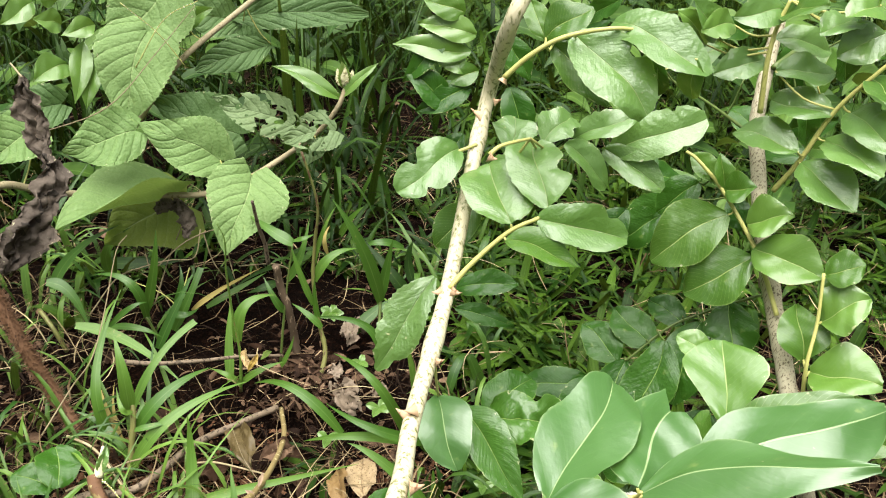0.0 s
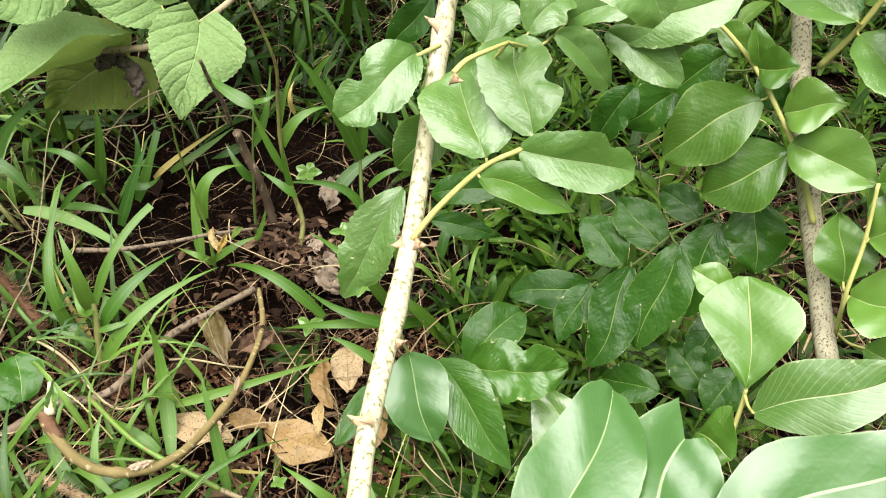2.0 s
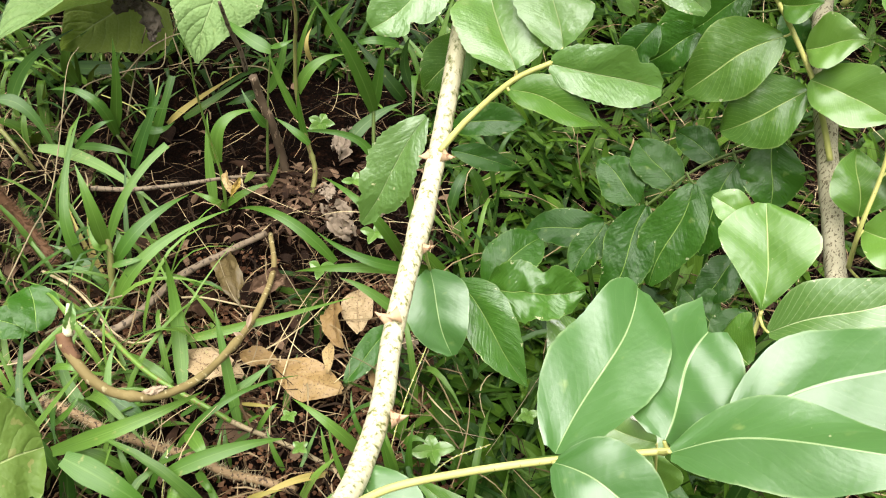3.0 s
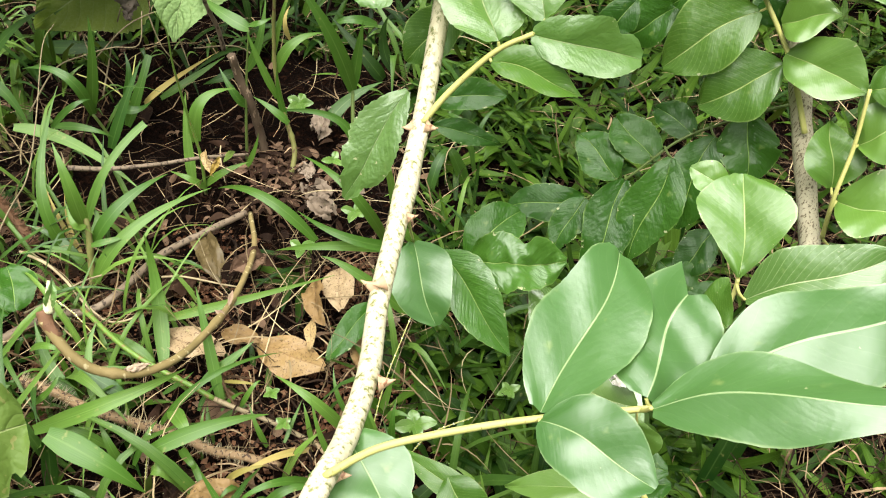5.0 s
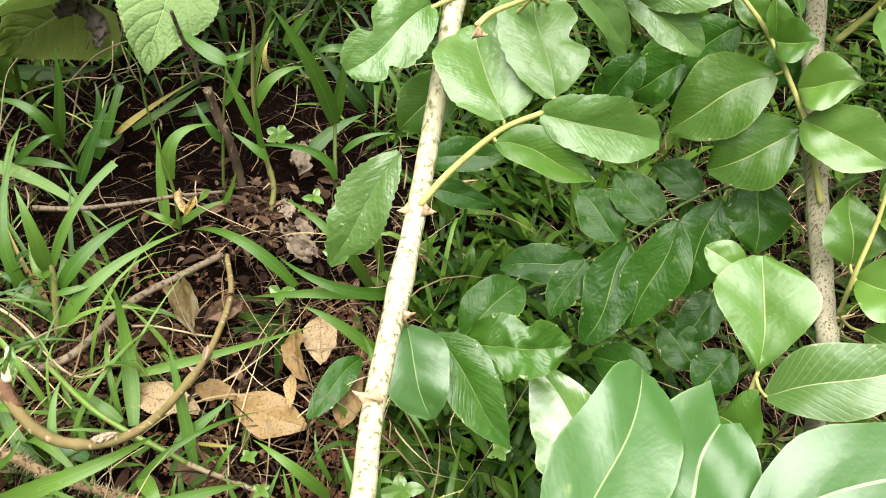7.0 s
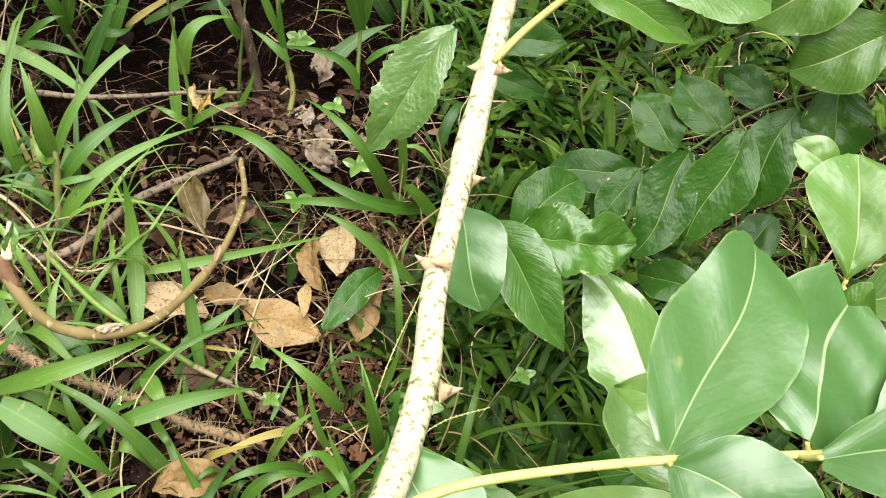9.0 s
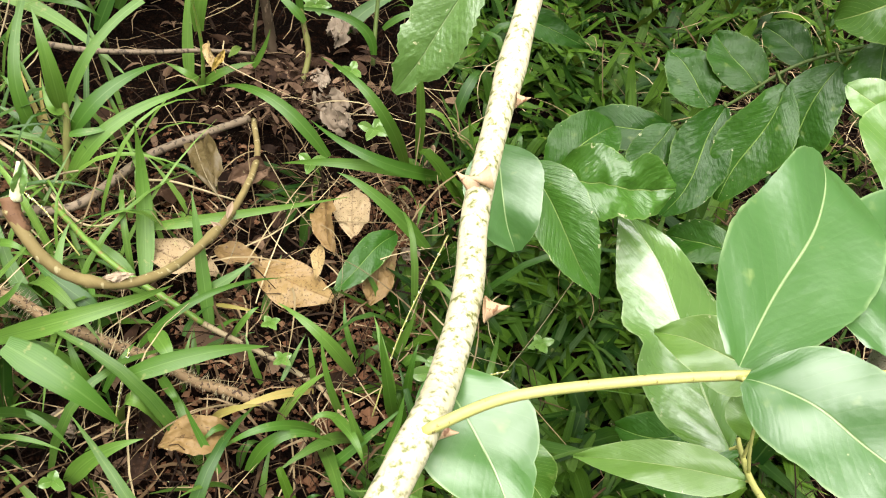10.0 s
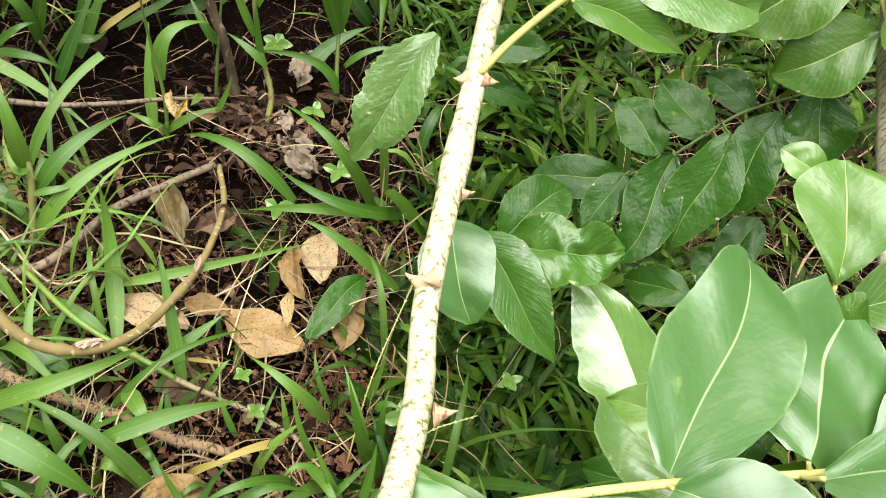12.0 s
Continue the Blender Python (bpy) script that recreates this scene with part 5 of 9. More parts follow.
leaf(v1, (-0.2158, 0.3253, 0.2391), (-0.3096, 0.3229, 0.2690), (0.20, -0.80, 0.57), 0.0599, "heart_holed", "heart", "leaf", fold=0.12, teeth=0.035, nu=40)
stem(v1, "stalk", [(-0.1684, 0.3209, 0.2499), (-0.1636, 0.3119, 0.2436), (-0.1588, 0.3028, 0.2424)], 0.0009, 0.0007, "petiole", sides=6, steps=4)
leaf(v1, (-0.1588, 0.3028, 0.2424), (-0.2215, 0.2860, 0.2324), (0.12, -0.81, 0.58), 0.0537, "heart_holed", "heart", "leaf", fold=0.2, teeth=0.035, nu=40)
stem(v1, "stalk", [(-0.1860, 0.3165, 0.2302), (-0.1837, 0.3059, 0.2295), (-0.1815, 0.2953, 0.2340)], 0.0009, 0.0007, "petiole", sides=6, steps=4)
leaf(v1, (-0.1815, 0.2953, 0.2340), (-0.1933, 0.2797, 0.2034), (0.09, -0.90, 0.42), 0.0385, "heart_holed", "heart", "leaf", fold=0.2, teeth=0.035, nu=40)
stem(v1, "stalk", [(-0.3568, 0.2711, 0.1597), (-0.3600, 0.2976, 0.1312), (-0.3632, 0.3241, 0.1189)], 0.0009, 0.0007, "petiole", sides=6, steps=4)
leaf(v1, (-0.3632, 0.3241, 0.1189), (-0.4346, 0.2425, 0.1059), (0.48, -0.53, 0.70), 0.1228, "heart_under", "heart", "leaf", fold=0.15, wavy=0.06, teeth=0.035, nu=40, bites=())
leaf(v1, (-0.1543, 0.3262, 0.2741), (-0.2351, 0.3225, 0.3115), (0.20, -0.63, 0.75), 0.0236, "leaf_light", "lance", "leaf", fold=0.3)
leaf(v1, (-0.1530, 0.3269, 0.2753), (-0.1107, 0.3359, 0.3179), (-0.12, -0.74, 0.66), 0.0152, "leaf_light", "lance", "leaf", fold=0.3)
leaf(v1, (-0.1507, 0.3305, 0.2848), (-0.1557, 0.3401, 0.3169), (0.17, -0.74, 0.65), 0.0150, "leaf_yellowing", "lance", "leaf", fold=0.8)
leaf(v1, (-0.1520, 0.3318, 0.2860), (-0.1600, 0.3360, 0.3080), (-0.40, -0.8, 0.6), 0.0100, "bud", "lance", "bud", fold=0.8, crumple=0.15)
leaf(v1, (-0.1500, 0.3318, 0.2860), (-0.1500, 0.3330, 0.3130), (0.00, -0.8, 0.6), 0.0100, "bud", "lance", "bud", fold=0.8, crumple=0.15)
leaf(v1, (-0.1482, 0.3318, 0.2860), (-0.1410, 0.3357, 0.3085), (0.36, -0.8, 0.6), 0.0100, "bud", "lance", "bud", fold=0.8, crumple=0.15)
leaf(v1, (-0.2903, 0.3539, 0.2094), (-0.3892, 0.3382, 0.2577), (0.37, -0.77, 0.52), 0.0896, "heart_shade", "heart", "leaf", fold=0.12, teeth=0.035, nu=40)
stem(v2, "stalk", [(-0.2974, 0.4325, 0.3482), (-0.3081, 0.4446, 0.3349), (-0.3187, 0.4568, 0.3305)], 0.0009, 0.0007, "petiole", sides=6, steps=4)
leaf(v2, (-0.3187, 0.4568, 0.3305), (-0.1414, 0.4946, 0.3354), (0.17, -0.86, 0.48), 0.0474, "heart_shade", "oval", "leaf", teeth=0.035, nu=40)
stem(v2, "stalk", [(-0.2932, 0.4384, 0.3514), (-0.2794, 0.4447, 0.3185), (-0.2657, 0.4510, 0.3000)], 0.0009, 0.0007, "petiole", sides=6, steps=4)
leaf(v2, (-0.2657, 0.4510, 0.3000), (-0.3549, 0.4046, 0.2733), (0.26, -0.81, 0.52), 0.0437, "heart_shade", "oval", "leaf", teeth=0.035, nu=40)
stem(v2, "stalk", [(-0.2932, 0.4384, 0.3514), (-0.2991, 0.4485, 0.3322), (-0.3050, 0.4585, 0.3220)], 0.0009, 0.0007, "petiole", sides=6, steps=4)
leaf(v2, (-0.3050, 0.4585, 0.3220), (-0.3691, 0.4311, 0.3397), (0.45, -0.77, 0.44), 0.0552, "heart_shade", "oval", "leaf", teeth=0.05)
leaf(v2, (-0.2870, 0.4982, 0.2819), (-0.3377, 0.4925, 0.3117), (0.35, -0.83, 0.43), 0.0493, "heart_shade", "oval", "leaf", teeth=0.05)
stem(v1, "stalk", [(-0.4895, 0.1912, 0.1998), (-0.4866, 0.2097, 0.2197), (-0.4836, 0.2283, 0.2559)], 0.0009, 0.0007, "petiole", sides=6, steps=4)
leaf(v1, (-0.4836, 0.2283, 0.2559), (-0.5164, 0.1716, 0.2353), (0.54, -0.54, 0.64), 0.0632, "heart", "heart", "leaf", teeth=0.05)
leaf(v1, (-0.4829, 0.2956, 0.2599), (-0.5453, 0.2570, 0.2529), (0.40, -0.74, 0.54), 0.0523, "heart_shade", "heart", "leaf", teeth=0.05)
leaf(v2, (-0.4683, 0.3490, 0.3202), (-0.4692, 0.3021, 0.2585), (0.38, -0.74, 0.56), 0.0257, "leaf_light", "lance", "leaf", fold=0.4)
leaf(v2, (-0.4602, 0.3489, 0.3070), (-0.4580, 0.3048, 0.2511), (0.37, -0.72, 0.58), 0.0272, "leaf_light", "lance", "leaf", fold=0.4)
leaf(v2, (-0.4561, 0.3600, 0.3385), (-0.4807, 0.3214, 0.3336), (0.65, -0.49, 0.58), 0.0257, "leaf_light", "lance", "leaf", fold=0.4)
leaf(v2, (-0.4898, 0.3443, 0.3406), (-0.5062, 0.3138, 0.3538), (0.88, -0.33, 0.33), 0.0302, "leaf_light", "lance", "leaf", fold=0.4)
leaf(v2, (-0.4453, 0.3593, 0.3187), (-0.4459, 0.3281, 0.3000), (0.40, -0.48, 0.78), 0.0227, "leaf_light", "lance", "leaf", fold=0.4)
leaf(v2, (-0.4861, 0.3328, 0.2964), (-0.5090, 0.2914, 0.2873), (0.61, -0.48, 0.63), 0.0378, "leaf_light", "lance", "leaf", fold=0.4)
stem(v2, "stalk", [(-0.3477, 0.3707, 0.3084), (-0.3631, 0.3793, 0.3105), (-0.3785, 0.3878, 0.3217)], 0.0009, 0.0007, "petiole", sides=6, steps=4)
leaf(v2, (-0.3785, 0.3878, 0.3217), (-0.3885, 0.3683, 0.3536), (0.74, -0.66, -0.17), 0.0302, "leaf_light", "lance", "leaf", fold=0.4)
leaf(v2, (-0.5152, 0.3380, 0.3670), (-0.5368, 0.2955, 0.3502), (0.59, -0.54, 0.60), 0.0302, "leaf_light", "lance", "leaf", fold=0.4)
leaf(v2, (-0.4939, 0.3488, 0.3657), (-0.5089, 0.3214, 0.3899), (0.90, -0.44, 0.06), 0.0302, "leaf_light", "lance", "leaf", fold=0.4)
stem(v2, "stalk", [(-0.3346, 0.3851, 0.3194), (-0.3469, 0.3916, 0.3230), (-0.3592, 0.3982, 0.3341)], 0.0009, 0.0007, "petiole", sides=6, steps=4)
leaf(v2, (-0.3592, 0.3982, 0.3341), (-0.3201, 0.3935, 0.3581), (-0.25, -0.94, 0.22), 0.0227, "leaf_light", "lance", "leaf", fold=0.4)
dead_bit = thing("dead_leaf", (-0.3746, 0.2759, 0.1409), "small shrivelled brown leaf stuck on the vine", "dead leaf")
crumpled(dead_bit, [(-0.3785, 0.2713, 0.1362), (-0.3636, 0.2824, 0.1434), (-0.3509, 0.2844, 0.1371), (-0.3420, 0.2768, 0.1179), (-0.3420, 0.2678, 0.1033)], 0.030, "dead_dark", 8)
dead_curl = thing("dead_leaf", (-0.4198, 0.1197, 0.3421), "long dark brown curled dead leaf hanging in the weeds", "dead leaf")
leaf(dead_curl, (-0.4337, 0.1385, 0.3463), (-0.4041, 0.0981, 0.2664), (0.02, -0.89, 0.46), 0.0283, "shred_dark", "lance", "blade", fold=0.8, wavy=0.15, arch=-0.06, crumple=0.45, nv=9, teeth=0.08, bites=((0.5, 1, 0.4, 0.06),))
leaf(dead_curl, (-0.4025, 0.1039, 0.2770), (-0.4271, 0.0187, 0.1964), (0.84, -0.48, 0.25), 0.0361, "shred_dark", "oblong", "blade", fold=0.9, wavy=0.15, arch=0.1, crumple=0.45, nv=9, teeth=0.08, bites=((0.3, -1, 0.4, 0.06),))
stem(dead_curl, "stalk", [(-0.5289, 0.2875, 0.3088), (-0.4857, 0.2212, 0.3236), (-0.4237, 0.1207, 0.3514)], 0.001, 0.001, "vine", sides=6)
stub = thing("cut_curved_stem", (-0.1860, 0.0713, 0.0100), "olive-brown bent stem with a pale bud at its tip", "stem")
stem(stub, "stem", [(-0.1857, 0.0699, 0.0100), (-0.1705, 0.0118, 0.0200), (-0.1708, -0.0626, 0.0400), (-0.1805, -0.1193, 0.0600), (-0.1926, -0.1613, 0.0800), (-0.2129, -0.1811, 0.0900), (-0.2357, -0.1870, 0.1000), (-0.2527, -0.1843, 0.1150), (-0.2697, -0.1701, 0.1300), (-0.2726, -0.1625, 0.1350)], 0.0025, 0.0042, "stub", rough=0.16, knots=((0.3, 0.4), (0.62, 0.25), (0.9, 0.25)))
leaf(stub, (-0.2672, -0.1624, 0.1370), (-0.2655, -0.1490, 0.1560), (0.39, -0.81, 0.45), 0.0085, "leaf_spot", "lance", "bud", fold=0.9, crumple=0.1)
stem(stub, "tip", [(-0.2620, -0.1762, 0.1225), (-0.2691, -0.1700, 0.1300), (-0.2725, -0.1630, 0.1360)], 0.0045, 0.0052, "hair_red", sides=10, steps=4, rough=0.15, label="thick purplish-brown stem tip")
stem(stub, "bud", [(-0.2690, -0.1640, 0.1360), (-0.2682, -0.1590, 0.1440), (-0.2668, -0.1520, 0.1560)], 0.0040, 0.0010, "bud", sides=8, steps=5, rough=0.2, label="pale pointed bud")
leaf(stub, (-0.2190, -0.1840, 0.0990), (-0.2040, -0.1740, 0.0920), (0.25, -0.45, 0.86), 0.0060, "dead_pale", "lance", "peeled_bark", fold=-0.4, wavy=0.2, crumple=0.3, teeth=0.2, label="pale peeled strip of bark")
leaf(stub, (-0.1718, -0.0942, 0.0500), (-0.1808, -0.0918, 0.0550), (0.29, -0.55, 0.79), 0.0043, "dead_pale", "lance", "bud", fold=0.6)
leaf(stub, (-0.1711, -0.0830, 0.0500), (-0.1698, -0.0691, 0.0550), (0.20, -0.35, 0.92), 0.0043, "dead_pale", "lance", "bud", fold=0.6)
leaf(stub, (-0.1733, -0.0999, 0.0500), (-0.1794, -0.1053, 0.0550), (0.72, -0.21, 0.66), 0.0042, "dead_pale", "lance", "bud", fold=0.6)
hairy = thing("hairy_stem", (-0.0555, -0.2601, 0.0100), "brown bristly creeping stem lying on the soil", "stem")
hairy_line = [(-0.3220, -0.1600, 0.0400), (-0.3130, -0.1610, 0.0380), (-0.2930, -0.1660, 0.0350), (-0.2680, -0.1750, 0.0300), (-0.2380, -0.1830, 0.0280), (-0.2120, -0.1880, 0.0250), (-0.1920, -0.1920, 0.0220), (-0.1670, -0.2000, 0.0160), (-0.1390, -0.2030, 0.0120), (-0.1130, -0.2080, 0.0080)]
stem(hairy, "stem", hairy_line, 0.0042, 0.0034, "hair", rough=0.2)
bristles(hairy, hairy_line[:-1], 0.0042, 520, 0.0085, "vine", 41)
hairy2 = thing("hairy_stem", (-0.3881, 0.0210, 0.0000), "red-brown bristly stem beside the grass", "stem")
stem(hairy2, "stem", [(-0.3818, 0.0106, 0.0100), (-0.4129, 0.0312, 0.0500), (-0.4354, 0.0387, 0.1000), (-0.4599, 0.0527, 0.1500), (-0.4925, 0.0626, 0.2000)], 0.007, 0.0065, "hair_red", rough=0.25)
bristles(hairy2, [(-0.3818, 0.0106, 0.0100), (-0.4129, 0.0312, 0.0500), (-0.4354, 0.0387, 0.1000), (-0.4599, 0.0527, 0.1500), (-0.4925, 0.0626, 0.2000)], 0.007, 1300, 0.01, "hair_red", 43)
twig = thing("dry_twig", (-0.3551, 0.0710, 0.0600), "thin dry brown twig caught in the grass", "twig")
stem(twig, "stem", [(-0.3551, 0.0710, 0.0600), (-0.3175, 0.0779, 0.0550), (-0.2755, 0.0936, 0.0500), (-0.2368, 0.1120, 0.0450), (-0.1981, 0.1374, 0.0300)], 0.0026, 0.0016, "twig", rough=0.25)
branchlet = thing("fallen_branch", (-0.3412, -0.0691, 0.0120), "grey-brown fallen branch lying on the leaf litter", "branch")
stem(branchlet, "stem", [(-0.3697, -0.1120, 0.0200), (-0.3352, -0.0785, 0.0200), (-0.2937, -0.0660, 0.0200), (-0.2568, -0.0026, 0.0200), (-0.2236, 0.0291, 0.0200), (-0.1889, 0.0657, 0.0150)], 0.0042, 0.0032, "twig", rough=0.2)
fallen = thing("fallen_leaf", (-0.1500, -0.0940, 0.0080), "fallen tan leaf with dark specks lying on the soil", "fallen leaf", "fallen leaves on the soil")
leaf(fallen, (-0.1500, -0.0940, 0.0140), (-0.0870, -0.1210, 0.0200), (-0.10, -0.20, 0.98), 0.0373, "fallen", "oval", "blade", fold=-0.28, wavy=0.05, arch=0.05, crumple=0.03, nv=7)
fallen = thing("fallen_leaf", (-0.2340, -0.0860, 0.0060), "fallen tan leaf half under the grass", "fallen leaf", "fallen leaves on the soil")
leaf(fallen, (-0.2340, -0.0860, 0.0120), (-0.1740, -0.1090, 0.0160), (0.00, -0.15, 0.99), 0.0286, "fallen_bleached", "oval", "blade", fold=0.2, wavy=0.08, arch=0.05, crumple=0.07, nv=7)
fallen = thing("fallen_leaf", (-0.1830, -0.0830, 0.0080), "small dull brown fallen leaf beside the tan one", "fallen leaf", "fallen leaves on the soil")
leaf(fallen, (-0.1830, -0.0830, 0.0140), (-0.1470, -0.0950, 0.0180), (0.00, -0.15, 0.99), 0.0192, "fallen_rust", "oval", "blade", fold=0.2, wavy=0.08, arch=0.05, crumple=0.07, nv=7)
fallen = thing("fallen_leaf", (-0.0880, 0.0000, 0.0060), "bleached and speckled fallen leaf", "fallen leaf", "fallen leaves on the soil")
leaf(fallen, (-0.0880, 0.0000, 0.0120), (-0.0790, -0.0600, 0.0220), (-0.09, -0.33, 0.94), 0.0294, "fallen_bleached", "round", "blade", fold=0.2, wavy=0.08, arch=0.05, crumple=0.07, nv=7)
fallen = thing("fallen_leaf", (-0.1070, -0.0220, 0.0100), "curled rust-brown fallen leaf", "fallen leaf", "fallen leaves on the soil")
leaf(fallen, (-0.1070, -0.0220, 0.0160), (-0.0940, -0.0810, 0.0260), (-0.44, -0.18, 0.88), 0.0204, "fallen_rust", "oval", "blade", fold=0.7, wavy=0.12, arch=0.10, crumple=0.12, nv=7)
fallen = thing("fallen_leaf", (-0.1040, -0.0700, 0.0140), "narrow tan fallen leaf on the litter", "fallen leaf", "fallen leaves on the soil")
leaf(fallen, (-0.1040, -0.0700, 0.0200), (-0.1020, -0.1080, 0.0240), (-0.19, -0.28, 0.94), 0.0116, "fallen", "lance", "blade", fold=0.2, wavy=0.08, arch=0.05, crumple=0.07, nv=7)
fallen = thing("fallen_leaf", (-0.0530, -0.0580, 0.0140), "rust-brown fallen leaf on the litter", "fallen leaf", "fallen leaves on the soil")
leaf(fallen, (-0.0530, -0.0580, 0.0200), (-0.0600, -0.1180, 0.0160), (0.30, -0.18, 0.91), 0.0280, "fallen_rust", "oval", "blade", fold=0.2, wavy=0.08, arch=0.05, crumple=0.07, nv=7)
fallen = thing("fallen_leaf", (-0.1360, -0.2330, 0.0100), "curled orange-brown fallen leaf on the litter", "fallen leaf", "fallen leaves on the soil")
leaf(fallen, (-0.1360, -0.2330, 0.0160), (-0.1770, -0.2510, 0.0200), (0.10, -0.20, 0.98), 0.0258, "fallen_rust", "oval", "blade", fold=0.55, wavy=0.12, arch=0.10, crumple=0.10, nv=7)
fallen = thing("fallen_leaf", (-0.2220, 0.0410, 0.0060), "dull olive-brown leaf standing in the litter", "fallen leaf", "fallen leaves on the soil")
leaf(fallen, (-0.2220, 0.0410, 0.0120), (-0.1910, -0.0350, 0.0240), (-0.45, -0.30, 0.84), 0.0260, "fallen_olive", "oval", "blade", fold=0.4, wavy=0.18, arch=0.10, crumple=0.12, nv=7)
fallen = thing("fallen_leaf", (-0.1600, 0.0120, 0.0060), "grey-brown rotting leaf on the soil", "fallen leaf", "fallen leaves on the soil")
leaf(fallen, (-0.1600, 0.0120, 0.0120), (-0.1870, -0.0200, 0.0200), (0.10, -0.29, 0.95), 0.0218, "dead_grey", "oval", "blade", fold=0.3, wavy=0.22, arch=0.07, crumple=0.14, nv=7)
fallen = thing("fallen_leaf", (-0.2200, -0.0170, 0.0040), "dull brown rotting leaf on the soil", "fallen leaf", "fallen leaves on the soil")
leaf(fallen, (-0.2200, -0.0170, 0.0100), (-0.2500, -0.0410, 0.0140), (0.10, -0.20, 0.98), 0.0251, "dead_grey", "oval", "blade", fold=0.2, wavy=0.22, arch=0.07, crumple=0.12, nv=7)
fallen = thing("fallen_leaf", (-0.1748, -0.2130, 0.0060), "grey-brown rotting leaf on the soil", "fallen leaf", "fallen leaves on the soil")
leaf(fallen, (-0.1732, -0.2162, 0.0120), (-0.1925, -0.2449, 0.0160), (0.37, -0.12, 0.92), 0.0293, "dead_grey", "oval", "blade", fold=-0.20, wavy=0.22, arch=0.07, crumple=0.09, nv=7)
fallen = thing("fallen_leaf", (-0.1350, 0.1190, 0.0060), "pale shrivelled fallen leaf", "fallen leaf", "fallen leaves on the soil")
leaf(fallen, (-0.1331, 0.1070, 0.0160), (-0.1028, 0.0638, 0.0220), (-0.36, -0.13, 0.92), 0.0313, "shred", "round", "blade", fold=-0.3, wavy=0.25, arch=0.12, teeth=0.12, crumple=0.3, nv=8)
fallen = thing("fallen_leaf", (-0.1268, 0.2546, 0.0060), "pale shrivelled fallen leaf", "fallen leaf", "fallen leaves on the soil")
leaf(fallen, (-0.1250, 0.2399, 0.0160), (-0.1319, 0.1873, 0.0220), (0.28, 0.07, 0.96), 0.0284, "shred", "oblong", "blade", fold=-0.3, wavy=0.25, arch=0.12, teeth=0.12, crumple=0.3, nv=8)
fallen = thing("fallen_leaf", (-0.1436, 0.1562, 0.0060), "pale shrivelled fallen leaf", "fallen leaf", "fallen leaves on the soil")
leaf(fallen, (-0.1415, 0.1435, 0.0160), (-0.1303, 0.1125, 0.0220), (-0.24, 0.10, 0.97), 0.0170, "shred", "oval", "blade", fold=-0.3, wavy=0.25, arch=0.12, teeth=0.12, crumple=0.3, nv=8)
fallen = thing("fallen_leaf", (-0.0898, 0.1194, 0.0060), "pale shrivelled fallen leaf", "fallen leaf", "fallen leaves on the soil")
leaf(fallen, (-0.0888, 0.1075, 0.0160), (-0.0766, 0.0889, 0.0220), (-0.51, -0.05, 0.86), 0.0164, "shred", "round", "blade", fold=-0.3, wavy=0.25, arch=0.12, teeth=0.12, crumple=0.3, nv=8)
fallen = thing("fallen_leaf", (-0.0416, -0.0562, 0.0060), "white scrap of dry leaf", "fallen leaf", "fallen leaves on the soil")
leaf(fallen, (-0.0415, -0.0647, 0.0160), (-0.0281, -0.0707, 0.0220), (-0.51, -0.38, 0.77), 0.0117, "shred", "oblong", "blade", fold=-0.3, wavy=0.25, arch=0.12, teeth=0.12, crumple=0.3, nv=8)
fallen = thing("fallen_leaf", (-0.1894, -0.2513, 0.0060), "grey-brown rotting leaf on the soil", "fallen leaf", "fallen leaves on the soil")
leaf(fallen, (-0.1876, -0.2540, 0.0120), (-0.1841, -0.2749, 0.0160), (0.15, 0.21, 0.97), 0.0194, "dead_grey", "oval", "blade", fold=-0.20, wavy=0.22, arch=0.07, crumple=0.09, nv=7)
fallen = thing("fallen_leaf", (-0.2561, -0.2328, 0.0060), "pale shrivelled fallen leaf", "fallen leaf", "fallen leaves on the soil")
leaf(fallen, (-0.2517, -0.2378, 0.0160), (-0.2291, -0.2482, 0.0220), (-0.30, -0.11, 0.95), 0.0145, "shred", "oblong", "blade", fold=-0.3, wavy=0.25, arch=0.12, teeth=0.12, crumple=0.3, nv=8)
green_fallen = thing("fallen_green_leaf", (-0.0477, -0.0494, 0.0200), "dark green leaf lying on brown fallen leaves", "fallen leaf")
leaf(green_fallen, (-0.0466, -0.0620, 0.0350), (-0.0858, -0.1157, 0.0250), (0.19, -0.32, 0.93), 0.0248, "leaf_dark", "oval", "blade", fold=0.2)
tuft_a = thing("grass_tuft", (-0.2304, -0.1103, 0.0000), "tuft of broad light green grass blades", "grass tuft", "grass tufts")
blade(tuft_a, [(-0.2247, -0.1200, 0.0100), (-0.2354, -0.0703, 0.0500), (-0.2409, -0.0495, 0.1000)], 0.0141, "grass", (0.31, -0.64, 0.71))
blade(tuft_a, [(-0.1696, -0.1532, 0.0100), (-0.1821, -0.1173, 0.0500), (-0.1928, -0.0880, 0.0800)], 0.0106, "grass", (0.24, -0.60, 0.76))
blade(tuft_a, [(-0.2905, -0.2081, 0.0500), (-0.2254, -0.1937, 0.0750), (-0.1892, -0.1551, 0.0600)], 0.0135, "grass", (0.34, -0.50, 0.79))
blade(tuft_a, [(-0.2032, -0.2231, 0.0500), (-0.1597, -0.2055, 0.0600), (-0.1198, -0.1867, 0.0500)], 0.0132, "grass", (0.23, -0.49, 0.84))
blade(tuft_a, [(-0.2344, -0.2619, 0.1400), (-0.1994, -0.2748, 0.1300), (-0.1780, -0.2785, 0.1000)], 0.0177, "grass", (0.36, -0.43, 0.83))
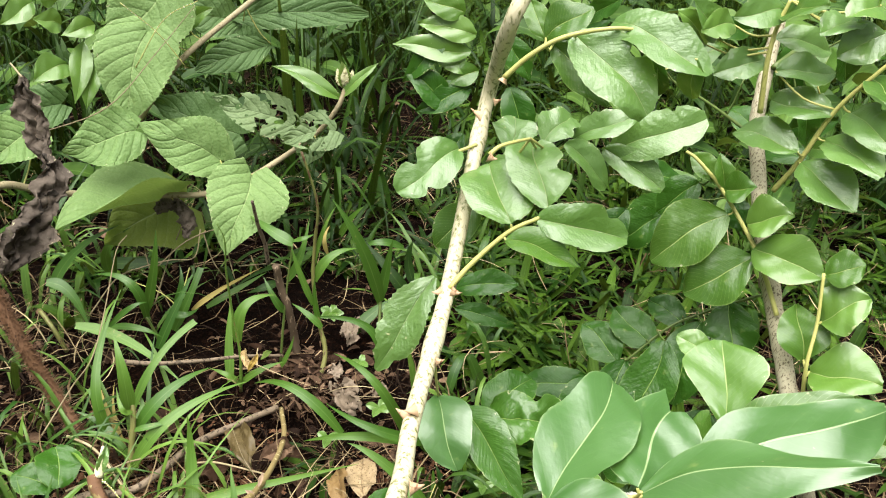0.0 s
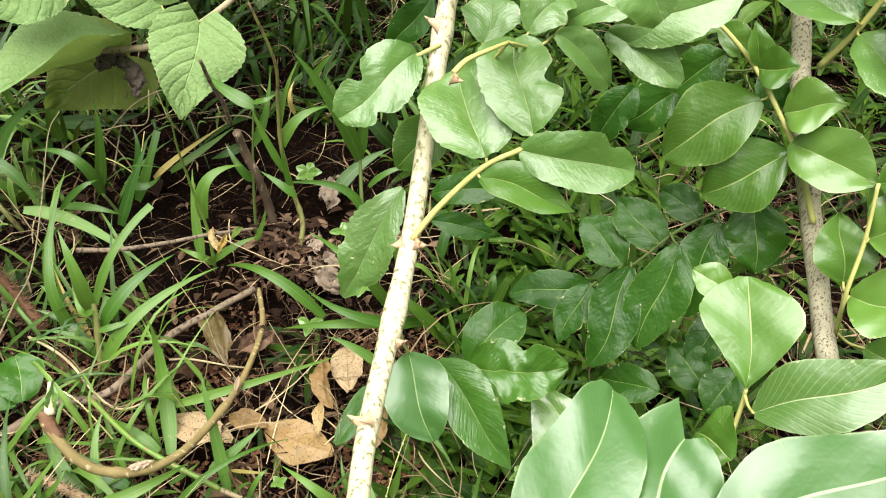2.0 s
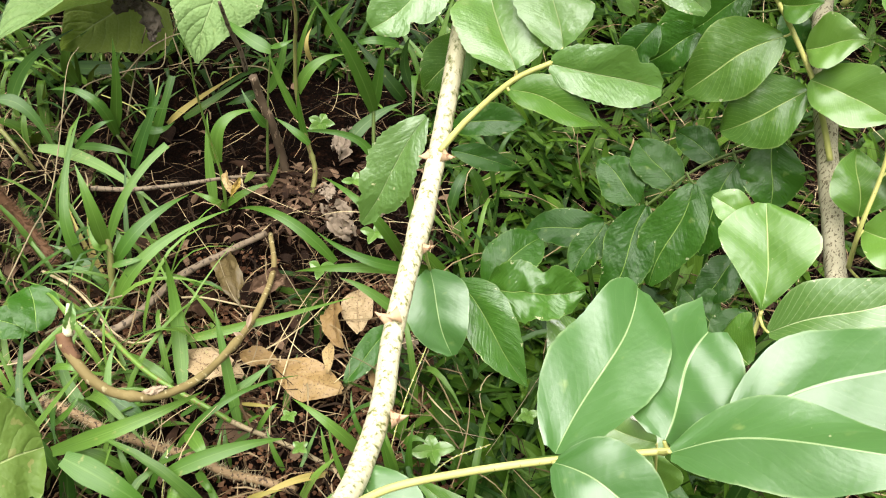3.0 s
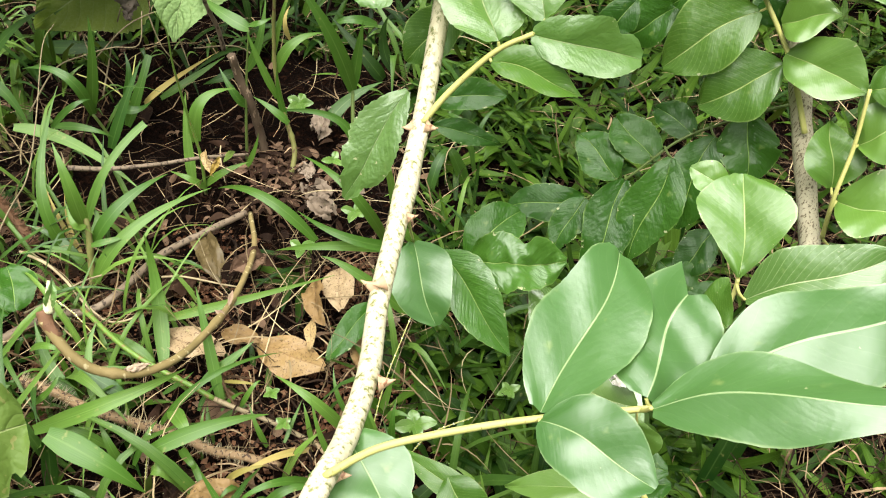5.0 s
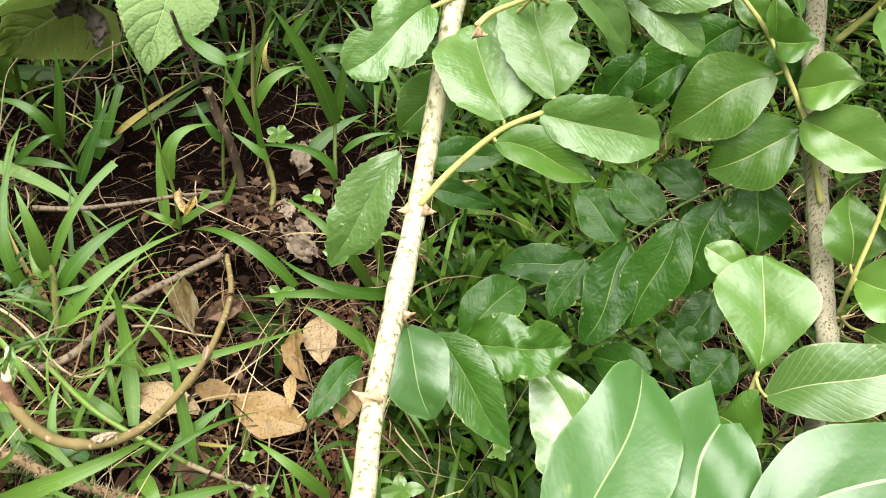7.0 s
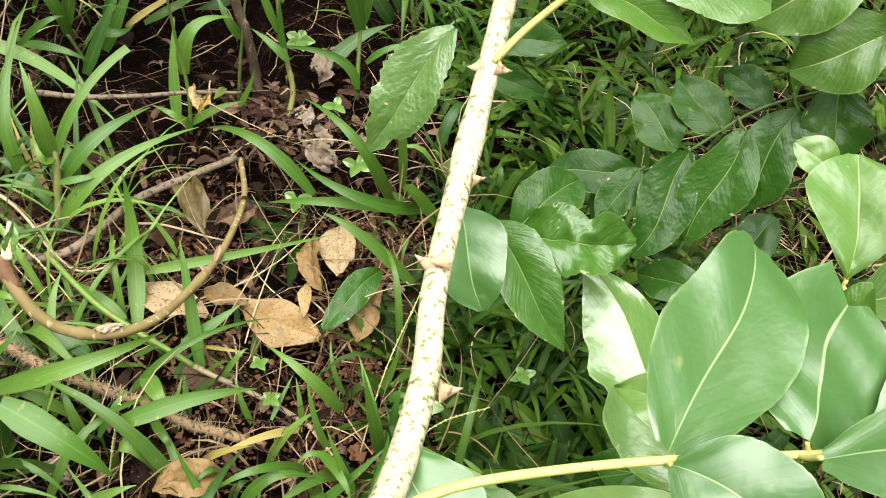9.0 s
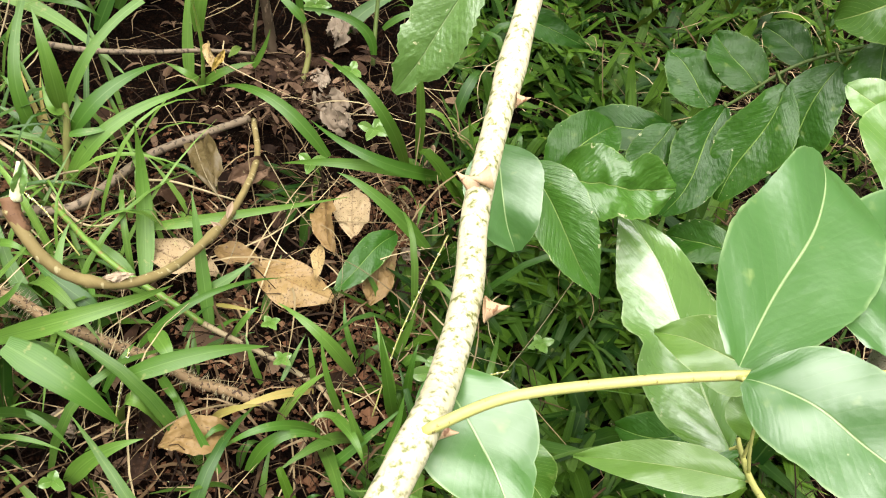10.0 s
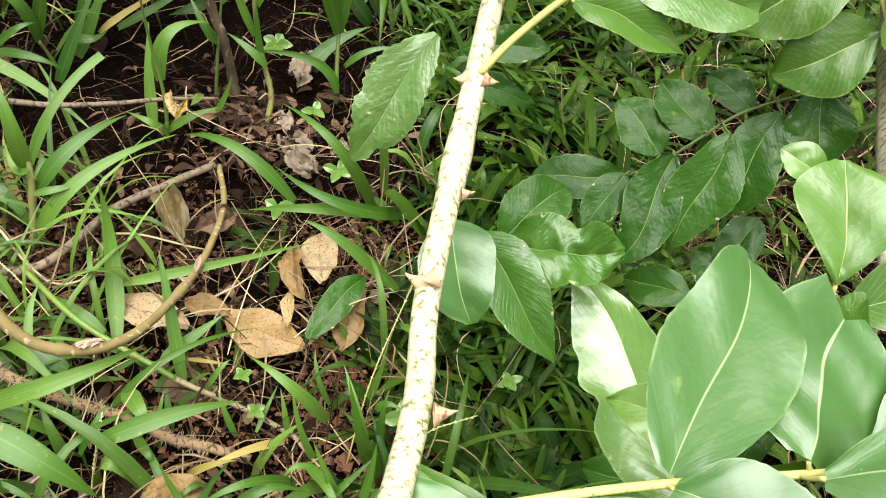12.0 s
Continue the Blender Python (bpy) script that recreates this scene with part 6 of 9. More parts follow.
blade(tuft_a, [(-0.2106, -0.1828, 0.0200), (-0.1699, -0.1536, 0.0500), (-0.1231, -0.1144, 0.0300)], 0.0061, "grass", (0.23, -0.57, 0.79))
blade(tuft_a, [(-0.2291, -0.0842, 0.0300), (-0.1669, -0.0685, 0.0400), (-0.0880, -0.0254, 0.0300)], 0.0090, "grass", (0.20, -0.65, 0.73))
tuft_b = thing("grass_tuft", (-0.3160, -0.0290, 0.0000), "tuft of broad light green grass blades on a jointed culm", "grass tuft", "grass tufts")
stem(tuft_b, "culm", [(-0.3140, -0.0320, 0.0000), (-0.3140, -0.0200, 0.0250), (-0.3130, -0.0080, 0.0500), (-0.3150, 0.0020, 0.0650)], 0.0036, 0.0025, "culm_brown", sides=8, steps=6, knots=((0.5, 0.25),))
blade(tuft_b, [(-0.3440, 0.0050, 0.0200), (-0.3580, 0.0230, 0.0800), (-0.3640, 0.1200, 0.1200)], 0.0116, "grass", (0.30, -0.44, 0.85))
blade(tuft_b, [(-0.3190, -0.0000, 0.0500), (-0.3190, 0.0010, 0.1000), (-0.3340, 0.0260, 0.1300)], 0.0147, "grass", (0.28, -0.44, 0.85))
blade(tuft_b, [(-0.4210, 0.1160, 0.0700), (-0.3580, 0.1050, 0.0600), (-0.2890, 0.0690, 0.0350)], 0.0141, "grass", (0.28, -0.47, 0.84))
blade(tuft_b, [(-0.3200, 0.0110, 0.0500), (-0.3010, 0.0420, 0.0900), (-0.2730, 0.0820, 0.1100)], 0.0095, "grass", (0.26, -0.46, 0.85), blunt=0.75)
blade(tuft_b, [(-0.3110, -0.0060, 0.0400), (-0.2840, 0.0170, 0.0700), (-0.2540, 0.0580, 0.0700)], 0.0140, "grass", (0.24, -0.44, 0.86))
blade(tuft_b, [(-0.3080, -0.0340, 0.0150), (-0.2700, -0.0050, 0.0600), (-0.2130, 0.0520, 0.0600)], 0.0134, "grass", (0.23, -0.43, 0.87))
blade(tuft_b, [(-0.3070, -0.0200, 0.0500), (-0.2880, -0.0170, 0.0550), (-0.2730, -0.0030, 0.0500)], 0.0070, "grass", (0.25, -0.42, 0.87))
blade(tuft_b, [(-0.3150, -0.0040, 0.0600), (-0.3190, -0.0140, 0.0700), (-0.3310, 0.0070, 0.0800)], 0.0070, "grass", (0.28, -0.42, 0.86))
blade(tuft_b, [(-0.3170, -0.0060, 0.0400), (-0.3120, 0.0130, 0.0500), (-0.3180, 0.0210, 0.0600)], 0.0067, "grass_shade_dim", (0.26, -0.43, 0.87))
blade(tuft_b, [(-0.3490, -0.0050, 0.0100), (-0.3570, 0.0110, 0.0500), (-0.3740, 0.0250, 0.0600)], 0.0098, "grass_shade_dim", (0.29, -0.42, 0.86))
blade(tuft_b, [(-0.3280, -0.0140, 0.0100), (-0.3480, 0.0020, 0.0300), (-0.3810, 0.0120, 0.0400)], 0.0108, "grass_shade_dim", (0.28, -0.41, 0.87))
blade(tuft_b, [(-0.3190, -0.0210, 0.0100), (-0.3360, -0.0120, 0.0300), (-0.3760, -0.0050, 0.0300)], 0.0078, "grass", (0.28, -0.40, 0.87))
blade(tuft_b, [(-0.3350, 0.0060, 0.0100), (-0.3530, 0.0230, 0.0300), (-0.3770, 0.0580, 0.0500)], 0.0055, "straw_blade", (0.28, -0.42, 0.86))
blade(tuft_b, [(-0.3300, -0.0010, 0.0100), (-0.3500, 0.0280, 0.0250), (-0.3540, 0.0490, 0.0500)], 0.0043, "straw_blade", (0.28, -0.42, 0.86))
tuft_g = thing("grass_tuft", (-0.3450, 0.1560, 0.0000), "loose tuft of arching grass blades, their green darkened for shade", "grass tuft", "grass tufts")
stem(tuft_g, "culm", [(-0.3420, 0.1530, 0.0000), (-0.3490, 0.1570, 0.0300), (-0.3580, 0.1560, 0.0600)], 0.0019, 0.0016, "petiole_dark", sides=7, steps=5)
blade(tuft_g, [(-0.3570, 0.1550, 0.0600), (-0.3710, 0.1510, 0.1100), (-0.4240, 0.1730, 0.1000)], 0.0123, "grass_shade_dim", (0.29, -0.51, 0.81))
blade(tuft_g, [(-0.3600, 0.1590, 0.0600), (-0.3420, 0.1560, 0.1200), (-0.3360, 0.1650, 0.1700)], 0.0127, "grass_shade_dim", (0.27, -0.52, 0.81))
blade(tuft_g, [(-0.3910, 0.1300, 0.0600), (-0.3620, 0.1270, 0.0900), (-0.3480, 0.1410, 0.0900)], 0.0083, "grass_shade_dim", (0.29, -0.49, 0.82))
blade(tuft_g, [(-0.3970, 0.1450, 0.0500), (-0.3580, 0.1320, 0.0600), (-0.3350, 0.1380, 0.0450)], 0.0098, "grass_shade_dim", (0.27, -0.48, 0.83))
blade(tuft_g, [(-0.4480, 0.2720, 0.0400), (-0.4450, 0.2680, 0.0800), (-0.4050, 0.2570, 0.1200)], 0.0148, "grass_shade_dim", (0.31, -0.53, 0.79))
blade(tuft_g, [(-0.4500, 0.2810, 0.0300), (-0.4420, 0.2760, 0.0600), (-0.4350, 0.2690, 0.0900)], 0.0068, "grass_shade_dim", (0.30, -0.53, 0.79))
blade(tuft_g, [(-0.4870, 0.3330, 0.0200), (-0.4210, 0.3200, 0.0300), (-0.3710, 0.3410, 0.0300)], 0.0203, "grass_shaded", (0.28, -0.54, 0.80))
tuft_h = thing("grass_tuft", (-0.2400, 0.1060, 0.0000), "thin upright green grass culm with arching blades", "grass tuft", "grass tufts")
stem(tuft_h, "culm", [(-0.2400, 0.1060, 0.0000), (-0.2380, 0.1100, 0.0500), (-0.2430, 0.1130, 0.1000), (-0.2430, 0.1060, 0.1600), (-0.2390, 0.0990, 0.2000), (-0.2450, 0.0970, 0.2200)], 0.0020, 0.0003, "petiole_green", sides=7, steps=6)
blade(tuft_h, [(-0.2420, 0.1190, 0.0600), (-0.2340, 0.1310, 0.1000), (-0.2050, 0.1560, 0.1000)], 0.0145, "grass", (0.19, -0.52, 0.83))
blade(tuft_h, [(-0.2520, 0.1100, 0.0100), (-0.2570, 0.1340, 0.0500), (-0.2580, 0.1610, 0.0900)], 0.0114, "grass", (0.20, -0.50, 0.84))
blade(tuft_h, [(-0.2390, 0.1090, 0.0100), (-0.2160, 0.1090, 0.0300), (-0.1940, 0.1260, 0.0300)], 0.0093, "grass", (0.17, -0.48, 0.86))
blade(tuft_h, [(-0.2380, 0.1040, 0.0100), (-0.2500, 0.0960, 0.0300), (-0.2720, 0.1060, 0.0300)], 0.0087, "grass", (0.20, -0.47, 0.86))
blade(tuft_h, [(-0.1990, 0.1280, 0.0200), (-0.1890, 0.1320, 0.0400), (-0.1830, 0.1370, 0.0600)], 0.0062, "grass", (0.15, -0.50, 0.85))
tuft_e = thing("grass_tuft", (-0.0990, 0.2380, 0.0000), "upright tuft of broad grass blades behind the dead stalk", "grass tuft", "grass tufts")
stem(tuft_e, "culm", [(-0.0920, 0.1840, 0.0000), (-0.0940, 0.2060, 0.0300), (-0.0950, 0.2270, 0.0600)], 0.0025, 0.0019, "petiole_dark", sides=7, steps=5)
blade(tuft_e, [(-0.0940, 0.2170, 0.0600), (-0.1150, 0.2060, 0.1400), (-0.1480, 0.2060, 0.2000)], 0.0184, "grass_shade_dim", (0.10, -0.59, 0.80))
blade(tuft_e, [(-0.0950, 0.2220, 0.0600), (-0.0880, 0.2270, 0.1000), (-0.0810, 0.2290, 0.1400)], 0.0141, "grass_shade_dim", (0.07, -0.57, 0.82))
blade(tuft_e, [(-0.0670, 0.2960, 0.0200), (-0.0900, 0.3010, 0.0500), (-0.1300, 0.3330, 0.0800)], 0.0190, "grass_shaded", (0.06, -0.58, 0.82))
blade(tuft_e, [(-0.1250, 0.2190, 0.0100), (-0.1010, 0.2410, 0.0300), (-0.0650, 0.2710, 0.0350)], 0.0169, "grass_shade_dim", (0.07, -0.55, 0.83))
blade(tuft_e, [(-0.0570, 0.3030, 0.0300), (-0.0680, 0.3160, 0.0600), (-0.0610, 0.3230, 0.0900)], 0.0141, "grass_shaded", (0.05, -0.59, 0.81))
blade(tuft_e, [(-0.0870, 0.2190, 0.0200), (-0.0620, 0.2230, 0.0400), (-0.0310, 0.2320, 0.0400)], 0.0079, "grass_shade_dim", (0.05, -0.55, 0.84))
blade(tuft_e, [(-0.0770, 0.3510, 0.0600), (-0.1070, 0.3270, 0.0800), (-0.1360, 0.3400, 0.0600)], 0.0127, "grass_shade_dim", (0.08, -0.60, 0.80))
culm = thing("grass_culm", (-0.1560, 0.1220, 0.0000), "upright jointed brown-green grass culm with broad blades", "grass stem")
stem(culm, "stem", [(-0.1560, 0.1220, 0.0000), (-0.1500, 0.1460, 0.0300), (-0.1580, 0.1600, 0.0600), (-0.1660, 0.1730, 0.1100), (-0.1630, 0.1760, 0.1600), (-0.1580, 0.1720, 0.2100), (-0.1720, 0.1700, 0.2700)], 0.0030, 0.0012, "culm_brown", rough=0.06, knots=((0.25, 0.3), (0.45, 0.3), (0.7, 0.3)))
blade(culm, [(-0.1650, 0.1750, 0.1100), (-0.1460, 0.1810, 0.1400), (-0.1190, 0.2020, 0.1400)], 0.0126, "grass", (0.12, -0.57, 0.81))
blade(culm, [(-0.1550, 0.1550, 0.0600), (-0.1710, 0.1580, 0.0750), (-0.1920, 0.1710, 0.0800)], 0.0093, "grass", (0.14, -0.53, 0.84))
blade(culm, [(-0.1670, 0.1710, 0.0800), (-0.1820, 0.1760, 0.1200), (-0.1920, 0.1840, 0.1500)], 0.0086, "grass", (0.15, -0.56, 0.82))
blade(culm, [(-0.1580, 0.1600, 0.0600), (-0.1630, 0.1630, 0.0900), (-0.1630, 0.1680, 0.1200)], 0.0074, "grass", (0.13, -0.54, 0.83))
blade(culm, [(-0.1490, 0.2670, 0.1200), (-0.1340, 0.2550, 0.1500), (-0.1180, 0.2510, 0.1700)], 0.0109, "grass", (0.11, -0.61, 0.79))
blade(culm, [(-0.1680, 0.1770, 0.1200), (-0.1550, 0.1800, 0.1700), (-0.1400, 0.1910, 0.2000)], 0.0059, "grass", (0.13, -0.59, 0.80))
blade(culm, [(-0.1540, 0.2030, 0.1300), (-0.1570, 0.2020, 0.1500), (-0.1530, 0.2170, 0.1600)], 0.0055, "straw_blade", (0.13, -0.59, 0.80))
tuft_i = thing("grass_tuft", (-0.2070, 0.1500, 0.0000), "thin green grass culm with short side blades", "grass tuft", "grass tufts")
stem(tuft_i, "culm", [(-0.2060, 0.1570, 0.0000), (-0.2020, 0.1650, 0.0500), (-0.1970, 0.1750, 0.1000), (-0.1900, 0.1850, 0.1500)], 0.0018, 0.0009, "petiole_dark", sides=7, steps=6)
blade(tuft_i, [(-0.1900, 0.1870, 0.1500), (-0.2160, 0.1960, 0.1600), (-0.2510, 0.2320, 0.1600)], 0.0153, "grass_shade_dim", (0.18, -0.58, 0.79))
blade(tuft_i, [(-0.1990, 0.1890, 0.1000), (-0.1840, 0.1960, 0.1300), (-0.1760, 0.2170, 0.1700)], 0.0105, "grass_shade_dim", (0.15, -0.57, 0.81))
blade(tuft_i, [(-0.2010, 0.1690, 0.0700), (-0.2100, 0.1640, 0.0900), (-0.2240, 0.1780, 0.1100)], 0.0106, "grass_shade_dim", (0.17, -0.53, 0.83))
blade(tuft_i, [(-0.2190, 0.2130, 0.0800), (-0.2320, 0.2000, 0.0800), (-0.2520, 0.2020, 0.0700)], 0.0123, "grass_shaded", (0.18, -0.54, 0.82))
blade(tuft_i, [(-0.1920, 0.1940, 0.1500), (-0.1780, 0.1820, 0.1600), (-0.1660, 0.1950, 0.1600)], 0.0072, "grass_shade_dim", (0.15, -0.58, 0.80))
blade(tuft_g, [(-0.4870, 0.2000, 0.0600), (-0.4630, 0.2200, 0.1000), (-0.4040, 0.2260, 0.1400)], 0.0145, "grass_shade_dim", (0.33, -0.52, 0.79))
blade(tuft_g, [(-0.3470, 0.1490, 0.0200), (-0.3300, 0.1690, 0.0600), (-0.3110, 0.1990, 0.1000)], 0.0128, "grass_shade_dim", (0.25, -0.51, 0.82))
blade(tuft_g, [(-0.4650, 0.1530, 0.1000), (-0.4380, 0.1490, 0.0900), (-0.4160, 0.1350, 0.0500)], 0.0150, "grass_shade_dim", (0.33, -0.49, 0.81))
stem(tuft_g, "culm", [(-0.4910, 0.1700, 0.0500), (-0.4680, 0.1500, 0.0400), (-0.4550, 0.1460, 0.0100)], 0.0027, 0.0027, "culm_brown", sides=7, steps=5)
tuft_j = thing("grass_tuft", (-0.3470, 0.2170, 0.0000), "knotted yellowing grass blades over dark litter", "grass tuft", "grass tufts")
blade(tuft_j, [(-0.3270, 0.2160, 0.0300), (-0.2960, 0.2350, 0.0500), (-0.2570, 0.2960, 0.0500)], 0.0076, "straw_blade", (0.21, -0.53, 0.82))
blade(tuft_j, [(-0.3170, 0.2400, 0.0200), (-0.2790, 0.2570, 0.0400), (-0.2530, 0.3000, 0.0400)], 0.0099, "grass_shade_dim", (0.20, -0.54, 0.82))
blade(tuft_j, [(-0.3500, 0.2170, 0.0300), (-0.3400, 0.2250, 0.0600), (-0.3450, 0.2410, 0.0800)], 0.0090, "grass_shade_dim", (0.25, -0.53, 0.81))
blade(tuft_j, [(-0.3460, 0.2000, 0.0100), (-0.3280, 0.2140, 0.0500), (-0.3170, 0.2370, 0.0800)], 0.0131, "grass_shade_dim", (0.24, -0.52, 0.82), blunt=0.6)
blade(tuft_j, [(-0.3500, 0.1980, 0.0400), (-0.3260, 0.1840, 0.0450), (-0.3150, 0.2080, 0.0400)], 0.0115, "grass_shade_dim", (0.24, -0.51, 0.83))
stem(tuft_j, "seed_stalk", [(-0.3400, 0.2070, 0.0400), (-0.3350, 0.2200, 0.0600), (-0.3310, 0.2360, 0.0800)], 0.0008, 0.0007, "petiole", sides=5, steps=4)
stem(tuft_j, "seed_stalk", [(-0.3380, 0.2050, 0.0400), (-0.3580, 0.2060, 0.0600), (-0.3890, 0.2100, 0.0700)], 0.0008, 0.0007, "petiole", sides=5, steps=4)
brownstalk = thing("dead_stalk", (-0.1880, 0.1690, 0.0000), "upright broken dead brown stalk in the grass", "stalk")
stem(brownstalk, "stem", [(-0.1880, 0.1690, 0.0000), (-0.1920, 0.1760, 0.0300), (-0.1960, 0.1730, 0.0700), (-0.2040, 0.1740, 0.1000), (-0.2070, 0.1700, 0.1300)], 0.0049, 0.0043, "twig_dark", rough=0.3, knots=((0.35, 0.3), (0.7, 0.35)))
stem(brownstalk, "side_twig", [(-0.2300, 0.2240, 0.1000), (-0.2300, 0.2170, 0.1300), (-0.2330, 0.2050, 0.1600), (-0.2330, 0.1880, 0.2000)], 0.0027, 0.0018, "twig", rough=0.3, sides=8)
stalk = thing("dry_stalk", (-0.4300, 0.1670, 0.0500), "thin pale dry grass stalk curling over the litter", "stalk", "dry stalks")
stem(stalk, "stem", [(-0.4300, 0.1670, 0.0500), (-0.4150, 0.2160, 0.0700), (-0.3790, 0.2150, 0.0900), (-0.3460, 0.2180, 0.1000), (-0.3140, 0.2110, 0.1100), (-0.3080, 0.2260, 0.1400)], 0.0009, 0.0006, "dry_stalk", sides=6, steps=6)
stalk = thing("dry_stalk", (-0.3710, 0.2270, 0.0800), "thin pale dry grass stalk curling over the litter", "stalk", "dry stalks")
stem(stalk, "stem", [(-0.3710, 0.2270, 0.0800), (-0.3380, 0.2400, 0.1100), (-0.3060, 0.2380, 0.1300), (-0.2820, 0.2310, 0.1400)], 0.0008, 0.0006, "dry_stalk", sides=6, steps=6)
stalk = thing("dry_stalk", (-0.3260, 0.2850, 0.1000), "thin pale dry grass stalk curling over the litter", "stalk", "dry stalks")
stem(stalk, "stem", [(-0.3260, 0.2850, 0.1000), (-0.3080, 0.2560, 0.0800), (-0.2930, 0.2580, 0.0500)], 0.0009, 0.0006, "dry_stalk", sides=6, steps=6)
stalk = thing("dry_stalk", (-0.2940, 0.2700, 0.1000), "thin pale dry grass stalk curling over the litter", "stalk", "dry stalks")
stem(stalk, "stem", [(-0.2940, 0.2700, 0.1000), (-0.2940, 0.2780, 0.0700), (-0.2850, 0.2640, 0.0500)], 0.0009, 0.0006, "dry_stalk", sides=6, steps=6)
stalk = thing("dry_stalk", (-0.3830, 0.2400, 0.0200), "thin pale dry grass stalk curling over the litter", "stalk", "dry stalks")
stem(stalk, "stem", [(-0.3830, 0.2400, 0.0200), (-0.3750, 0.2810, 0.0600), (-0.3460, 0.2670, 0.1200)], 0.0010, 0.0007, "dry_stalk", sides=6, steps=6)
stalk = thing("dry_stalk", (-0.3030, 0.3440, 0.0200), "thin pale dry grass stalk curling over the litter", "stalk", "dry stalks")
stem(stalk, "stem", [(-0.3030, 0.3440, 0.0200), (-0.2410, 0.3210, 0.0400), (-0.1970, 0.2650, 0.0500)], 0.0010, 0.0007, "dry_stalk", sides=6, steps=6)
stalk = thing("dry_stalk", (-0.3950, 0.2620, 0.1000), "thin pale dry grass stalk curling over the litter", "stalk", "dry stalks")
stem(stalk, "stem", [(-0.3950, 0.2620, 0.1000), (-0.3860, 0.2450, 0.0800), (-0.3790, 0.2380, 0.0600)], 0.0009, 0.0006, "dry_stalk", sides=6, steps=6)
yleaf = thing("broadleaf_weed", (-0.4204, -0.2327, 0.0000), "large yellowing green leaf with ragged toothed edge", "weed")
stem(yleaf, "stalk", [(-0.4066, -0.2591, 0.0000), (-0.3681, -0.2679, 0.0600), (-0.3280, -0.2748, 0.1200)], 0.0024, 0.0016, "petiole", sides=7, steps=5)
leaf(yleaf, (-0.3245, -0.2773, 0.1250), (-0.2609, -0.2434, 0.1200), (0.28, -0.39, 0.88), 0.0923, "leaf_yellowing", "oblong", "leaf", fold=0.1, teeth=0.05, wavy=0.08, bites=((0.8, 1, 0.3, 0.05), (0.7, -1, 0.2, 0.05)))
lowleaf = thing("broadleaf_weed", (-0.3703, -0.0745, 0.0000), "dark green round-leaved weed beside the grass", "weed")
stem(lowleaf, "stalk", [(-0.3677, -0.0774, 0.0000), (-0.3593, -0.0830, 0.0200), (-0.3519, -0.0907, 0.0400)], 0.0014, 0.001, "petiole_dark", sides=6, steps=4)
leaf(lowleaf, (-0.3506, -0.0921, 0.0420), (-0.3684, -0.0536, 0.0550), (0.28, -0.19, 0.94), 0.0406, "leaf_dark", "round", "leaf", fold=0.12)
leaf(lowleaf, (-0.3558, -0.0931, 0.0400), (-0.3932, -0.0861, 0.0500), (0.18, -0.37, 0.91), 0.0308, "leaf_dark", "round", "leaf", fold=0.12)
tuft_c = thing("grass_tuft", (-0.0453, 0.0447, 0.0000), "tuft of broad dark green grass blades", "grass tuft", "grass tufts")
blade(tuft_c, [(-0.1131, 0.0261, 0.0200), (-0.1624, 0.0432, 0.0600), (-0.2141, 0.0731, 0.0400)], 0.0124, "grass", (0.18, -0.75, 0.64))
blade(tuft_c, [(-0.0153, 0.0323, 0.0100), (-0.0729, 0.0012, 0.0500), (-0.1297, 0.0360, 0.0500)], 0.0125, "grass", (0.05, -0.72, 0.69))
blade(tuft_c, [(-0.0251, 0.0306, 0.0100), (-0.0910, 0.0019, 0.0400), (-0.1496, 0.0113, 0.0200)], 0.0119, "grass", (0.08, -0.72, 0.69))
blade(tuft_c, [(-0.0193, -0.0533, 0.0100), (-0.0635, -0.0420, 0.0500), (-0.0982, -0.0300, 0.0600)], 0.0120, "grass", (0.04, -0.69, 0.72))
blade(tuft_c, [(-0.0453, 0.0447, 0.0000), (-0.0781, 0.0352, 0.0800), (-0.1287, 0.0814, 0.0800)], 0.0119, "grass", (0.06, -0.77, 0.64))
blade(tuft_c, [(-0.0365, 0.0610, 0.0000), (-0.0430, 0.0567, 0.0800), (-0.0565, 0.0685, 0.1200)], 0.0089, "grass", (0.01, -0.78, 0.62))
blade(tuft_c, [(-0.0915, 0.1755, 0.0200), (-0.1154, 0.1833, 0.0500), (-0.1805, 0.1873, 0.0500)], 0.0105, "grass", (0.10, -0.82, 0.56))
tuft_d = thing("grass_tuft", (-0.0660, -0.1789, 0.0000), "low tuft of bright green grass blades", "grass tuft", "grass tufts")
blade(tuft_d, [(-0.0635, -0.1754, 0.0100), (-0.0887, -0.1726, 0.0500), (-0.1209, -0.1512, 0.0500)], 0.0104, "grass", (0.09, -0.56, 0.83))
blade(tuft_d, [(-0.1205, -0.2555, 0.0100), (-0.1002, -0.2433, 0.0400), (-0.0702, -0.2335, 0.0200)], 0.0093, "grass", (0.12, -0.45, 0.89))
blade(tuft_d, [(-0.0317, -0.2018, 0.0000), (-0.0404, -0.2017, 0.0500), (-0.0503, -0.1866, 0.0900)], 0.0095, "grass", (0.00, -0.52, 0.85))
blade(tuft_d, [(-0.0663, -0.2058, 0.0000), (-0.0789, -0.2003, 0.0400), (-0.0872, -0.1818, 0.0700)], 0.0058, "grass", (0.08, -0.51, 0.85))
blade(tuft_d, [(-0.0429, -0.2406, 0.0000), (-0.0560, -0.2345, 0.0400), (-0.0689, -0.2214, 0.0700)], 0.0075, "grass", (0.03, -0.47, 0.88))
blade(tuft_d, [(-0.0247, -0.1921, 0.0000), (-0.0260, -0.1894, 0.0400), (-0.0232, -0.1754, 0.0600)], 0.0071, "grass", (-0.02, -0.53, 0.85))
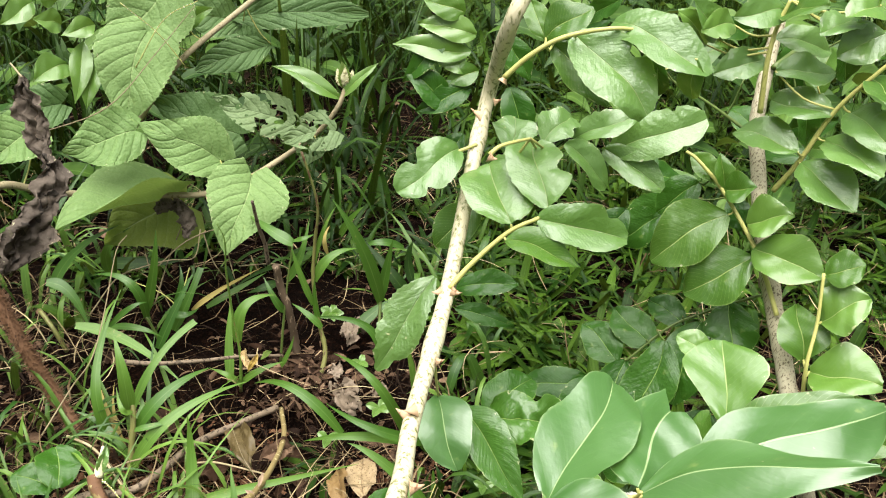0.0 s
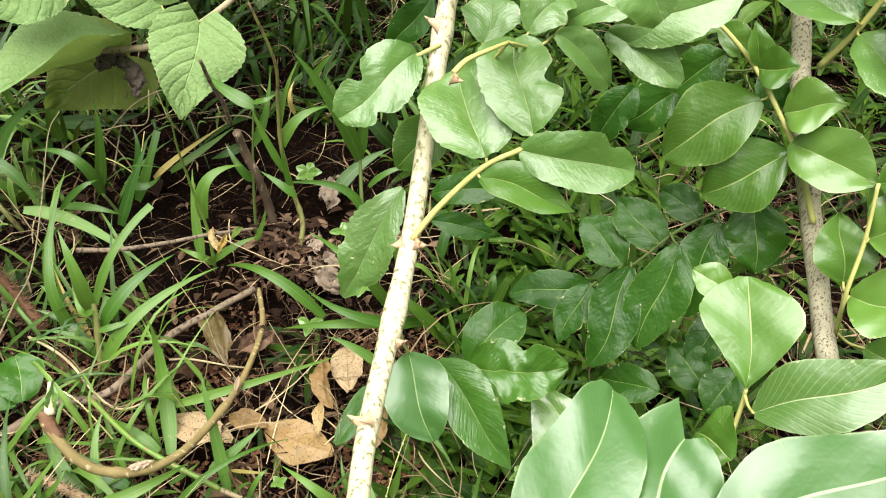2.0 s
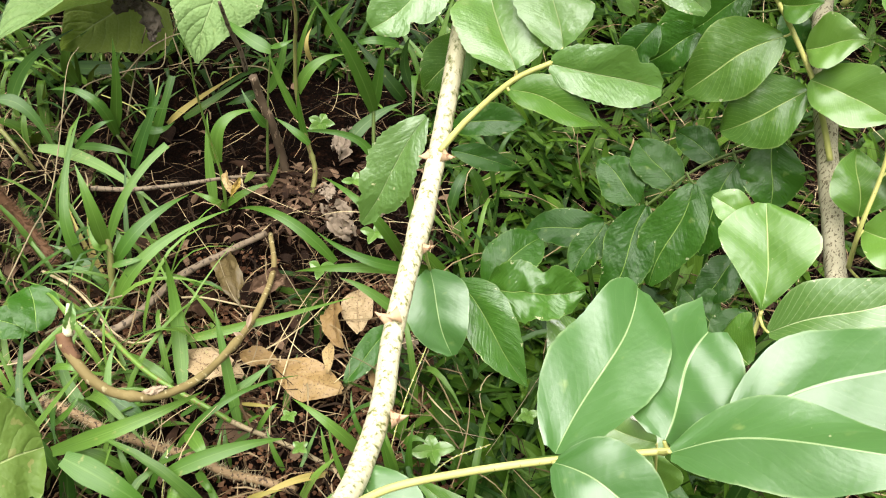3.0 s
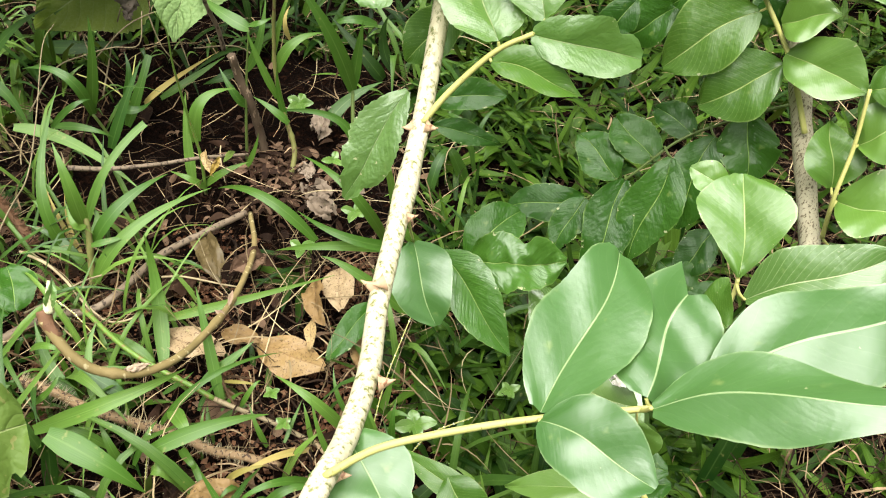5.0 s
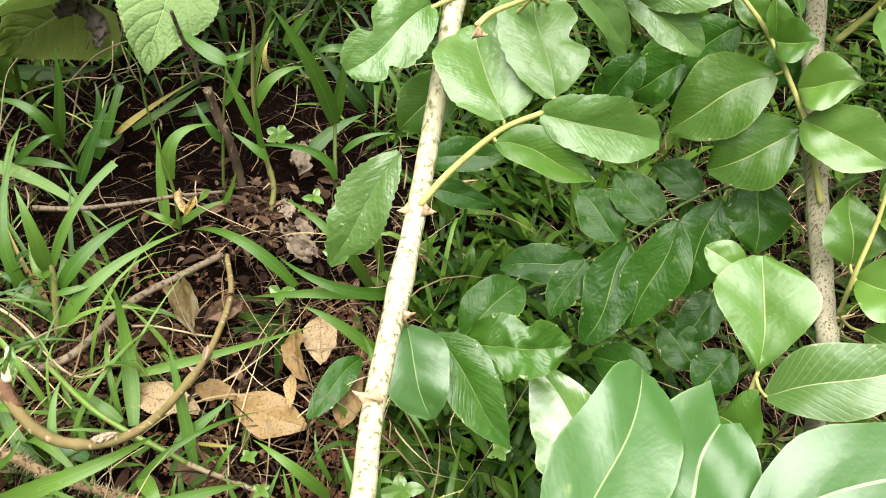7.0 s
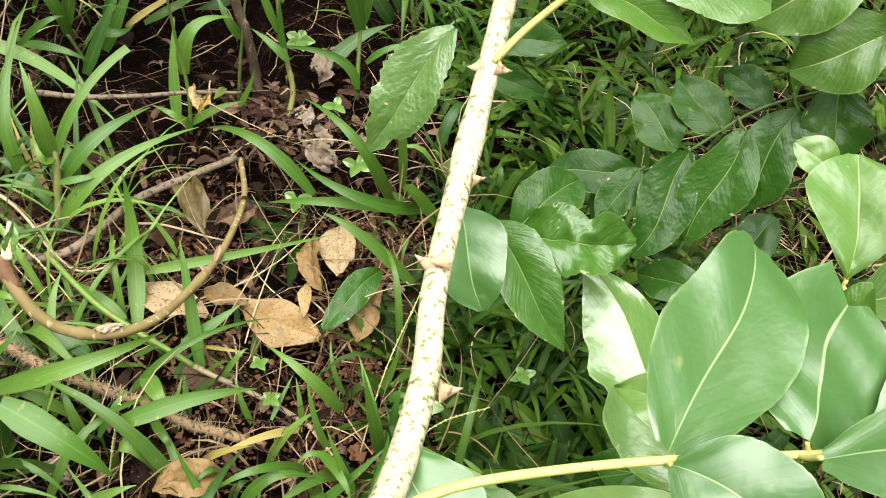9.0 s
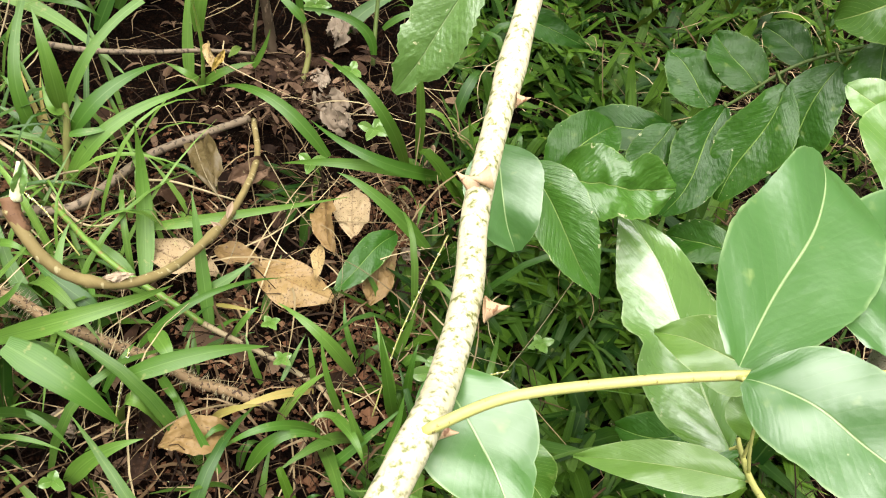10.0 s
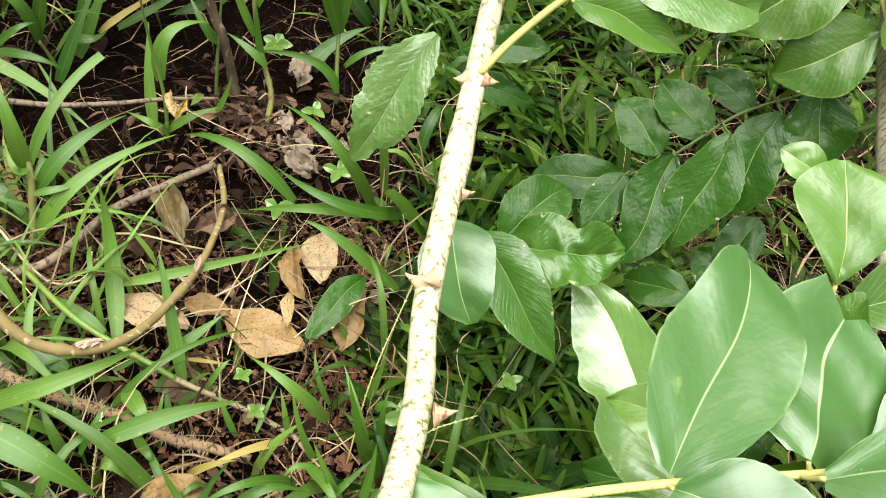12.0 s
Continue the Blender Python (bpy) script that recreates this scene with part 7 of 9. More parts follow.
blade(tuft_d, [(-0.1373, -0.2591, 0.0100), (-0.1530, -0.2439, 0.0300), (-0.1638, -0.2328, 0.0500)], 0.0058, "grass", (0.21, -0.43, 0.88))
blade(tuft_d, [(-0.0715, -0.2484, 0.0100), (-0.0519, -0.2366, 0.0300), (-0.0263, -0.2166, 0.0500)], 0.0076, "grass", (0.03, -0.46, 0.89))
blade(tuft_d, [(-0.2256, -0.2757, 0.0100), (-0.2045, -0.2696, 0.0400), (-0.1792, -0.2610, 0.0500)], 0.0127, "grass", (0.31, -0.39, 0.87))
tuft_f = thing("grass_tuft", (-0.2992, 0.6467, 0.0000), "tall grass blades standing among the weeds", "grass tuft", "grass tufts")
blade(tuft_f, [(-0.2945, 0.6473, 0.0000), (-0.2786, 0.5879, 0.2000), (-0.2394, 0.3857, 0.4000)], 0.0198, "grass_shade_dim", (0.21, -0.93, 0.31))
blade(tuft_f, [(-0.2485, 0.5678, 0.0500), (-0.2453, 0.5158, 0.2000), (-0.2203, 0.4039, 0.3500)], 0.0144, "grass_shade_dim", (0.20, -0.92, 0.33))
blade(tuft_f, [(-0.2017, 0.8674, 0.0000), (-0.2190, 0.8443, 0.1200), (-0.2533, 0.8143, 0.2200)], 0.0182, "grass_shade_dim", (0.14, -0.94, 0.31))
blade(tuft_f, [(-0.2323, 0.7792, 0.0000), (-0.2744, 0.7985, 0.1000), (-0.3073, 0.7338, 0.2000)], 0.0143, "grass_shade_dim", (0.18, -0.93, 0.33))
blade(tuft_f, [(-0.1702, 1.1035, 0.0000), (-0.2139, 1.0562, 0.1000), (-0.2214, 1.0272, 0.2000)], 0.0186, "grass_shade_dim", (0.12, -0.95, 0.29))
blade(tuft_f, [(-0.2877, 0.8544, 0.0000), (-0.2781, 0.8399, 0.1500), (-0.2488, 0.7174, 0.3000)], 0.0091, "grass_shade_dim", (0.18, -0.94, 0.29))
tuft_k = thing("grass_tuft", (-0.2600, -0.1500, 0.0000), "loose green grass blades creeping through the litter", "grass tuft", "grass tufts")
blade(tuft_k, [(-0.2820, -0.1630, 0.0100), (-0.3090, -0.1380, 0.0300), (-0.3270, -0.1060, 0.0500)], 0.0128, "grass", (0.27, -0.33, 0.90))
blade(tuft_k, [(-0.2440, -0.1610, 0.0300), (-0.2660, -0.1530, 0.0400), (-0.2960, -0.1340, 0.0400)], 0.0123, "grass_shade_dim", (0.25, -0.32, 0.91))
blade(tuft_k, [(-0.2690, -0.1620, 0.0200), (-0.2770, -0.1320, 0.0400), (-0.2760, -0.1030, 0.0500)], 0.0078, "grass", (0.25, -0.34, 0.91))
blade(tuft_k, [(-0.2320, -0.1230, 0.0200), (-0.2570, -0.1100, 0.0300), (-0.2890, -0.0910, 0.0200)], 0.0106, "grass", (0.23, -0.35, 0.91))
blade(tuft_k, [(-0.2310, -0.2170, 0.0100), (-0.2350, -0.2140, 0.0400), (-0.2480, -0.1950, 0.0500)], 0.0087, "grass", (0.23, -0.28, 0.93))
blade(tuft_k, [(-0.2210, -0.2180, 0.0200), (-0.2110, -0.2040, 0.0400), (-0.2060, -0.1900, 0.0400)], 0.0053, "grass", (0.20, -0.29, 0.93))
blade(tuft_k, [(-0.2010, -0.1740, 0.0300), (-0.1870, -0.1920, 0.0400), (-0.1800, -0.1990, 0.0300)], 0.0134, "grass", (0.18, -0.30, 0.94))
blade(tuft_k, [(-0.1890, -0.2030, 0.0200), (-0.1770, -0.2180, 0.0300), (-0.1720, -0.2220, 0.0200)], 0.0071, "grass", (0.17, -0.28, 0.94))
blade(tuft_k, [(-0.1850, -0.1390, 0.0200), (-0.1650, -0.1250, 0.0300), (-0.1460, -0.1110, 0.0400)], 0.0101, "grass_shade_dim", (0.15, -0.35, 0.92))
blade(tuft_k, [(-0.2420, -0.2080, 0.0300), (-0.2640, -0.2070, 0.0500), (-0.2930, -0.2050, 0.0500)], 0.0083, "grass", (0.25, -0.29, 0.92))
blade(tuft_k, [(-0.1690, -0.1390, 0.0200), (-0.1500, -0.1460, 0.0300), (-0.1350, -0.1410, 0.0200)], 0.0035, "straw_blade", (0.14, -0.34, 0.93))
blade(tuft_k, [(-0.1530, -0.1580, 0.0100), (-0.1420, -0.1510, 0.0300), (-0.1360, -0.1430, 0.0300)], 0.0049, "grass_shade_dim", (0.13, -0.34, 0.93))
blade(tuft_k, [(-0.1860, -0.1620, 0.0100), (-0.1800, -0.1520, 0.0200), (-0.1680, -0.1470, 0.0300)], 0.0045, "grass_shade_dim", (0.17, -0.33, 0.93))
blade(tuft_k, [(-0.2190, -0.1470, 0.0100), (-0.2040, -0.1420, 0.0200), (-0.1920, -0.1370, 0.0300)], 0.0046, "grass_shade_dim", (0.19, -0.33, 0.92))
blade(tuft_k, [(-0.2670, -0.1230, 0.0200), (-0.2490, -0.1510, 0.0300), (-0.2450, -0.1680, 0.0200)], 0.0051, "grass", (0.23, -0.32, 0.92))
blade(tuft_k, [(-0.3110, -0.1740, 0.0300), (-0.2920, -0.1750, 0.0500), (-0.2830, -0.1620, 0.0600)], 0.0061, "grass_shade_dim", (0.27, -0.31, 0.91))
blade(tuft_k, [(-0.2090, -0.2020, 0.0100), (-0.1960, -0.1930, 0.0200), (-0.1780, -0.1880, 0.0300)], 0.0039, "grass_shade_dim", (0.18, -0.29, 0.94))
blade(tuft_k, [(-0.1680, -0.1610, 0.0100), (-0.1570, -0.1530, 0.0200), (-0.1460, -0.1560, 0.0300)], 0.0040, "grass", (0.15, -0.33, 0.93))
blade(tuft_k, [(-0.3250, -0.1290, 0.0400), (-0.3020, -0.1390, 0.0600), (-0.2890, -0.1400, 0.0500)], 0.0072, "grass", (0.28, -0.34, 0.90))
blade(tuft_k, [(-0.1520, -0.2230, 0.0100), (-0.1350, -0.2240, 0.0300), (-0.1190, -0.2190, 0.0300)], 0.0062, "straw_blade", (0.10, -0.25, 0.96))
blade(tuft_k, [(-0.1250, -0.1920, 0.0100), (-0.1320, -0.1860, 0.0300), (-0.1390, -0.1720, 0.0400)], 0.0051, "grass", (0.10, -0.29, 0.95))
tuft_l = thing("grass_tuft", (-0.0700, -0.2500, 0.0000), "loose green blades over bare reddish soil", "grass tuft", "grass tufts")
blade(tuft_l, [(-0.0740, -0.2140, 0.0200), (-0.0580, -0.2380, 0.0400), (-0.0480, -0.2520, 0.0300)], 0.0080, "grass", (0.02, -0.27, 0.96))
blade(tuft_l, [(-0.0800, -0.2230, 0.0100), (-0.1090, -0.2440, 0.0500), (-0.1400, -0.2560, 0.0300)], 0.0075, "grass", (0.08, -0.26, 0.96))
blade(tuft_l, [(-0.0890, -0.1930, 0.0100), (-0.1160, -0.2130, 0.0300), (-0.1470, -0.2280, 0.0200)], 0.0066, "straw_blade", (0.08, -0.28, 0.96))
blade(tuft_l, [(-0.0580, -0.2200, 0.0100), (-0.0770, -0.2200, 0.0300), (-0.0890, -0.2280, 0.0200)], 0.0057, "grass", (0.04, -0.28, 0.96))
blade(tuft_l, [(-0.0370, -0.2420, 0.0100), (-0.0310, -0.2280, 0.0400), (-0.0290, -0.2150, 0.0600)], 0.0068, "grass", (-0.01, -0.28, 0.96))
blade(tuft_l, [(-0.0340, -0.1980, 0.0100), (-0.0430, -0.1880, 0.0500), (-0.0550, -0.1580, 0.0600)], 0.0082, "grass", (0.00, -0.32, 0.95))
blade(tuft_l, [(-0.0360, -0.1600, 0.0200), (-0.0310, -0.1560, 0.0400), (-0.0270, -0.1500, 0.0600)], 0.0072, "grass", (-0.01, -0.34, 0.94))
blade(tuft_l, [(-0.0300, -0.1750, 0.0300), (-0.0230, -0.1750, 0.0400), (-0.0120, -0.1790, 0.0400)], 0.0067, "grass", (-0.02, -0.32, 0.95))
blade(tuft_l, [(-0.0900, -0.1880, 0.0100), (-0.0930, -0.1800, 0.0300), (-0.0970, -0.1690, 0.0400)], 0.0047, "grass", (0.06, -0.31, 0.95))
blade(tuft_l, [(-0.2630, -0.2530, 0.0500), (-0.2390, -0.2580, 0.0500), (-0.2210, -0.2660, 0.0300)], 0.0053, "grass", (0.22, -0.24, 0.95))
blade(tuft_l, [(-0.2600, -0.2700, 0.0500), (-0.2400, -0.2700, 0.0500), (-0.2210, -0.2710, 0.0400)], 0.0037, "grass", (0.23, -0.22, 0.95))
blade(tuft_l, [(-0.1120, -0.1880, 0.0100), (-0.1060, -0.1730, 0.0200), (-0.1000, -0.1600, 0.0300)], 0.0039, "grass_shade_dim", (0.07, -0.32, 0.95))
blade(tuft_l, [(-0.0630, -0.1620, 0.0100), (-0.0730, -0.1520, 0.0300), (-0.0770, -0.1340, 0.0400)], 0.0048, "grass", (0.04, -0.34, 0.94))
creeper = thing("grass_culm", (-0.2500, -0.1400, 0.0300), "bright green creeping grass culm turning brown at its joint", "grass stem")
stem(creeper, "stem", [(-0.2950, -0.0880, 0.0450), (-0.2490, -0.1260, 0.0450), (-0.2130, -0.1450, 0.0400), (-0.1920, -0.1530, 0.0350), (-0.1720, -0.1590, 0.0250)], 0.0022, 0.0022, "petiole_green", sides=8, steps=6, rough=0.06, knots=((0.62, 0.35), (0.98, 0.4)))
stem(creeper, "stem", [(-0.1720, -0.1590, 0.0250), (-0.1540, -0.1640, 0.0200), (-0.1370, -0.1660, 0.0120), (-0.1110, -0.1750, 0.0080), (-0.0800, -0.1900, 0.0060)], 0.0021, 0.0019, "dry_stalk", sides=8, steps=6, rough=0.12, knots=((0.4, 0.3),), label="brown dry lower culm")
root = thing("dry_root", (-0.3000, -0.0900, 0.0100), "thin tan dry root looping over the litter", "root")
stem(root, "stem", [(-0.3800, -0.0130, 0.0300), (-0.3460, -0.0350, 0.0400), (-0.3280, -0.0450, 0.0300), (-0.3050, -0.0670, 0.0250), (-0.2800, -0.0820, 0.0200), (-0.2590, -0.0740, 0.0200), (-0.2570, -0.0560, 0.0300)], 0.0014, 0.0008, "straw_pale", sides=6, steps=6, rough=0.1)
root = thing("dry_root", (-0.3000, -0.0600, 0.0100), "thin grey dry stem lying along the fallen branch", "root")
stem(root, "stem", [(-0.3470, -0.0880, 0.0350), (-0.3300, -0.0660, 0.0300), (-0.3110, -0.0450, 0.0300), (-0.2830, -0.0310, 0.0300)], 0.0011, 0.0008, "dry_stalk", sides=6, steps=6, rough=0.1)
stem(root, "stem", [(-0.2480, -0.0280, 0.0200), (-0.2260, -0.0310, 0.0250), (-0.1910, -0.0340, 0.0200), (-0.1780, -0.0280, 0.0100)], 0.0011, 0.0007, "straw_pale", sides=6, steps=6, rough=0.1)
stalk = thing("dry_stalk", (-0.3425, -0.1073, 0.1200), "thin pale dry grass stalk curling over the litter", "stalk", "dry stalks")
stem(stalk, "stem", [(-0.3425, -0.1073, 0.1200), (-0.3311, -0.0678, 0.1400), (-0.3172, -0.0502, 0.1600), (-0.3290, 0.0107, 0.1700), (-0.3514, 0.0974, 0.1800), (-0.3534, 0.1317, 0.1800)], 0.0007, 0.0004, "dry_stalk", sides=6, steps=6)
stalk = thing("dry_stalk", (-0.3812, -0.0013, 0.0200), "thin pale dry grass stalk curling over the litter", "stalk", "dry stalks")
stem(stalk, "stem", [(-0.3812, -0.0013, 0.0200), (-0.3322, -0.0363, 0.0250), (-0.2902, -0.0817, 0.0300), (-0.2672, -0.0844, 0.0300), (-0.2583, -0.0639, 0.0300), (-0.2695, -0.0334, 0.0300)], 0.0005, 0.0003, "dry_stalk", sides=6, steps=6)
stalk = thing("dry_stalk", (-0.1654, 0.0189, 0.0200), "thin pale dry grass stalk curling over the litter", "stalk", "dry stalks")
stem(stalk, "stem", [(-0.1654, 0.0189, 0.0200), (-0.1250, -0.0409, 0.0200), (-0.0796, -0.0886, 0.0200)], 0.0004, 0.0003, "dry_stalk", sides=6, steps=6)
stalk = thing("dry_stalk", (-0.2331, 0.0377, 0.0200), "thin pale dry grass stalk curling over the litter", "stalk", "dry stalks")
stem(stalk, "stem", [(-0.2331, 0.0377, 0.0200), (-0.2016, -0.0261, 0.0300), (-0.1671, -0.0753, 0.0300), (-0.1675, -0.1215, 0.0300)], 0.0004, 0.0003, "dry_stalk", sides=6, steps=6)
stalk = thing("dry_stalk", (-0.1009, -0.2038, 0.0200), "thin pale dry grass stalk curling over the litter", "stalk", "dry stalks")
stem(stalk, "stem", [(-0.1009, -0.2038, 0.0200), (-0.0744, -0.2300, 0.0200), (-0.0502, -0.2471, 0.0200)], 0.0005, 0.0004, "dry_stalk", sides=6, steps=6)
stalk = thing("dry_stalk", (-0.0098, -0.0780, 0.0600), "thin pale dry grass stalk curling over the litter", "stalk", "dry stalks")
stem(stalk, "stem", [(-0.0098, -0.0780, 0.0600), (-0.0268, -0.1332, 0.0400), (-0.0382, -0.1876, 0.0200)], 0.0003, 0.0002, "dry_stalk", sides=6, steps=6)
stalk = thing("dry_stalk", (-0.0036, -0.1707, 0.0500), "thin pale dry grass stalk curling over the litter", "stalk", "dry stalks")
stem(stalk, "stem", [(-0.0036, -0.1707, 0.0500), (0.0388, -0.1788, 0.0500)], 0.0003, 0.0002, "dry_stalk", sides=6, steps=6)
stalk = thing("dry_stalk", (0.0894, -0.0933, 0.0500), "thin pale dry grass stalk curling over the litter", "stalk", "dry stalks")
stem(stalk, "stem", [(0.0894, -0.0933, 0.0500), (0.0586, -0.1485, 0.0500), (0.0329, -0.1866, 0.0400)], 0.0003, 0.0002, "dry_stalk", sides=6, steps=6)
stalk = thing("dry_stalk", (-0.2254, -0.1679, 0.0500), "thin pale dry grass stalk curling over the litter", "stalk", "dry stalks")
stem(stalk, "stem", [(-0.2254, -0.1679, 0.0500), (-0.2125, -0.1975, 0.0300), (-0.2053, -0.2484, 0.0200)], 0.0004, 0.0002, "dry_stalk", sides=6, steps=6)
stalk = thing("dry_stalk", (-0.4250, 0.1224, 0.2917), "thin pale dry grass stalk curling over the litter", "stalk", "dry stalks")
stem(stalk, "stem", [(-0.4250, 0.1224, 0.2917), (-0.3731, 0.1781, 0.3039), (-0.3372, 0.2422, 0.3466), (-0.3099, 0.2951, 0.3837)], 0.0006, 0.0004, "dry_stalk", sides=6, steps=6)
weed = thing("small_weed", (-0.1649, 0.2681, 0.0000), "small bright green broadleaf weed seedling in the litter", "weed", "small weeds")
stem(weed, "stem", [(-0.1640, 0.2618, 0.0000), (-0.1594, 0.2425, 0.0200)], 0.0008, 0.0006, "petiole_dark", sides=5, steps=3)
leaf(weed, (-0.1588, 0.2400, 0.0220), (-0.1415, 0.2359, 0.0260), (-0.31, -0.61, 0.73), 0.0102, "leaf_light", "oval", "leaf", nu=8, nv=3)
leaf(weed, (-0.1588, 0.2400, 0.0220), (-0.1503, 0.2178, 0.0260), (-0.21, 0.10, 0.97), 0.0102, "leaf_light", "oval", "leaf", nu=8, nv=3)
leaf(weed, (-0.1588, 0.2400, 0.0220), (-0.1692, 0.2232, 0.0260), (0.58, -0.17, 0.80), 0.0102, "leaf_light", "oval", "leaf", nu=8, nv=3)
leaf(weed, (-0.1588, 0.2400, 0.0220), (-0.1725, 0.2449, 0.0260), (0.01, -0.61, 0.80), 0.0103, "leaf_light", "oval", "leaf", nu=8, nv=3)
leaf(weed, (-0.1588, 0.2400, 0.0220), (-0.1551, 0.2530, 0.0260), (0.25, -0.35, 0.91), 0.0103, "leaf_light", "oval", "leaf", nu=8, nv=3)
weed = thing("small_weed", (-0.1320, -0.1365, 0.0000), "small bright green broadleaf weed seedling in the litter", "weed", "small weeds")
stem(weed, "stem", [(-0.1315, -0.1397, 0.0000), (-0.1276, -0.1486, 0.0200)], 0.0008, 0.0006, "petiole_dark", sides=5, steps=3)
leaf(weed, (-0.1272, -0.1498, 0.0220), (-0.1211, -0.1575, 0.0260), (-0.38, 0.17, 0.91), 0.0051, "leaf_light", "oval", "leaf", nu=8, nv=3)
leaf(weed, (-0.1272, -0.1498, 0.0220), (-0.1324, -0.1559, 0.0260), (0.61, -0.01, 0.79), 0.0051, "leaf_light", "oval", "leaf", nu=8, nv=3)
leaf(weed, (-0.1272, -0.1498, 0.0220), (-0.1315, -0.1469, 0.0260), (0.34, -0.54, 0.77), 0.0051, "leaf_light", "oval", "leaf", nu=8, nv=3)
leaf(weed, (-0.1272, -0.1498, 0.0220), (-0.1201, -0.1485, 0.0260), (-0.33, -0.56, 0.76), 0.0051, "leaf_light", "oval", "leaf", nu=8, nv=3)
weed = thing("small_weed", (-0.0810, 0.0915, 0.0000), "small bright green broadleaf weed seedling in the litter", "weed", "small weeds")
stem(weed, "stem", [(-0.0805, 0.0869, 0.0000), (-0.0793, 0.0690, 0.0200)], 0.0008, 0.0006, "petiole_dark", sides=5, steps=3)
leaf(weed, (-0.0791, 0.0667, 0.0220), (-0.0832, 0.0472, 0.0260), (0.29, 0.13, 0.95), 0.0090, "leaf_light", "oval", "leaf", nu=8, nv=3)
leaf(weed, (-0.0791, 0.0667, 0.0220), (-0.0929, 0.0662, 0.0260), (0.24, -0.62, 0.75), 0.0091, "leaf_light", "oval", "leaf", nu=8, nv=3)
leaf(weed, (-0.0791, 0.0667, 0.0220), (-0.0743, 0.0776, 0.0260), (0.15, -0.40, 0.90), 0.0092, "leaf_light", "oval", "leaf", nu=8, nv=3)
leaf(weed, (-0.0791, 0.0667, 0.0220), (-0.0648, 0.0582, 0.0260), (-0.46, -0.42, 0.78), 0.0091, "leaf_light", "oval", "leaf", nu=8, nv=3)
weed = thing("small_weed", (-0.0086, -0.1618, 0.0000), "small bright green broadleaf weed seedling in the litter", "weed", "small weeds")
stem(weed, "stem", [(-0.0085, -0.1649, 0.0000), (-0.0083, -0.1731, 0.0200)], 0.0008, 0.0006, "petiole_dark", sides=5, steps=3)
leaf(weed, (-0.0083, -0.1742, 0.0220), (-0.0256, -0.1789, 0.0260), (0.30, -0.33, 0.90), 0.0110, "leaf_light", "oval", "leaf", nu=8, nv=3)
leaf(weed, (-0.0083, -0.1742, 0.0220), (-0.0113, -0.1627, 0.0260), (-0.01, -0.33, 0.94), 0.0110, "leaf_light", "oval", "leaf", nu=8, nv=3)
leaf(weed, (-0.0083, -0.1742, 0.0220), (0.0092, -0.1740, 0.0260), (-0.20, -0.40, 0.89), 0.0110, "leaf_light", "oval", "leaf", nu=8, nv=3)
leaf(weed, (-0.0083, -0.1742, 0.0220), (-0.0052, -0.1899, 0.0260), (-0.13, 0.22, 0.97), 0.0109, "leaf_light", "oval", "leaf", nu=8, nv=3)
weed = thing("small_weed", (-0.1166, -0.1639, 0.0000), "small bright green broadleaf weed seedling in the litter", "weed", "small weeds")
stem(weed, "stem", [(-0.1161, -0.1667, 0.0000), (-0.1135, -0.1764, 0.0200)], 0.0008, 0.0006, "petiole_dark", sides=5, steps=3)
leaf(weed, (-0.1132, -0.1777, 0.0220), (-0.1190, -0.1757, 0.0260), (0.35, -0.52, 0.77), 0.0053, "leaf_light", "oval", "leaf", nu=8, nv=3)
leaf(weed, (-0.1132, -0.1777, 0.0220), (-0.1072, -0.1749, 0.0260), (-0.22, -0.61, 0.76), 0.0053, "leaf_light", "oval", "leaf", nu=8, nv=3)
leaf(weed, (-0.1132, -0.1777, 0.0220), (-0.1063, -0.1847, 0.0260), (-0.47, 0.04, 0.88), 0.0052, "leaf_light", "oval", "leaf", nu=8, nv=3)
leaf(weed, (-0.1132, -0.1777, 0.0220), (-0.1180, -0.1854, 0.0260), (0.54, 0.11, 0.84), 0.0052, "leaf_light", "oval", "leaf", nu=8, nv=3)
weed = thing("small_weed", (-0.1139, 0.1675, 0.0000), "small bright green broadleaf weed seedling in the litter", "weed", "small weeds")
stem(weed, "stem", [(-0.1134, 0.1621, 0.0000), (-0.1098, 0.1467, 0.0200)], 0.0008, 0.0006, "petiole_dark", sides=5, steps=3)
leaf(weed, (-0.1094, 0.1446, 0.0220), (-0.1061, 0.1533, 0.0260), (0.17, -0.46, 0.87), 0.0080, "leaf_light", "oval", "leaf", nu=8, nv=3)
leaf(weed, (-0.1094, 0.1446, 0.0220), (-0.0985, 0.1309, 0.0260), (-0.43, -0.07, 0.90), 0.0079, "leaf_light", "oval", "leaf", nu=8, nv=3)
leaf(weed, (-0.1094, 0.1446, 0.0220), (-0.1210, 0.1373, 0.0260), (0.51, -0.41, 0.76), 0.0080, "leaf_light", "oval", "leaf", nu=8, nv=3)
weed = thing("small_weed", (-0.1296, 0.0373, 0.0000), "small bright green broadleaf weed seedling in the litter", "weed", "small weeds")
stem(weed, "stem", [(-0.1289, 0.0331, 0.0000), (-0.1260, 0.0169, 0.0200)], 0.0008, 0.0006, "petiole_dark", sides=5, steps=3)
leaf(weed, (-0.1256, 0.0148, 0.0220), (-0.1123, 0.0170, 0.0260), (-0.13, -0.63, 0.76), 0.0087, "leaf_light", "oval", "leaf", nu=8, nv=3)
leaf(weed, (-0.1256, 0.0148, 0.0220), (-0.1259, -0.0033, 0.0260), (0.17, 0.21, 0.96), 0.0086, "leaf_light", "oval", "leaf", nu=8, nv=3)
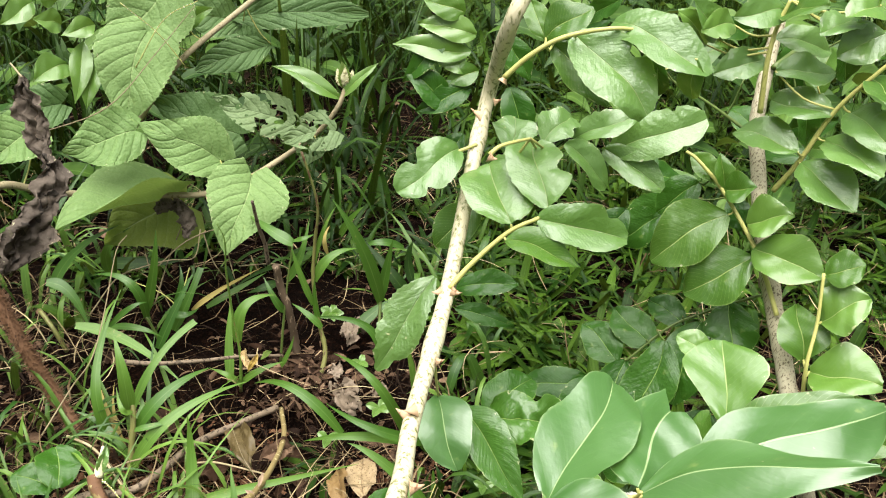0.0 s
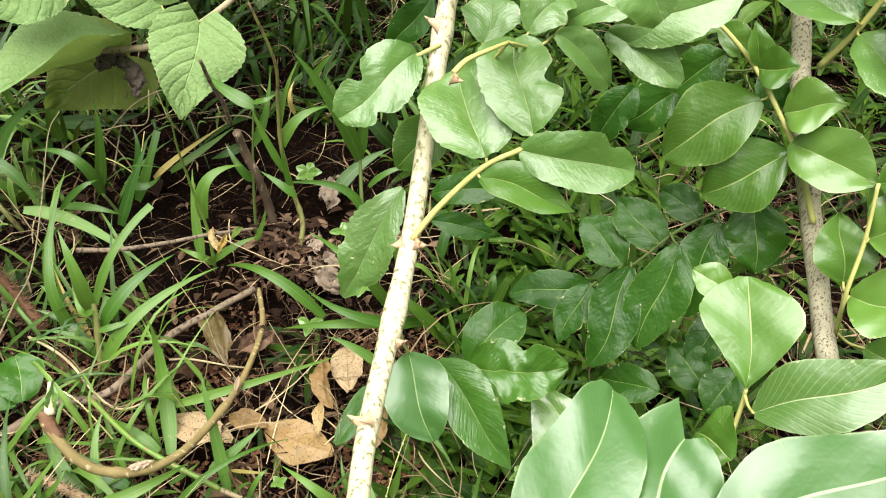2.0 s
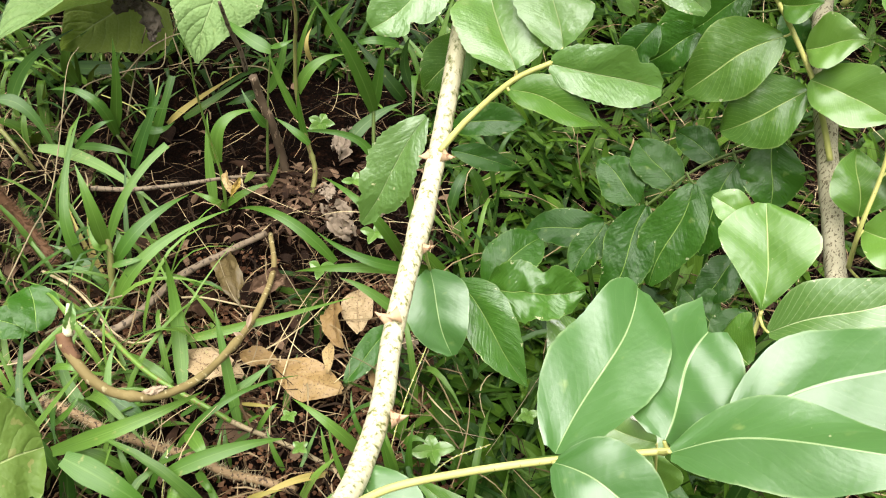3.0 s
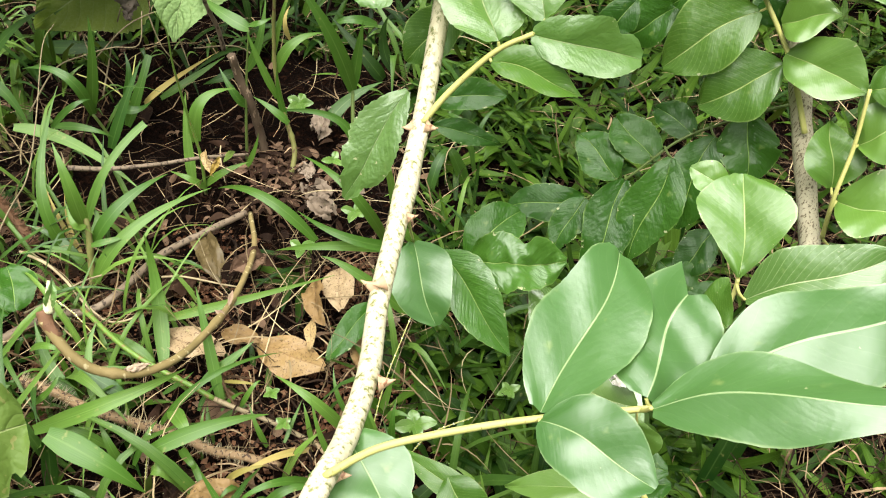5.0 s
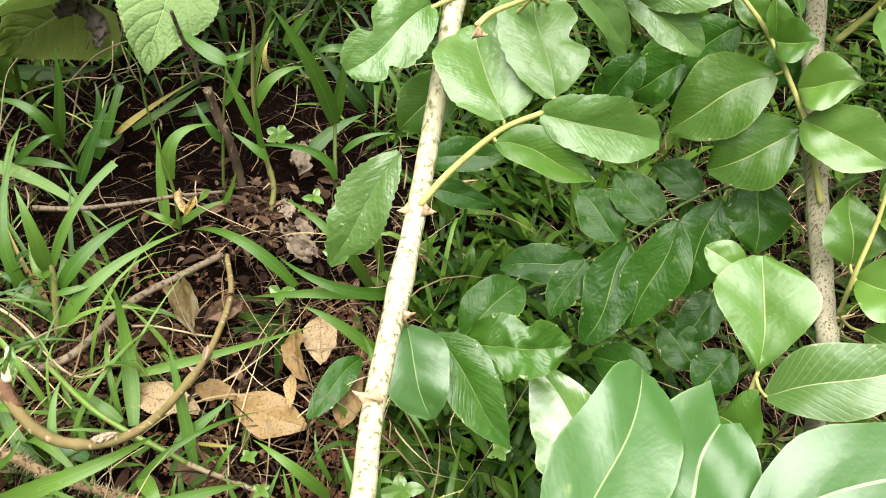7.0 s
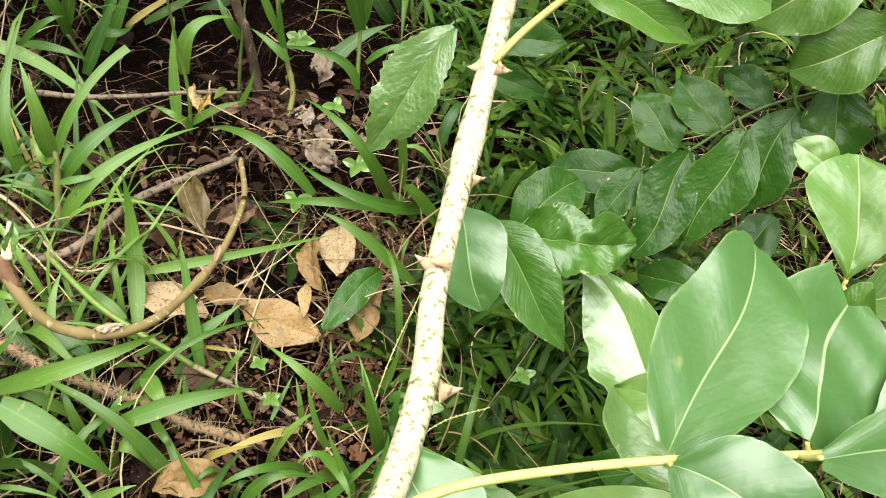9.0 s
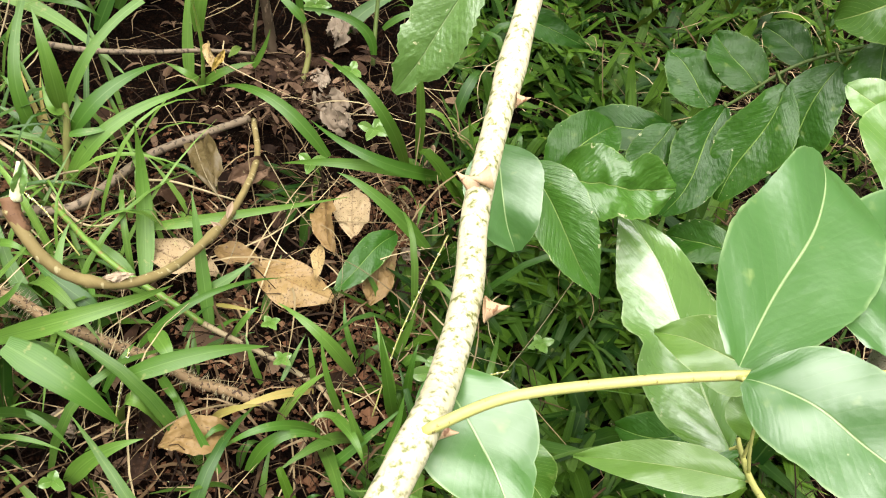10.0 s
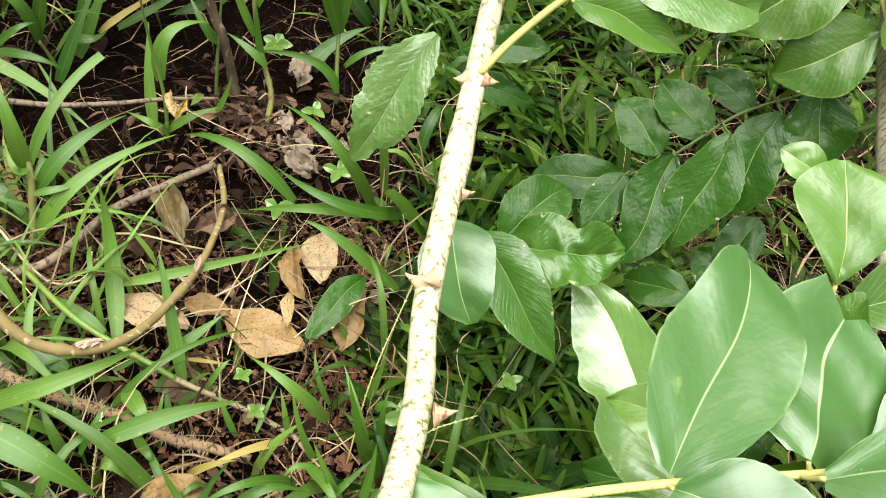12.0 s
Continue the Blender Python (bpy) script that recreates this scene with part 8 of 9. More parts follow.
leaf(weed, (-0.1256, 0.0148, 0.0220), (-0.1365, 0.0187, 0.0260), (0.09, -0.58, 0.81), 0.0087, "leaf_light", "oval", "leaf", nu=8, nv=3)
weed = thing("small_weed", (-0.2393, -0.2726, 0.0000), "small bright green broadleaf weed seedling in the litter", "weed", "small weeds")
stem(weed, "stem", [(-0.2385, -0.2747, 0.0000), (-0.2314, -0.2808, 0.0200)], 0.0008, 0.0006, "petiole_dark", sides=5, steps=3)
leaf(weed, (-0.2306, -0.2816, 0.0220), (-0.2202, -0.2872, 0.0260), (-0.36, 0.01, 0.93), 0.0069, "leaf_light", "oval", "leaf", nu=8, nv=3)
leaf(weed, (-0.2306, -0.2816, 0.0220), (-0.2370, -0.2865, 0.0260), (0.58, -0.09, 0.81), 0.0070, "leaf_light", "oval", "leaf", nu=8, nv=3)
leaf(weed, (-0.2306, -0.2816, 0.0220), (-0.2297, -0.2761, 0.0260), (0.25, -0.59, 0.77), 0.0070, "leaf_light", "oval", "leaf", nu=8, nv=3)
weed = thing("small_weed", (0.0370, -0.0172, 0.0000), "small bright green broadleaf weed seedling in the litter", "weed", "small weeds")
stem(weed, "stem", [(0.0370, -0.0211, 0.0000), (0.0340, -0.0355, 0.0200)], 0.0008, 0.0006, "petiole_dark", sides=5, steps=3)
leaf(weed, (0.0337, -0.0374, 0.0220), (0.0316, -0.0522, 0.0260), (0.02, 0.26, 0.97), 0.0071, "leaf_light", "oval", "leaf", nu=8, nv=3)
leaf(weed, (0.0337, -0.0374, 0.0220), (0.0237, -0.0355, 0.0260), (0.19, -0.62, 0.76), 0.0071, "leaf_light", "oval", "leaf", nu=8, nv=3)
leaf(weed, (0.0337, -0.0374, 0.0220), (0.0442, -0.0352, 0.0260), (-0.19, -0.57, 0.80), 0.0071, "leaf_light", "oval", "leaf", nu=8, nv=3)
weed = thing("small_weed", (0.0733, -0.1222, 0.0000), "small bright green broadleaf weed seedling in the litter", "weed", "small weeds")
stem(weed, "stem", [(0.0732, -0.1253, 0.0000), (0.0689, -0.1363, 0.0200)], 0.0008, 0.0006, "petiole_dark", sides=5, steps=3)
leaf(weed, (0.0685, -0.1377, 0.0220), (0.0577, -0.1455, 0.0260), (0.43, -0.14, 0.89), 0.0065, "leaf_light", "oval", "leaf", nu=8, nv=3)
leaf(weed, (0.0685, -0.1377, 0.0220), (0.0633, -0.1329, 0.0260), (0.02, -0.62, 0.78), 0.0065, "leaf_light", "oval", "leaf", nu=8, nv=3)
leaf(weed, (0.0685, -0.1377, 0.0220), (0.0776, -0.1355, 0.0260), (-0.25, -0.48, 0.84), 0.0065, "leaf_light", "oval", "leaf", nu=8, nv=3)
leaf(weed, (0.0685, -0.1377, 0.0220), (0.0718, -0.1481, 0.0260), (-0.45, 0.19, 0.87), 0.0065, "leaf_light", "oval", "leaf", nu=8, nv=3)
yel = thing("withered_leaf", (-0.2237, 0.0936, 0.0500), "withered yellow-brown leaf caught on a twig", "dead leaf")
leaf(yel, (-0.2310, 0.1070, 0.0600), (-0.2180, 0.0780, 0.0500), (-0.3, -0.5, 0.8), 0.0085, "fallen", "lance", "blade", fold=0.8, wavy=0.2, crumple=0.2)
leaf(yel, (-0.2130, 0.0920, 0.0650), (-0.2220, 0.0790, 0.0500), (0.3, -0.6, 0.7), 0.0065, "straw_leaf", "lance", "blade", fold=0.7, wavy=0.2, crumple=0.2)
leaf(yel, (-0.2050, 0.1180, 0.0500), (-0.2110, 0.0950, 0.0550), (0.0, -0.5, 0.9), 0.0070, "leaf_yellowing", "oval", "blade", fold=0.2)
scrap = thing("white_scrap", (0.0940, -0.2935, 0.2720), "small white papery scrap stuck to a leaf", "scrap")
leaf(scrap, (0.0870, -0.2960, 0.2700), (0.1010, -0.2900, 0.2790), (-0.38, -0.45, 0.81), 0.0150, "white", "round", "sheet", wavy=0.2, crumple=0.3, teeth=0.15)
leaf(branch, (-0.0039, -0.0135, 0.4360), (-0.0615, -0.0151, 0.4392), (0.05, -0.86, 0.51), 0.0189, "leaf_light", "point", fold=0.3)
leaf(branch, (-0.0005, -0.0102, 0.4479), (-0.0440, -0.0097, 0.4545), (0.06, -0.87, 0.48), 0.0206, "leaf_light", "point", fold=0.3)
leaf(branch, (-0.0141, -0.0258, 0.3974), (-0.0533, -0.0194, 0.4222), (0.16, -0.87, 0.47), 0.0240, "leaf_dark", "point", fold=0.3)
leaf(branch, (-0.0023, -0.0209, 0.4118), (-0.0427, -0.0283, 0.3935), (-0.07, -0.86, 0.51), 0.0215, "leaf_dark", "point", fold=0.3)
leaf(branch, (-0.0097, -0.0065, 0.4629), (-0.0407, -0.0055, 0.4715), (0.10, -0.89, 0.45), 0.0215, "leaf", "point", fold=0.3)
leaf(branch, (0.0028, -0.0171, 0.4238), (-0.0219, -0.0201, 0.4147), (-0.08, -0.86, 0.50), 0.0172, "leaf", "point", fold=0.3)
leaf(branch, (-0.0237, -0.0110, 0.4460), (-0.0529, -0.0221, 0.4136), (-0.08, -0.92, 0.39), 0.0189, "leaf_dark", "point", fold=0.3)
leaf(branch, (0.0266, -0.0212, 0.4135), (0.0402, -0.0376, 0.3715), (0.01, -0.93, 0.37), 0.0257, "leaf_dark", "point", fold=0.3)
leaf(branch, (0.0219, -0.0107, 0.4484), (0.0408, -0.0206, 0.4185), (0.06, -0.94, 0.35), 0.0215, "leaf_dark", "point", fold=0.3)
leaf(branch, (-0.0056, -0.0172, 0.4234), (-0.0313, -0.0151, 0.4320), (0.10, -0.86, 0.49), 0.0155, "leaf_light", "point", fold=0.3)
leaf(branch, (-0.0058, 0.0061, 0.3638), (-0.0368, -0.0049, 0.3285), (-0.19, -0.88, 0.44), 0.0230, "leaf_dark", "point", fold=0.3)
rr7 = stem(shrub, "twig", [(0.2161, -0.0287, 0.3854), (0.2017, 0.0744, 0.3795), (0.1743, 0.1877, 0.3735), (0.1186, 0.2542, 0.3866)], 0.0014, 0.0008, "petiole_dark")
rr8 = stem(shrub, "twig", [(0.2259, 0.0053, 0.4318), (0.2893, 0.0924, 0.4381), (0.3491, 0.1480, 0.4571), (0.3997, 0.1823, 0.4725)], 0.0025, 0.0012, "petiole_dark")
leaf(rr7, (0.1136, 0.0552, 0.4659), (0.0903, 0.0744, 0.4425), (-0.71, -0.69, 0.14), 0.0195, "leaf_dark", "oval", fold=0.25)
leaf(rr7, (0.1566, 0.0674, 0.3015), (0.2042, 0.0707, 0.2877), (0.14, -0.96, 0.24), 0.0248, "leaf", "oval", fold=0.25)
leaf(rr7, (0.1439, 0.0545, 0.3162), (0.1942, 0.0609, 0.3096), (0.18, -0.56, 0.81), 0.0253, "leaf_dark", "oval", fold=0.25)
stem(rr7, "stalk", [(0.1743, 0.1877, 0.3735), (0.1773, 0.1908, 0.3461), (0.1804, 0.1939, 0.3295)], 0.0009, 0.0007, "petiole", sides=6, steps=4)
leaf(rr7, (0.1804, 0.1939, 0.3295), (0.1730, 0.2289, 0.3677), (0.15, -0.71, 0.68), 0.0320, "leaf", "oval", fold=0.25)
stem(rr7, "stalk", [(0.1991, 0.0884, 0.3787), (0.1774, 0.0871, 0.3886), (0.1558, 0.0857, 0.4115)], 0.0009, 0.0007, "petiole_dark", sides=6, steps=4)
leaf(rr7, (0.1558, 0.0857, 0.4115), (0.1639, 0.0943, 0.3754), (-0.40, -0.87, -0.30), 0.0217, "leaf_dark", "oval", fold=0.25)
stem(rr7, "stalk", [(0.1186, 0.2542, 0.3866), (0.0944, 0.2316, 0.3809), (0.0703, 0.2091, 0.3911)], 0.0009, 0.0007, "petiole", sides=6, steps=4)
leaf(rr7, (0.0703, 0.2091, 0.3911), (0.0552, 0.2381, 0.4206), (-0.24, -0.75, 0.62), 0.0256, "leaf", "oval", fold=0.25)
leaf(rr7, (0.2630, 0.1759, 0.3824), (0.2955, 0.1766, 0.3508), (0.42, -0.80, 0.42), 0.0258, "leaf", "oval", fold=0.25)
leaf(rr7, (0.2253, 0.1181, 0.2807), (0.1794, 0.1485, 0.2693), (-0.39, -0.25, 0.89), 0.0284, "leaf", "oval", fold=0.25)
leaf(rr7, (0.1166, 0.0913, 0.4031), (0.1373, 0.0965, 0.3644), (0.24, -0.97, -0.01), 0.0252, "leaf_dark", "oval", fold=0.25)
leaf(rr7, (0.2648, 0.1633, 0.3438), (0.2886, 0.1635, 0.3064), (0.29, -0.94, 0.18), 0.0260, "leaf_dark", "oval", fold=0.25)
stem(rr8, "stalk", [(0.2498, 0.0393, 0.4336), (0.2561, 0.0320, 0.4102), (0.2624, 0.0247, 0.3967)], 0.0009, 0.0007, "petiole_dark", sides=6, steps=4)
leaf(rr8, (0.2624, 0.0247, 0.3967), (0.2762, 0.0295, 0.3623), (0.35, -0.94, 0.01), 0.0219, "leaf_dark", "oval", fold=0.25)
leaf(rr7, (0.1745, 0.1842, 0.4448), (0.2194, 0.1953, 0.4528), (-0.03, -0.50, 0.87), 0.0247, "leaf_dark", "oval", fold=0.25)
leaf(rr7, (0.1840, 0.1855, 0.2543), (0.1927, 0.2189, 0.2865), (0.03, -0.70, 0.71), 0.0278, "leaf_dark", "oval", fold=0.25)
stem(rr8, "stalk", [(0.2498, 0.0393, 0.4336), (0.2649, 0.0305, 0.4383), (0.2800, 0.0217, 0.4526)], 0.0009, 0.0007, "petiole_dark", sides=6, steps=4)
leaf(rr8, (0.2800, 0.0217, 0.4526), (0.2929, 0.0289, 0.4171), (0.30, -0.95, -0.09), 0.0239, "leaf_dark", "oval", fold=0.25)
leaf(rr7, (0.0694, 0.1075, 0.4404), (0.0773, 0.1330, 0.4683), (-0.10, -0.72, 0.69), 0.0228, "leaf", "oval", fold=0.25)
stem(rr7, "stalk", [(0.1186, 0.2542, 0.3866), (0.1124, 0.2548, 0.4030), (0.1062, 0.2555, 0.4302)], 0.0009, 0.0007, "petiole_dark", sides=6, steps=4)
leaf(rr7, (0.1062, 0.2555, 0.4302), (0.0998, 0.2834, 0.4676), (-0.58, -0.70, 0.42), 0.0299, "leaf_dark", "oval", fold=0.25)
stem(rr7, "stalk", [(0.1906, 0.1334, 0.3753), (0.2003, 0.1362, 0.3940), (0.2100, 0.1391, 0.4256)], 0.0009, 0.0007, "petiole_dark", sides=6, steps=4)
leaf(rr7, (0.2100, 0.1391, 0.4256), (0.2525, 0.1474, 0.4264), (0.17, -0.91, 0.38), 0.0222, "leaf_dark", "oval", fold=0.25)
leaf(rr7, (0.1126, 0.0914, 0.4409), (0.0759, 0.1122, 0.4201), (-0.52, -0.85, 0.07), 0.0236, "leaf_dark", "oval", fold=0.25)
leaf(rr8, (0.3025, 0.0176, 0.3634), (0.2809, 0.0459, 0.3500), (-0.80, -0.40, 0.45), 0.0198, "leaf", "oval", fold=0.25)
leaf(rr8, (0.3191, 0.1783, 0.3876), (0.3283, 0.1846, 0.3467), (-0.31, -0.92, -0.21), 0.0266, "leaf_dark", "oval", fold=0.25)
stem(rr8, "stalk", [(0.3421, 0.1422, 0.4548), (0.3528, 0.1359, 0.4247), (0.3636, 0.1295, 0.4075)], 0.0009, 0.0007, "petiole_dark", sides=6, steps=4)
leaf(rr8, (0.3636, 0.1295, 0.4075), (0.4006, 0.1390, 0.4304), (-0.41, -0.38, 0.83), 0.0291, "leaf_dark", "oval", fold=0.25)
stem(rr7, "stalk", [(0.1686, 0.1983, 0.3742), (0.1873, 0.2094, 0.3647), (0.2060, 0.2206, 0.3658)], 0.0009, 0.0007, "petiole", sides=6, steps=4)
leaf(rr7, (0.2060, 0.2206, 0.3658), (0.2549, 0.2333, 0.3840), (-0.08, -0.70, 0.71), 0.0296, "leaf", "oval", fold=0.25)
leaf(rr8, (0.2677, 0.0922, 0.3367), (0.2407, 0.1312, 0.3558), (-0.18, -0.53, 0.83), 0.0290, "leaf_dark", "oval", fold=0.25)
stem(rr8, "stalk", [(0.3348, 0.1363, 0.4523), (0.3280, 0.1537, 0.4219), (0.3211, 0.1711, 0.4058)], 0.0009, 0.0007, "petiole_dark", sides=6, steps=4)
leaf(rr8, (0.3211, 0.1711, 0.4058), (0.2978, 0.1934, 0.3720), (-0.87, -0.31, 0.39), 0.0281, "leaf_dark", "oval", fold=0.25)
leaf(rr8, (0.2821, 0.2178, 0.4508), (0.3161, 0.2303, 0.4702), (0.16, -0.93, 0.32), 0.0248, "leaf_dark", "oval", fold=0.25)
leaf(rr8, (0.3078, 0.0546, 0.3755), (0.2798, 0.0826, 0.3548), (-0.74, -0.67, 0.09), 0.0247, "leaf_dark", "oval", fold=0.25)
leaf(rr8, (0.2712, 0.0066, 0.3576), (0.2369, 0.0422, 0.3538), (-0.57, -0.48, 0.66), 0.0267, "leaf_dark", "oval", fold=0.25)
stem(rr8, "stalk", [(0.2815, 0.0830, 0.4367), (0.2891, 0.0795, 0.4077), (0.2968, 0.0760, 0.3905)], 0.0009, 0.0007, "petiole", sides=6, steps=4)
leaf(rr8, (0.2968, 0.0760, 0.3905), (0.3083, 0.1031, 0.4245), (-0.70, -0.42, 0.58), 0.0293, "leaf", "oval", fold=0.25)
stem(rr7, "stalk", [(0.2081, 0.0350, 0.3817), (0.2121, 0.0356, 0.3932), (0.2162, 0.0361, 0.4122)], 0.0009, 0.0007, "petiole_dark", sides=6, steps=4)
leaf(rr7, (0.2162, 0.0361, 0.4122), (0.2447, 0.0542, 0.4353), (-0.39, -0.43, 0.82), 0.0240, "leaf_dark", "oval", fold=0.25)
seedhead = thing("grass_seed_head", (-0.2122, -0.2389, 0.0000), "thin grass flower stalk with tiny white seeds", "grass", "grass seed heads")
stem(seedhead, "stalk", [(-0.2122, -0.2389, 0.0000), (-0.2082, -0.2224, 0.0300), (-0.2023, -0.2072, 0.0600)], 0.0006, 0.0004, "petiole", sides=5, steps=6)
seeds(seedhead, [(-0.2122, -0.2389, 0.0000), (-0.2082, -0.2224, 0.0300), (-0.2023, -0.2072, 0.0600)], 20, 0.0009, 0)
seedhead = thing("grass_seed_head", (-0.0472, -0.2036, 0.0000), "thin grass flower stalk with tiny white seeds", "grass", "grass seed heads")
stem(seedhead, "stalk", [(-0.0472, -0.2036, 0.0000), (-0.0350, -0.1609, 0.0500), (-0.0117, -0.1050, 0.0900)], 0.0006, 0.0004, "petiole", sides=5, steps=6)
seeds(seedhead, [(-0.0472, -0.2036, 0.0000), (-0.0350, -0.1609, 0.0500), (-0.0117, -0.1050, 0.0900)], 20, 0.0009, 1)
seedhead = thing("grass_seed_head", (-0.2689, -0.1187, 0.0300), "thin grass flower stalk with tiny white seeds", "grass", "grass seed heads")
stem(seedhead, "stalk", [(-0.2689, -0.1187, 0.0300), (-0.2947, -0.0998, 0.0500), (-0.3106, -0.0924, 0.0600)], 0.0006, 0.0004, "petiole", sides=5, steps=6)
seeds(seedhead, [(-0.2689, -0.1187, 0.0300), (-0.2947, -0.0998, 0.0500), (-0.3106, -0.0924, 0.0600)], 20, 0.0009, 2)
seedhead = thing("grass_seed_head", (-0.3165, 0.2645, 0.3225), "thin grass flower stalk with tiny white seeds", "grass", "grass seed heads")
stem(seedhead, "stalk", [(-0.3165, 0.2645, 0.3225), (-0.3402, 0.2563, 0.3610), (-0.3710, 0.2418, 0.3955)], 0.0006, 0.0004, "petiole", sides=5, steps=6)
seeds(seedhead, [(-0.3165, 0.2645, 0.3225), (-0.3402, 0.2563, 0.3610), (-0.3710, 0.2418, 0.3955)], 20, 0.0009, 3)
seedhead = thing("grass_seed_head", (-0.3624, 0.2374, 0.3281), "thin grass flower stalk with tiny white seeds", "grass", "grass seed heads")
stem(seedhead, "stalk", [(-0.3624, 0.2374, 0.3281), (-0.3310, 0.2533, 0.3773), (-0.2947, 0.2602, 0.3972)], 0.0006, 0.0004, "petiole", sides=5, steps=6)
seeds(seedhead, [(-0.3624, 0.2374, 0.3281), (-0.3310, 0.2533, 0.3773), (-0.2947, 0.2602, 0.3972)], 20, 0.0009, 4)
seedhead = thing("grass_seed_head", (-0.0232, -0.2095, 0.0000), "thin grass flower stalk with tiny white seeds", "grass", "grass seed heads")
stem(seedhead, "stalk", [(-0.0232, -0.2095, 0.0000), (0.0009, -0.2069, 0.0600), (0.0338, -0.2008, 0.0800)], 0.0006, 0.0004, "petiole", sides=5, steps=6)
seeds(seedhead, [(-0.0232, -0.2095, 0.0000), (0.0009, -0.2069, 0.0600), (0.0338, -0.2008, 0.0800)], 20, 0.0009, 5)
# leaves added out of view, only to block light from above
shade_crown(shrub)


# ---- grass and litter ----
def stuff(name, bm, mat, label, category):
    return tagged(new(name, link(name, bm, mat)), label, category, kind="stuff")


def clear_soil(x, y):
    """How bare the ground is: a litter patch by the bent stem, thick turf beside it."""
    return math.exp(-(((x + 0.16) / 0.16) ** 2 + ((y + 0.02) / 0.22) ** 2))


def dark_hollow(x, y):
    """The shaded hollow behind the dead stalk, where little grows."""
    return min(1.0, 1.4 * math.exp(-(((x + 0.24) / 0.20) ** 2 + ((y - 0.20) / 0.18) ** 2)))


def short_grass():
    bm = bmesh.new()
    uv = bm.loops.layers.uv.new("UVMap")
    rr = random.Random(3)
    made = 0
    while made < 5000:
        y = -0.75 + 3.4 * rr.random() ** 1.7
        x = rr.uniform(-0.75, 0.75) * (1 + max(0, y) * 0.8)
        turf = x > -0.04 + 0.05 * noise.noise((y * 5, 0, 0)) or y > 0.45
        keep = (1 - 0.9 * clear_soil(x, y)) * (1.0 if x > -0.04 else 0.14 if turf else 0.06)
        keep *= 0.35 if x > 0.25 and y < 0.3 else 1.0
        keep *= (0.75 + 0.7 * noise.noise((x * 9, y * 9, 5))) * (1 - 0.97 * dark_hollow(x, y))
        if rr.random() > keep:
            continue
        made += 1
        a0 = rr.uniform(0, 2 * math.pi)
        size = rr.uniform(0.7, 1.3)
        for b in range(rr.randint(4, 8)):
            # the blades of a tuft spread from its middle
            a = a0 + rr.gauss(0, 1.1)
            ln = rr.uniform(0.022, 0.070) * size * (1 + 0.4 * max(0, min(y, 1.5)))
            d = Vector((math.cos(a), math.sin(a), 0))
            qx, qy = x + rr.gauss(0, 0.008), y + rr.gauss(0, 0.008)
            p0 = Vector((qx, qy, height(qx, qy) - 0.002 + rr.uniform(0, 0.014)))
            up = rr.uniform(0.45, 0.75) if rr.random() < 0.15 else rr.uniform(0.04, 0.32)
            p1 = p0 + d * (ln * 0.48) + Vector((0, 0, ln * up))
            p2 = p0 + d * ln * (1.1 - up) + Vector((0, 0, ln * up * rr.uniform(0.2, 1.7)))
            blade_into(bm, uv, (p0, p1, p2), size * rr.choice((rr.uniform(0.004, 0.006), rr.uniform(0.009, 0.015))), segs=5, vee=0.2, twist=rr.uniform(-0.5, 0.5))
    stuff("short_grass", bm, "grass_small_shaded", "dense short grass with narrow pointed blades, its green darkened for shade", "grass")


def long_grass():
    bm = bmesh.new()
    uv = bm.loops.layers.uv.new("UVMap")
    rr = random.Random(5)
    for k in range(300):
        y = 0.16 + 2.6 * rr.random() ** 1.5
        x = rr.choice((rr.uniform(-1.0, -0.12), rr.uniform(-1.6, 1.6)))
        if (y < 0.5 and x > -0.1) or (y < 0.46 and x < -0.12):
            continue
        z = height(x, y)
        for b in range(rr.randint(3, 7)):
            a = rr.uniform(0, 2 * math.pi)
            ln = rr.uniform(0.07, 0.20) * (1 + 0.35 * min(y, 1.2))
            d = Vector((math.cos(a), math.sin(a), 0)) * rr.uniform(0.2, 1.0)
            p0 = Vector((x + rr.uniform(-0.03, 0.03), y + rr.uniform(-0.03, 0.03), z + rr.uniform(0, 0.05)))
            p1 = p0 + d * (ln * 0.45) + Vector((0, 0, ln * rr.uniform(0.2, 0.6)))
            p2 = p0 + d * (ln * 1.1) + Vector((0, 0, ln * rr.uniform(-0.1, 0.95)))
            blade_into(bm, uv, (p0, p1, p2), rr.uniform(0.006, 0.015), segs=6, vee=0.3, twist=rr.uniform(-1.0, 1.0))
    stuff("long_grass", bm, "grass_shaded", "tall broad-bladed grass behind the shrub, shade put into its colour", "grass")


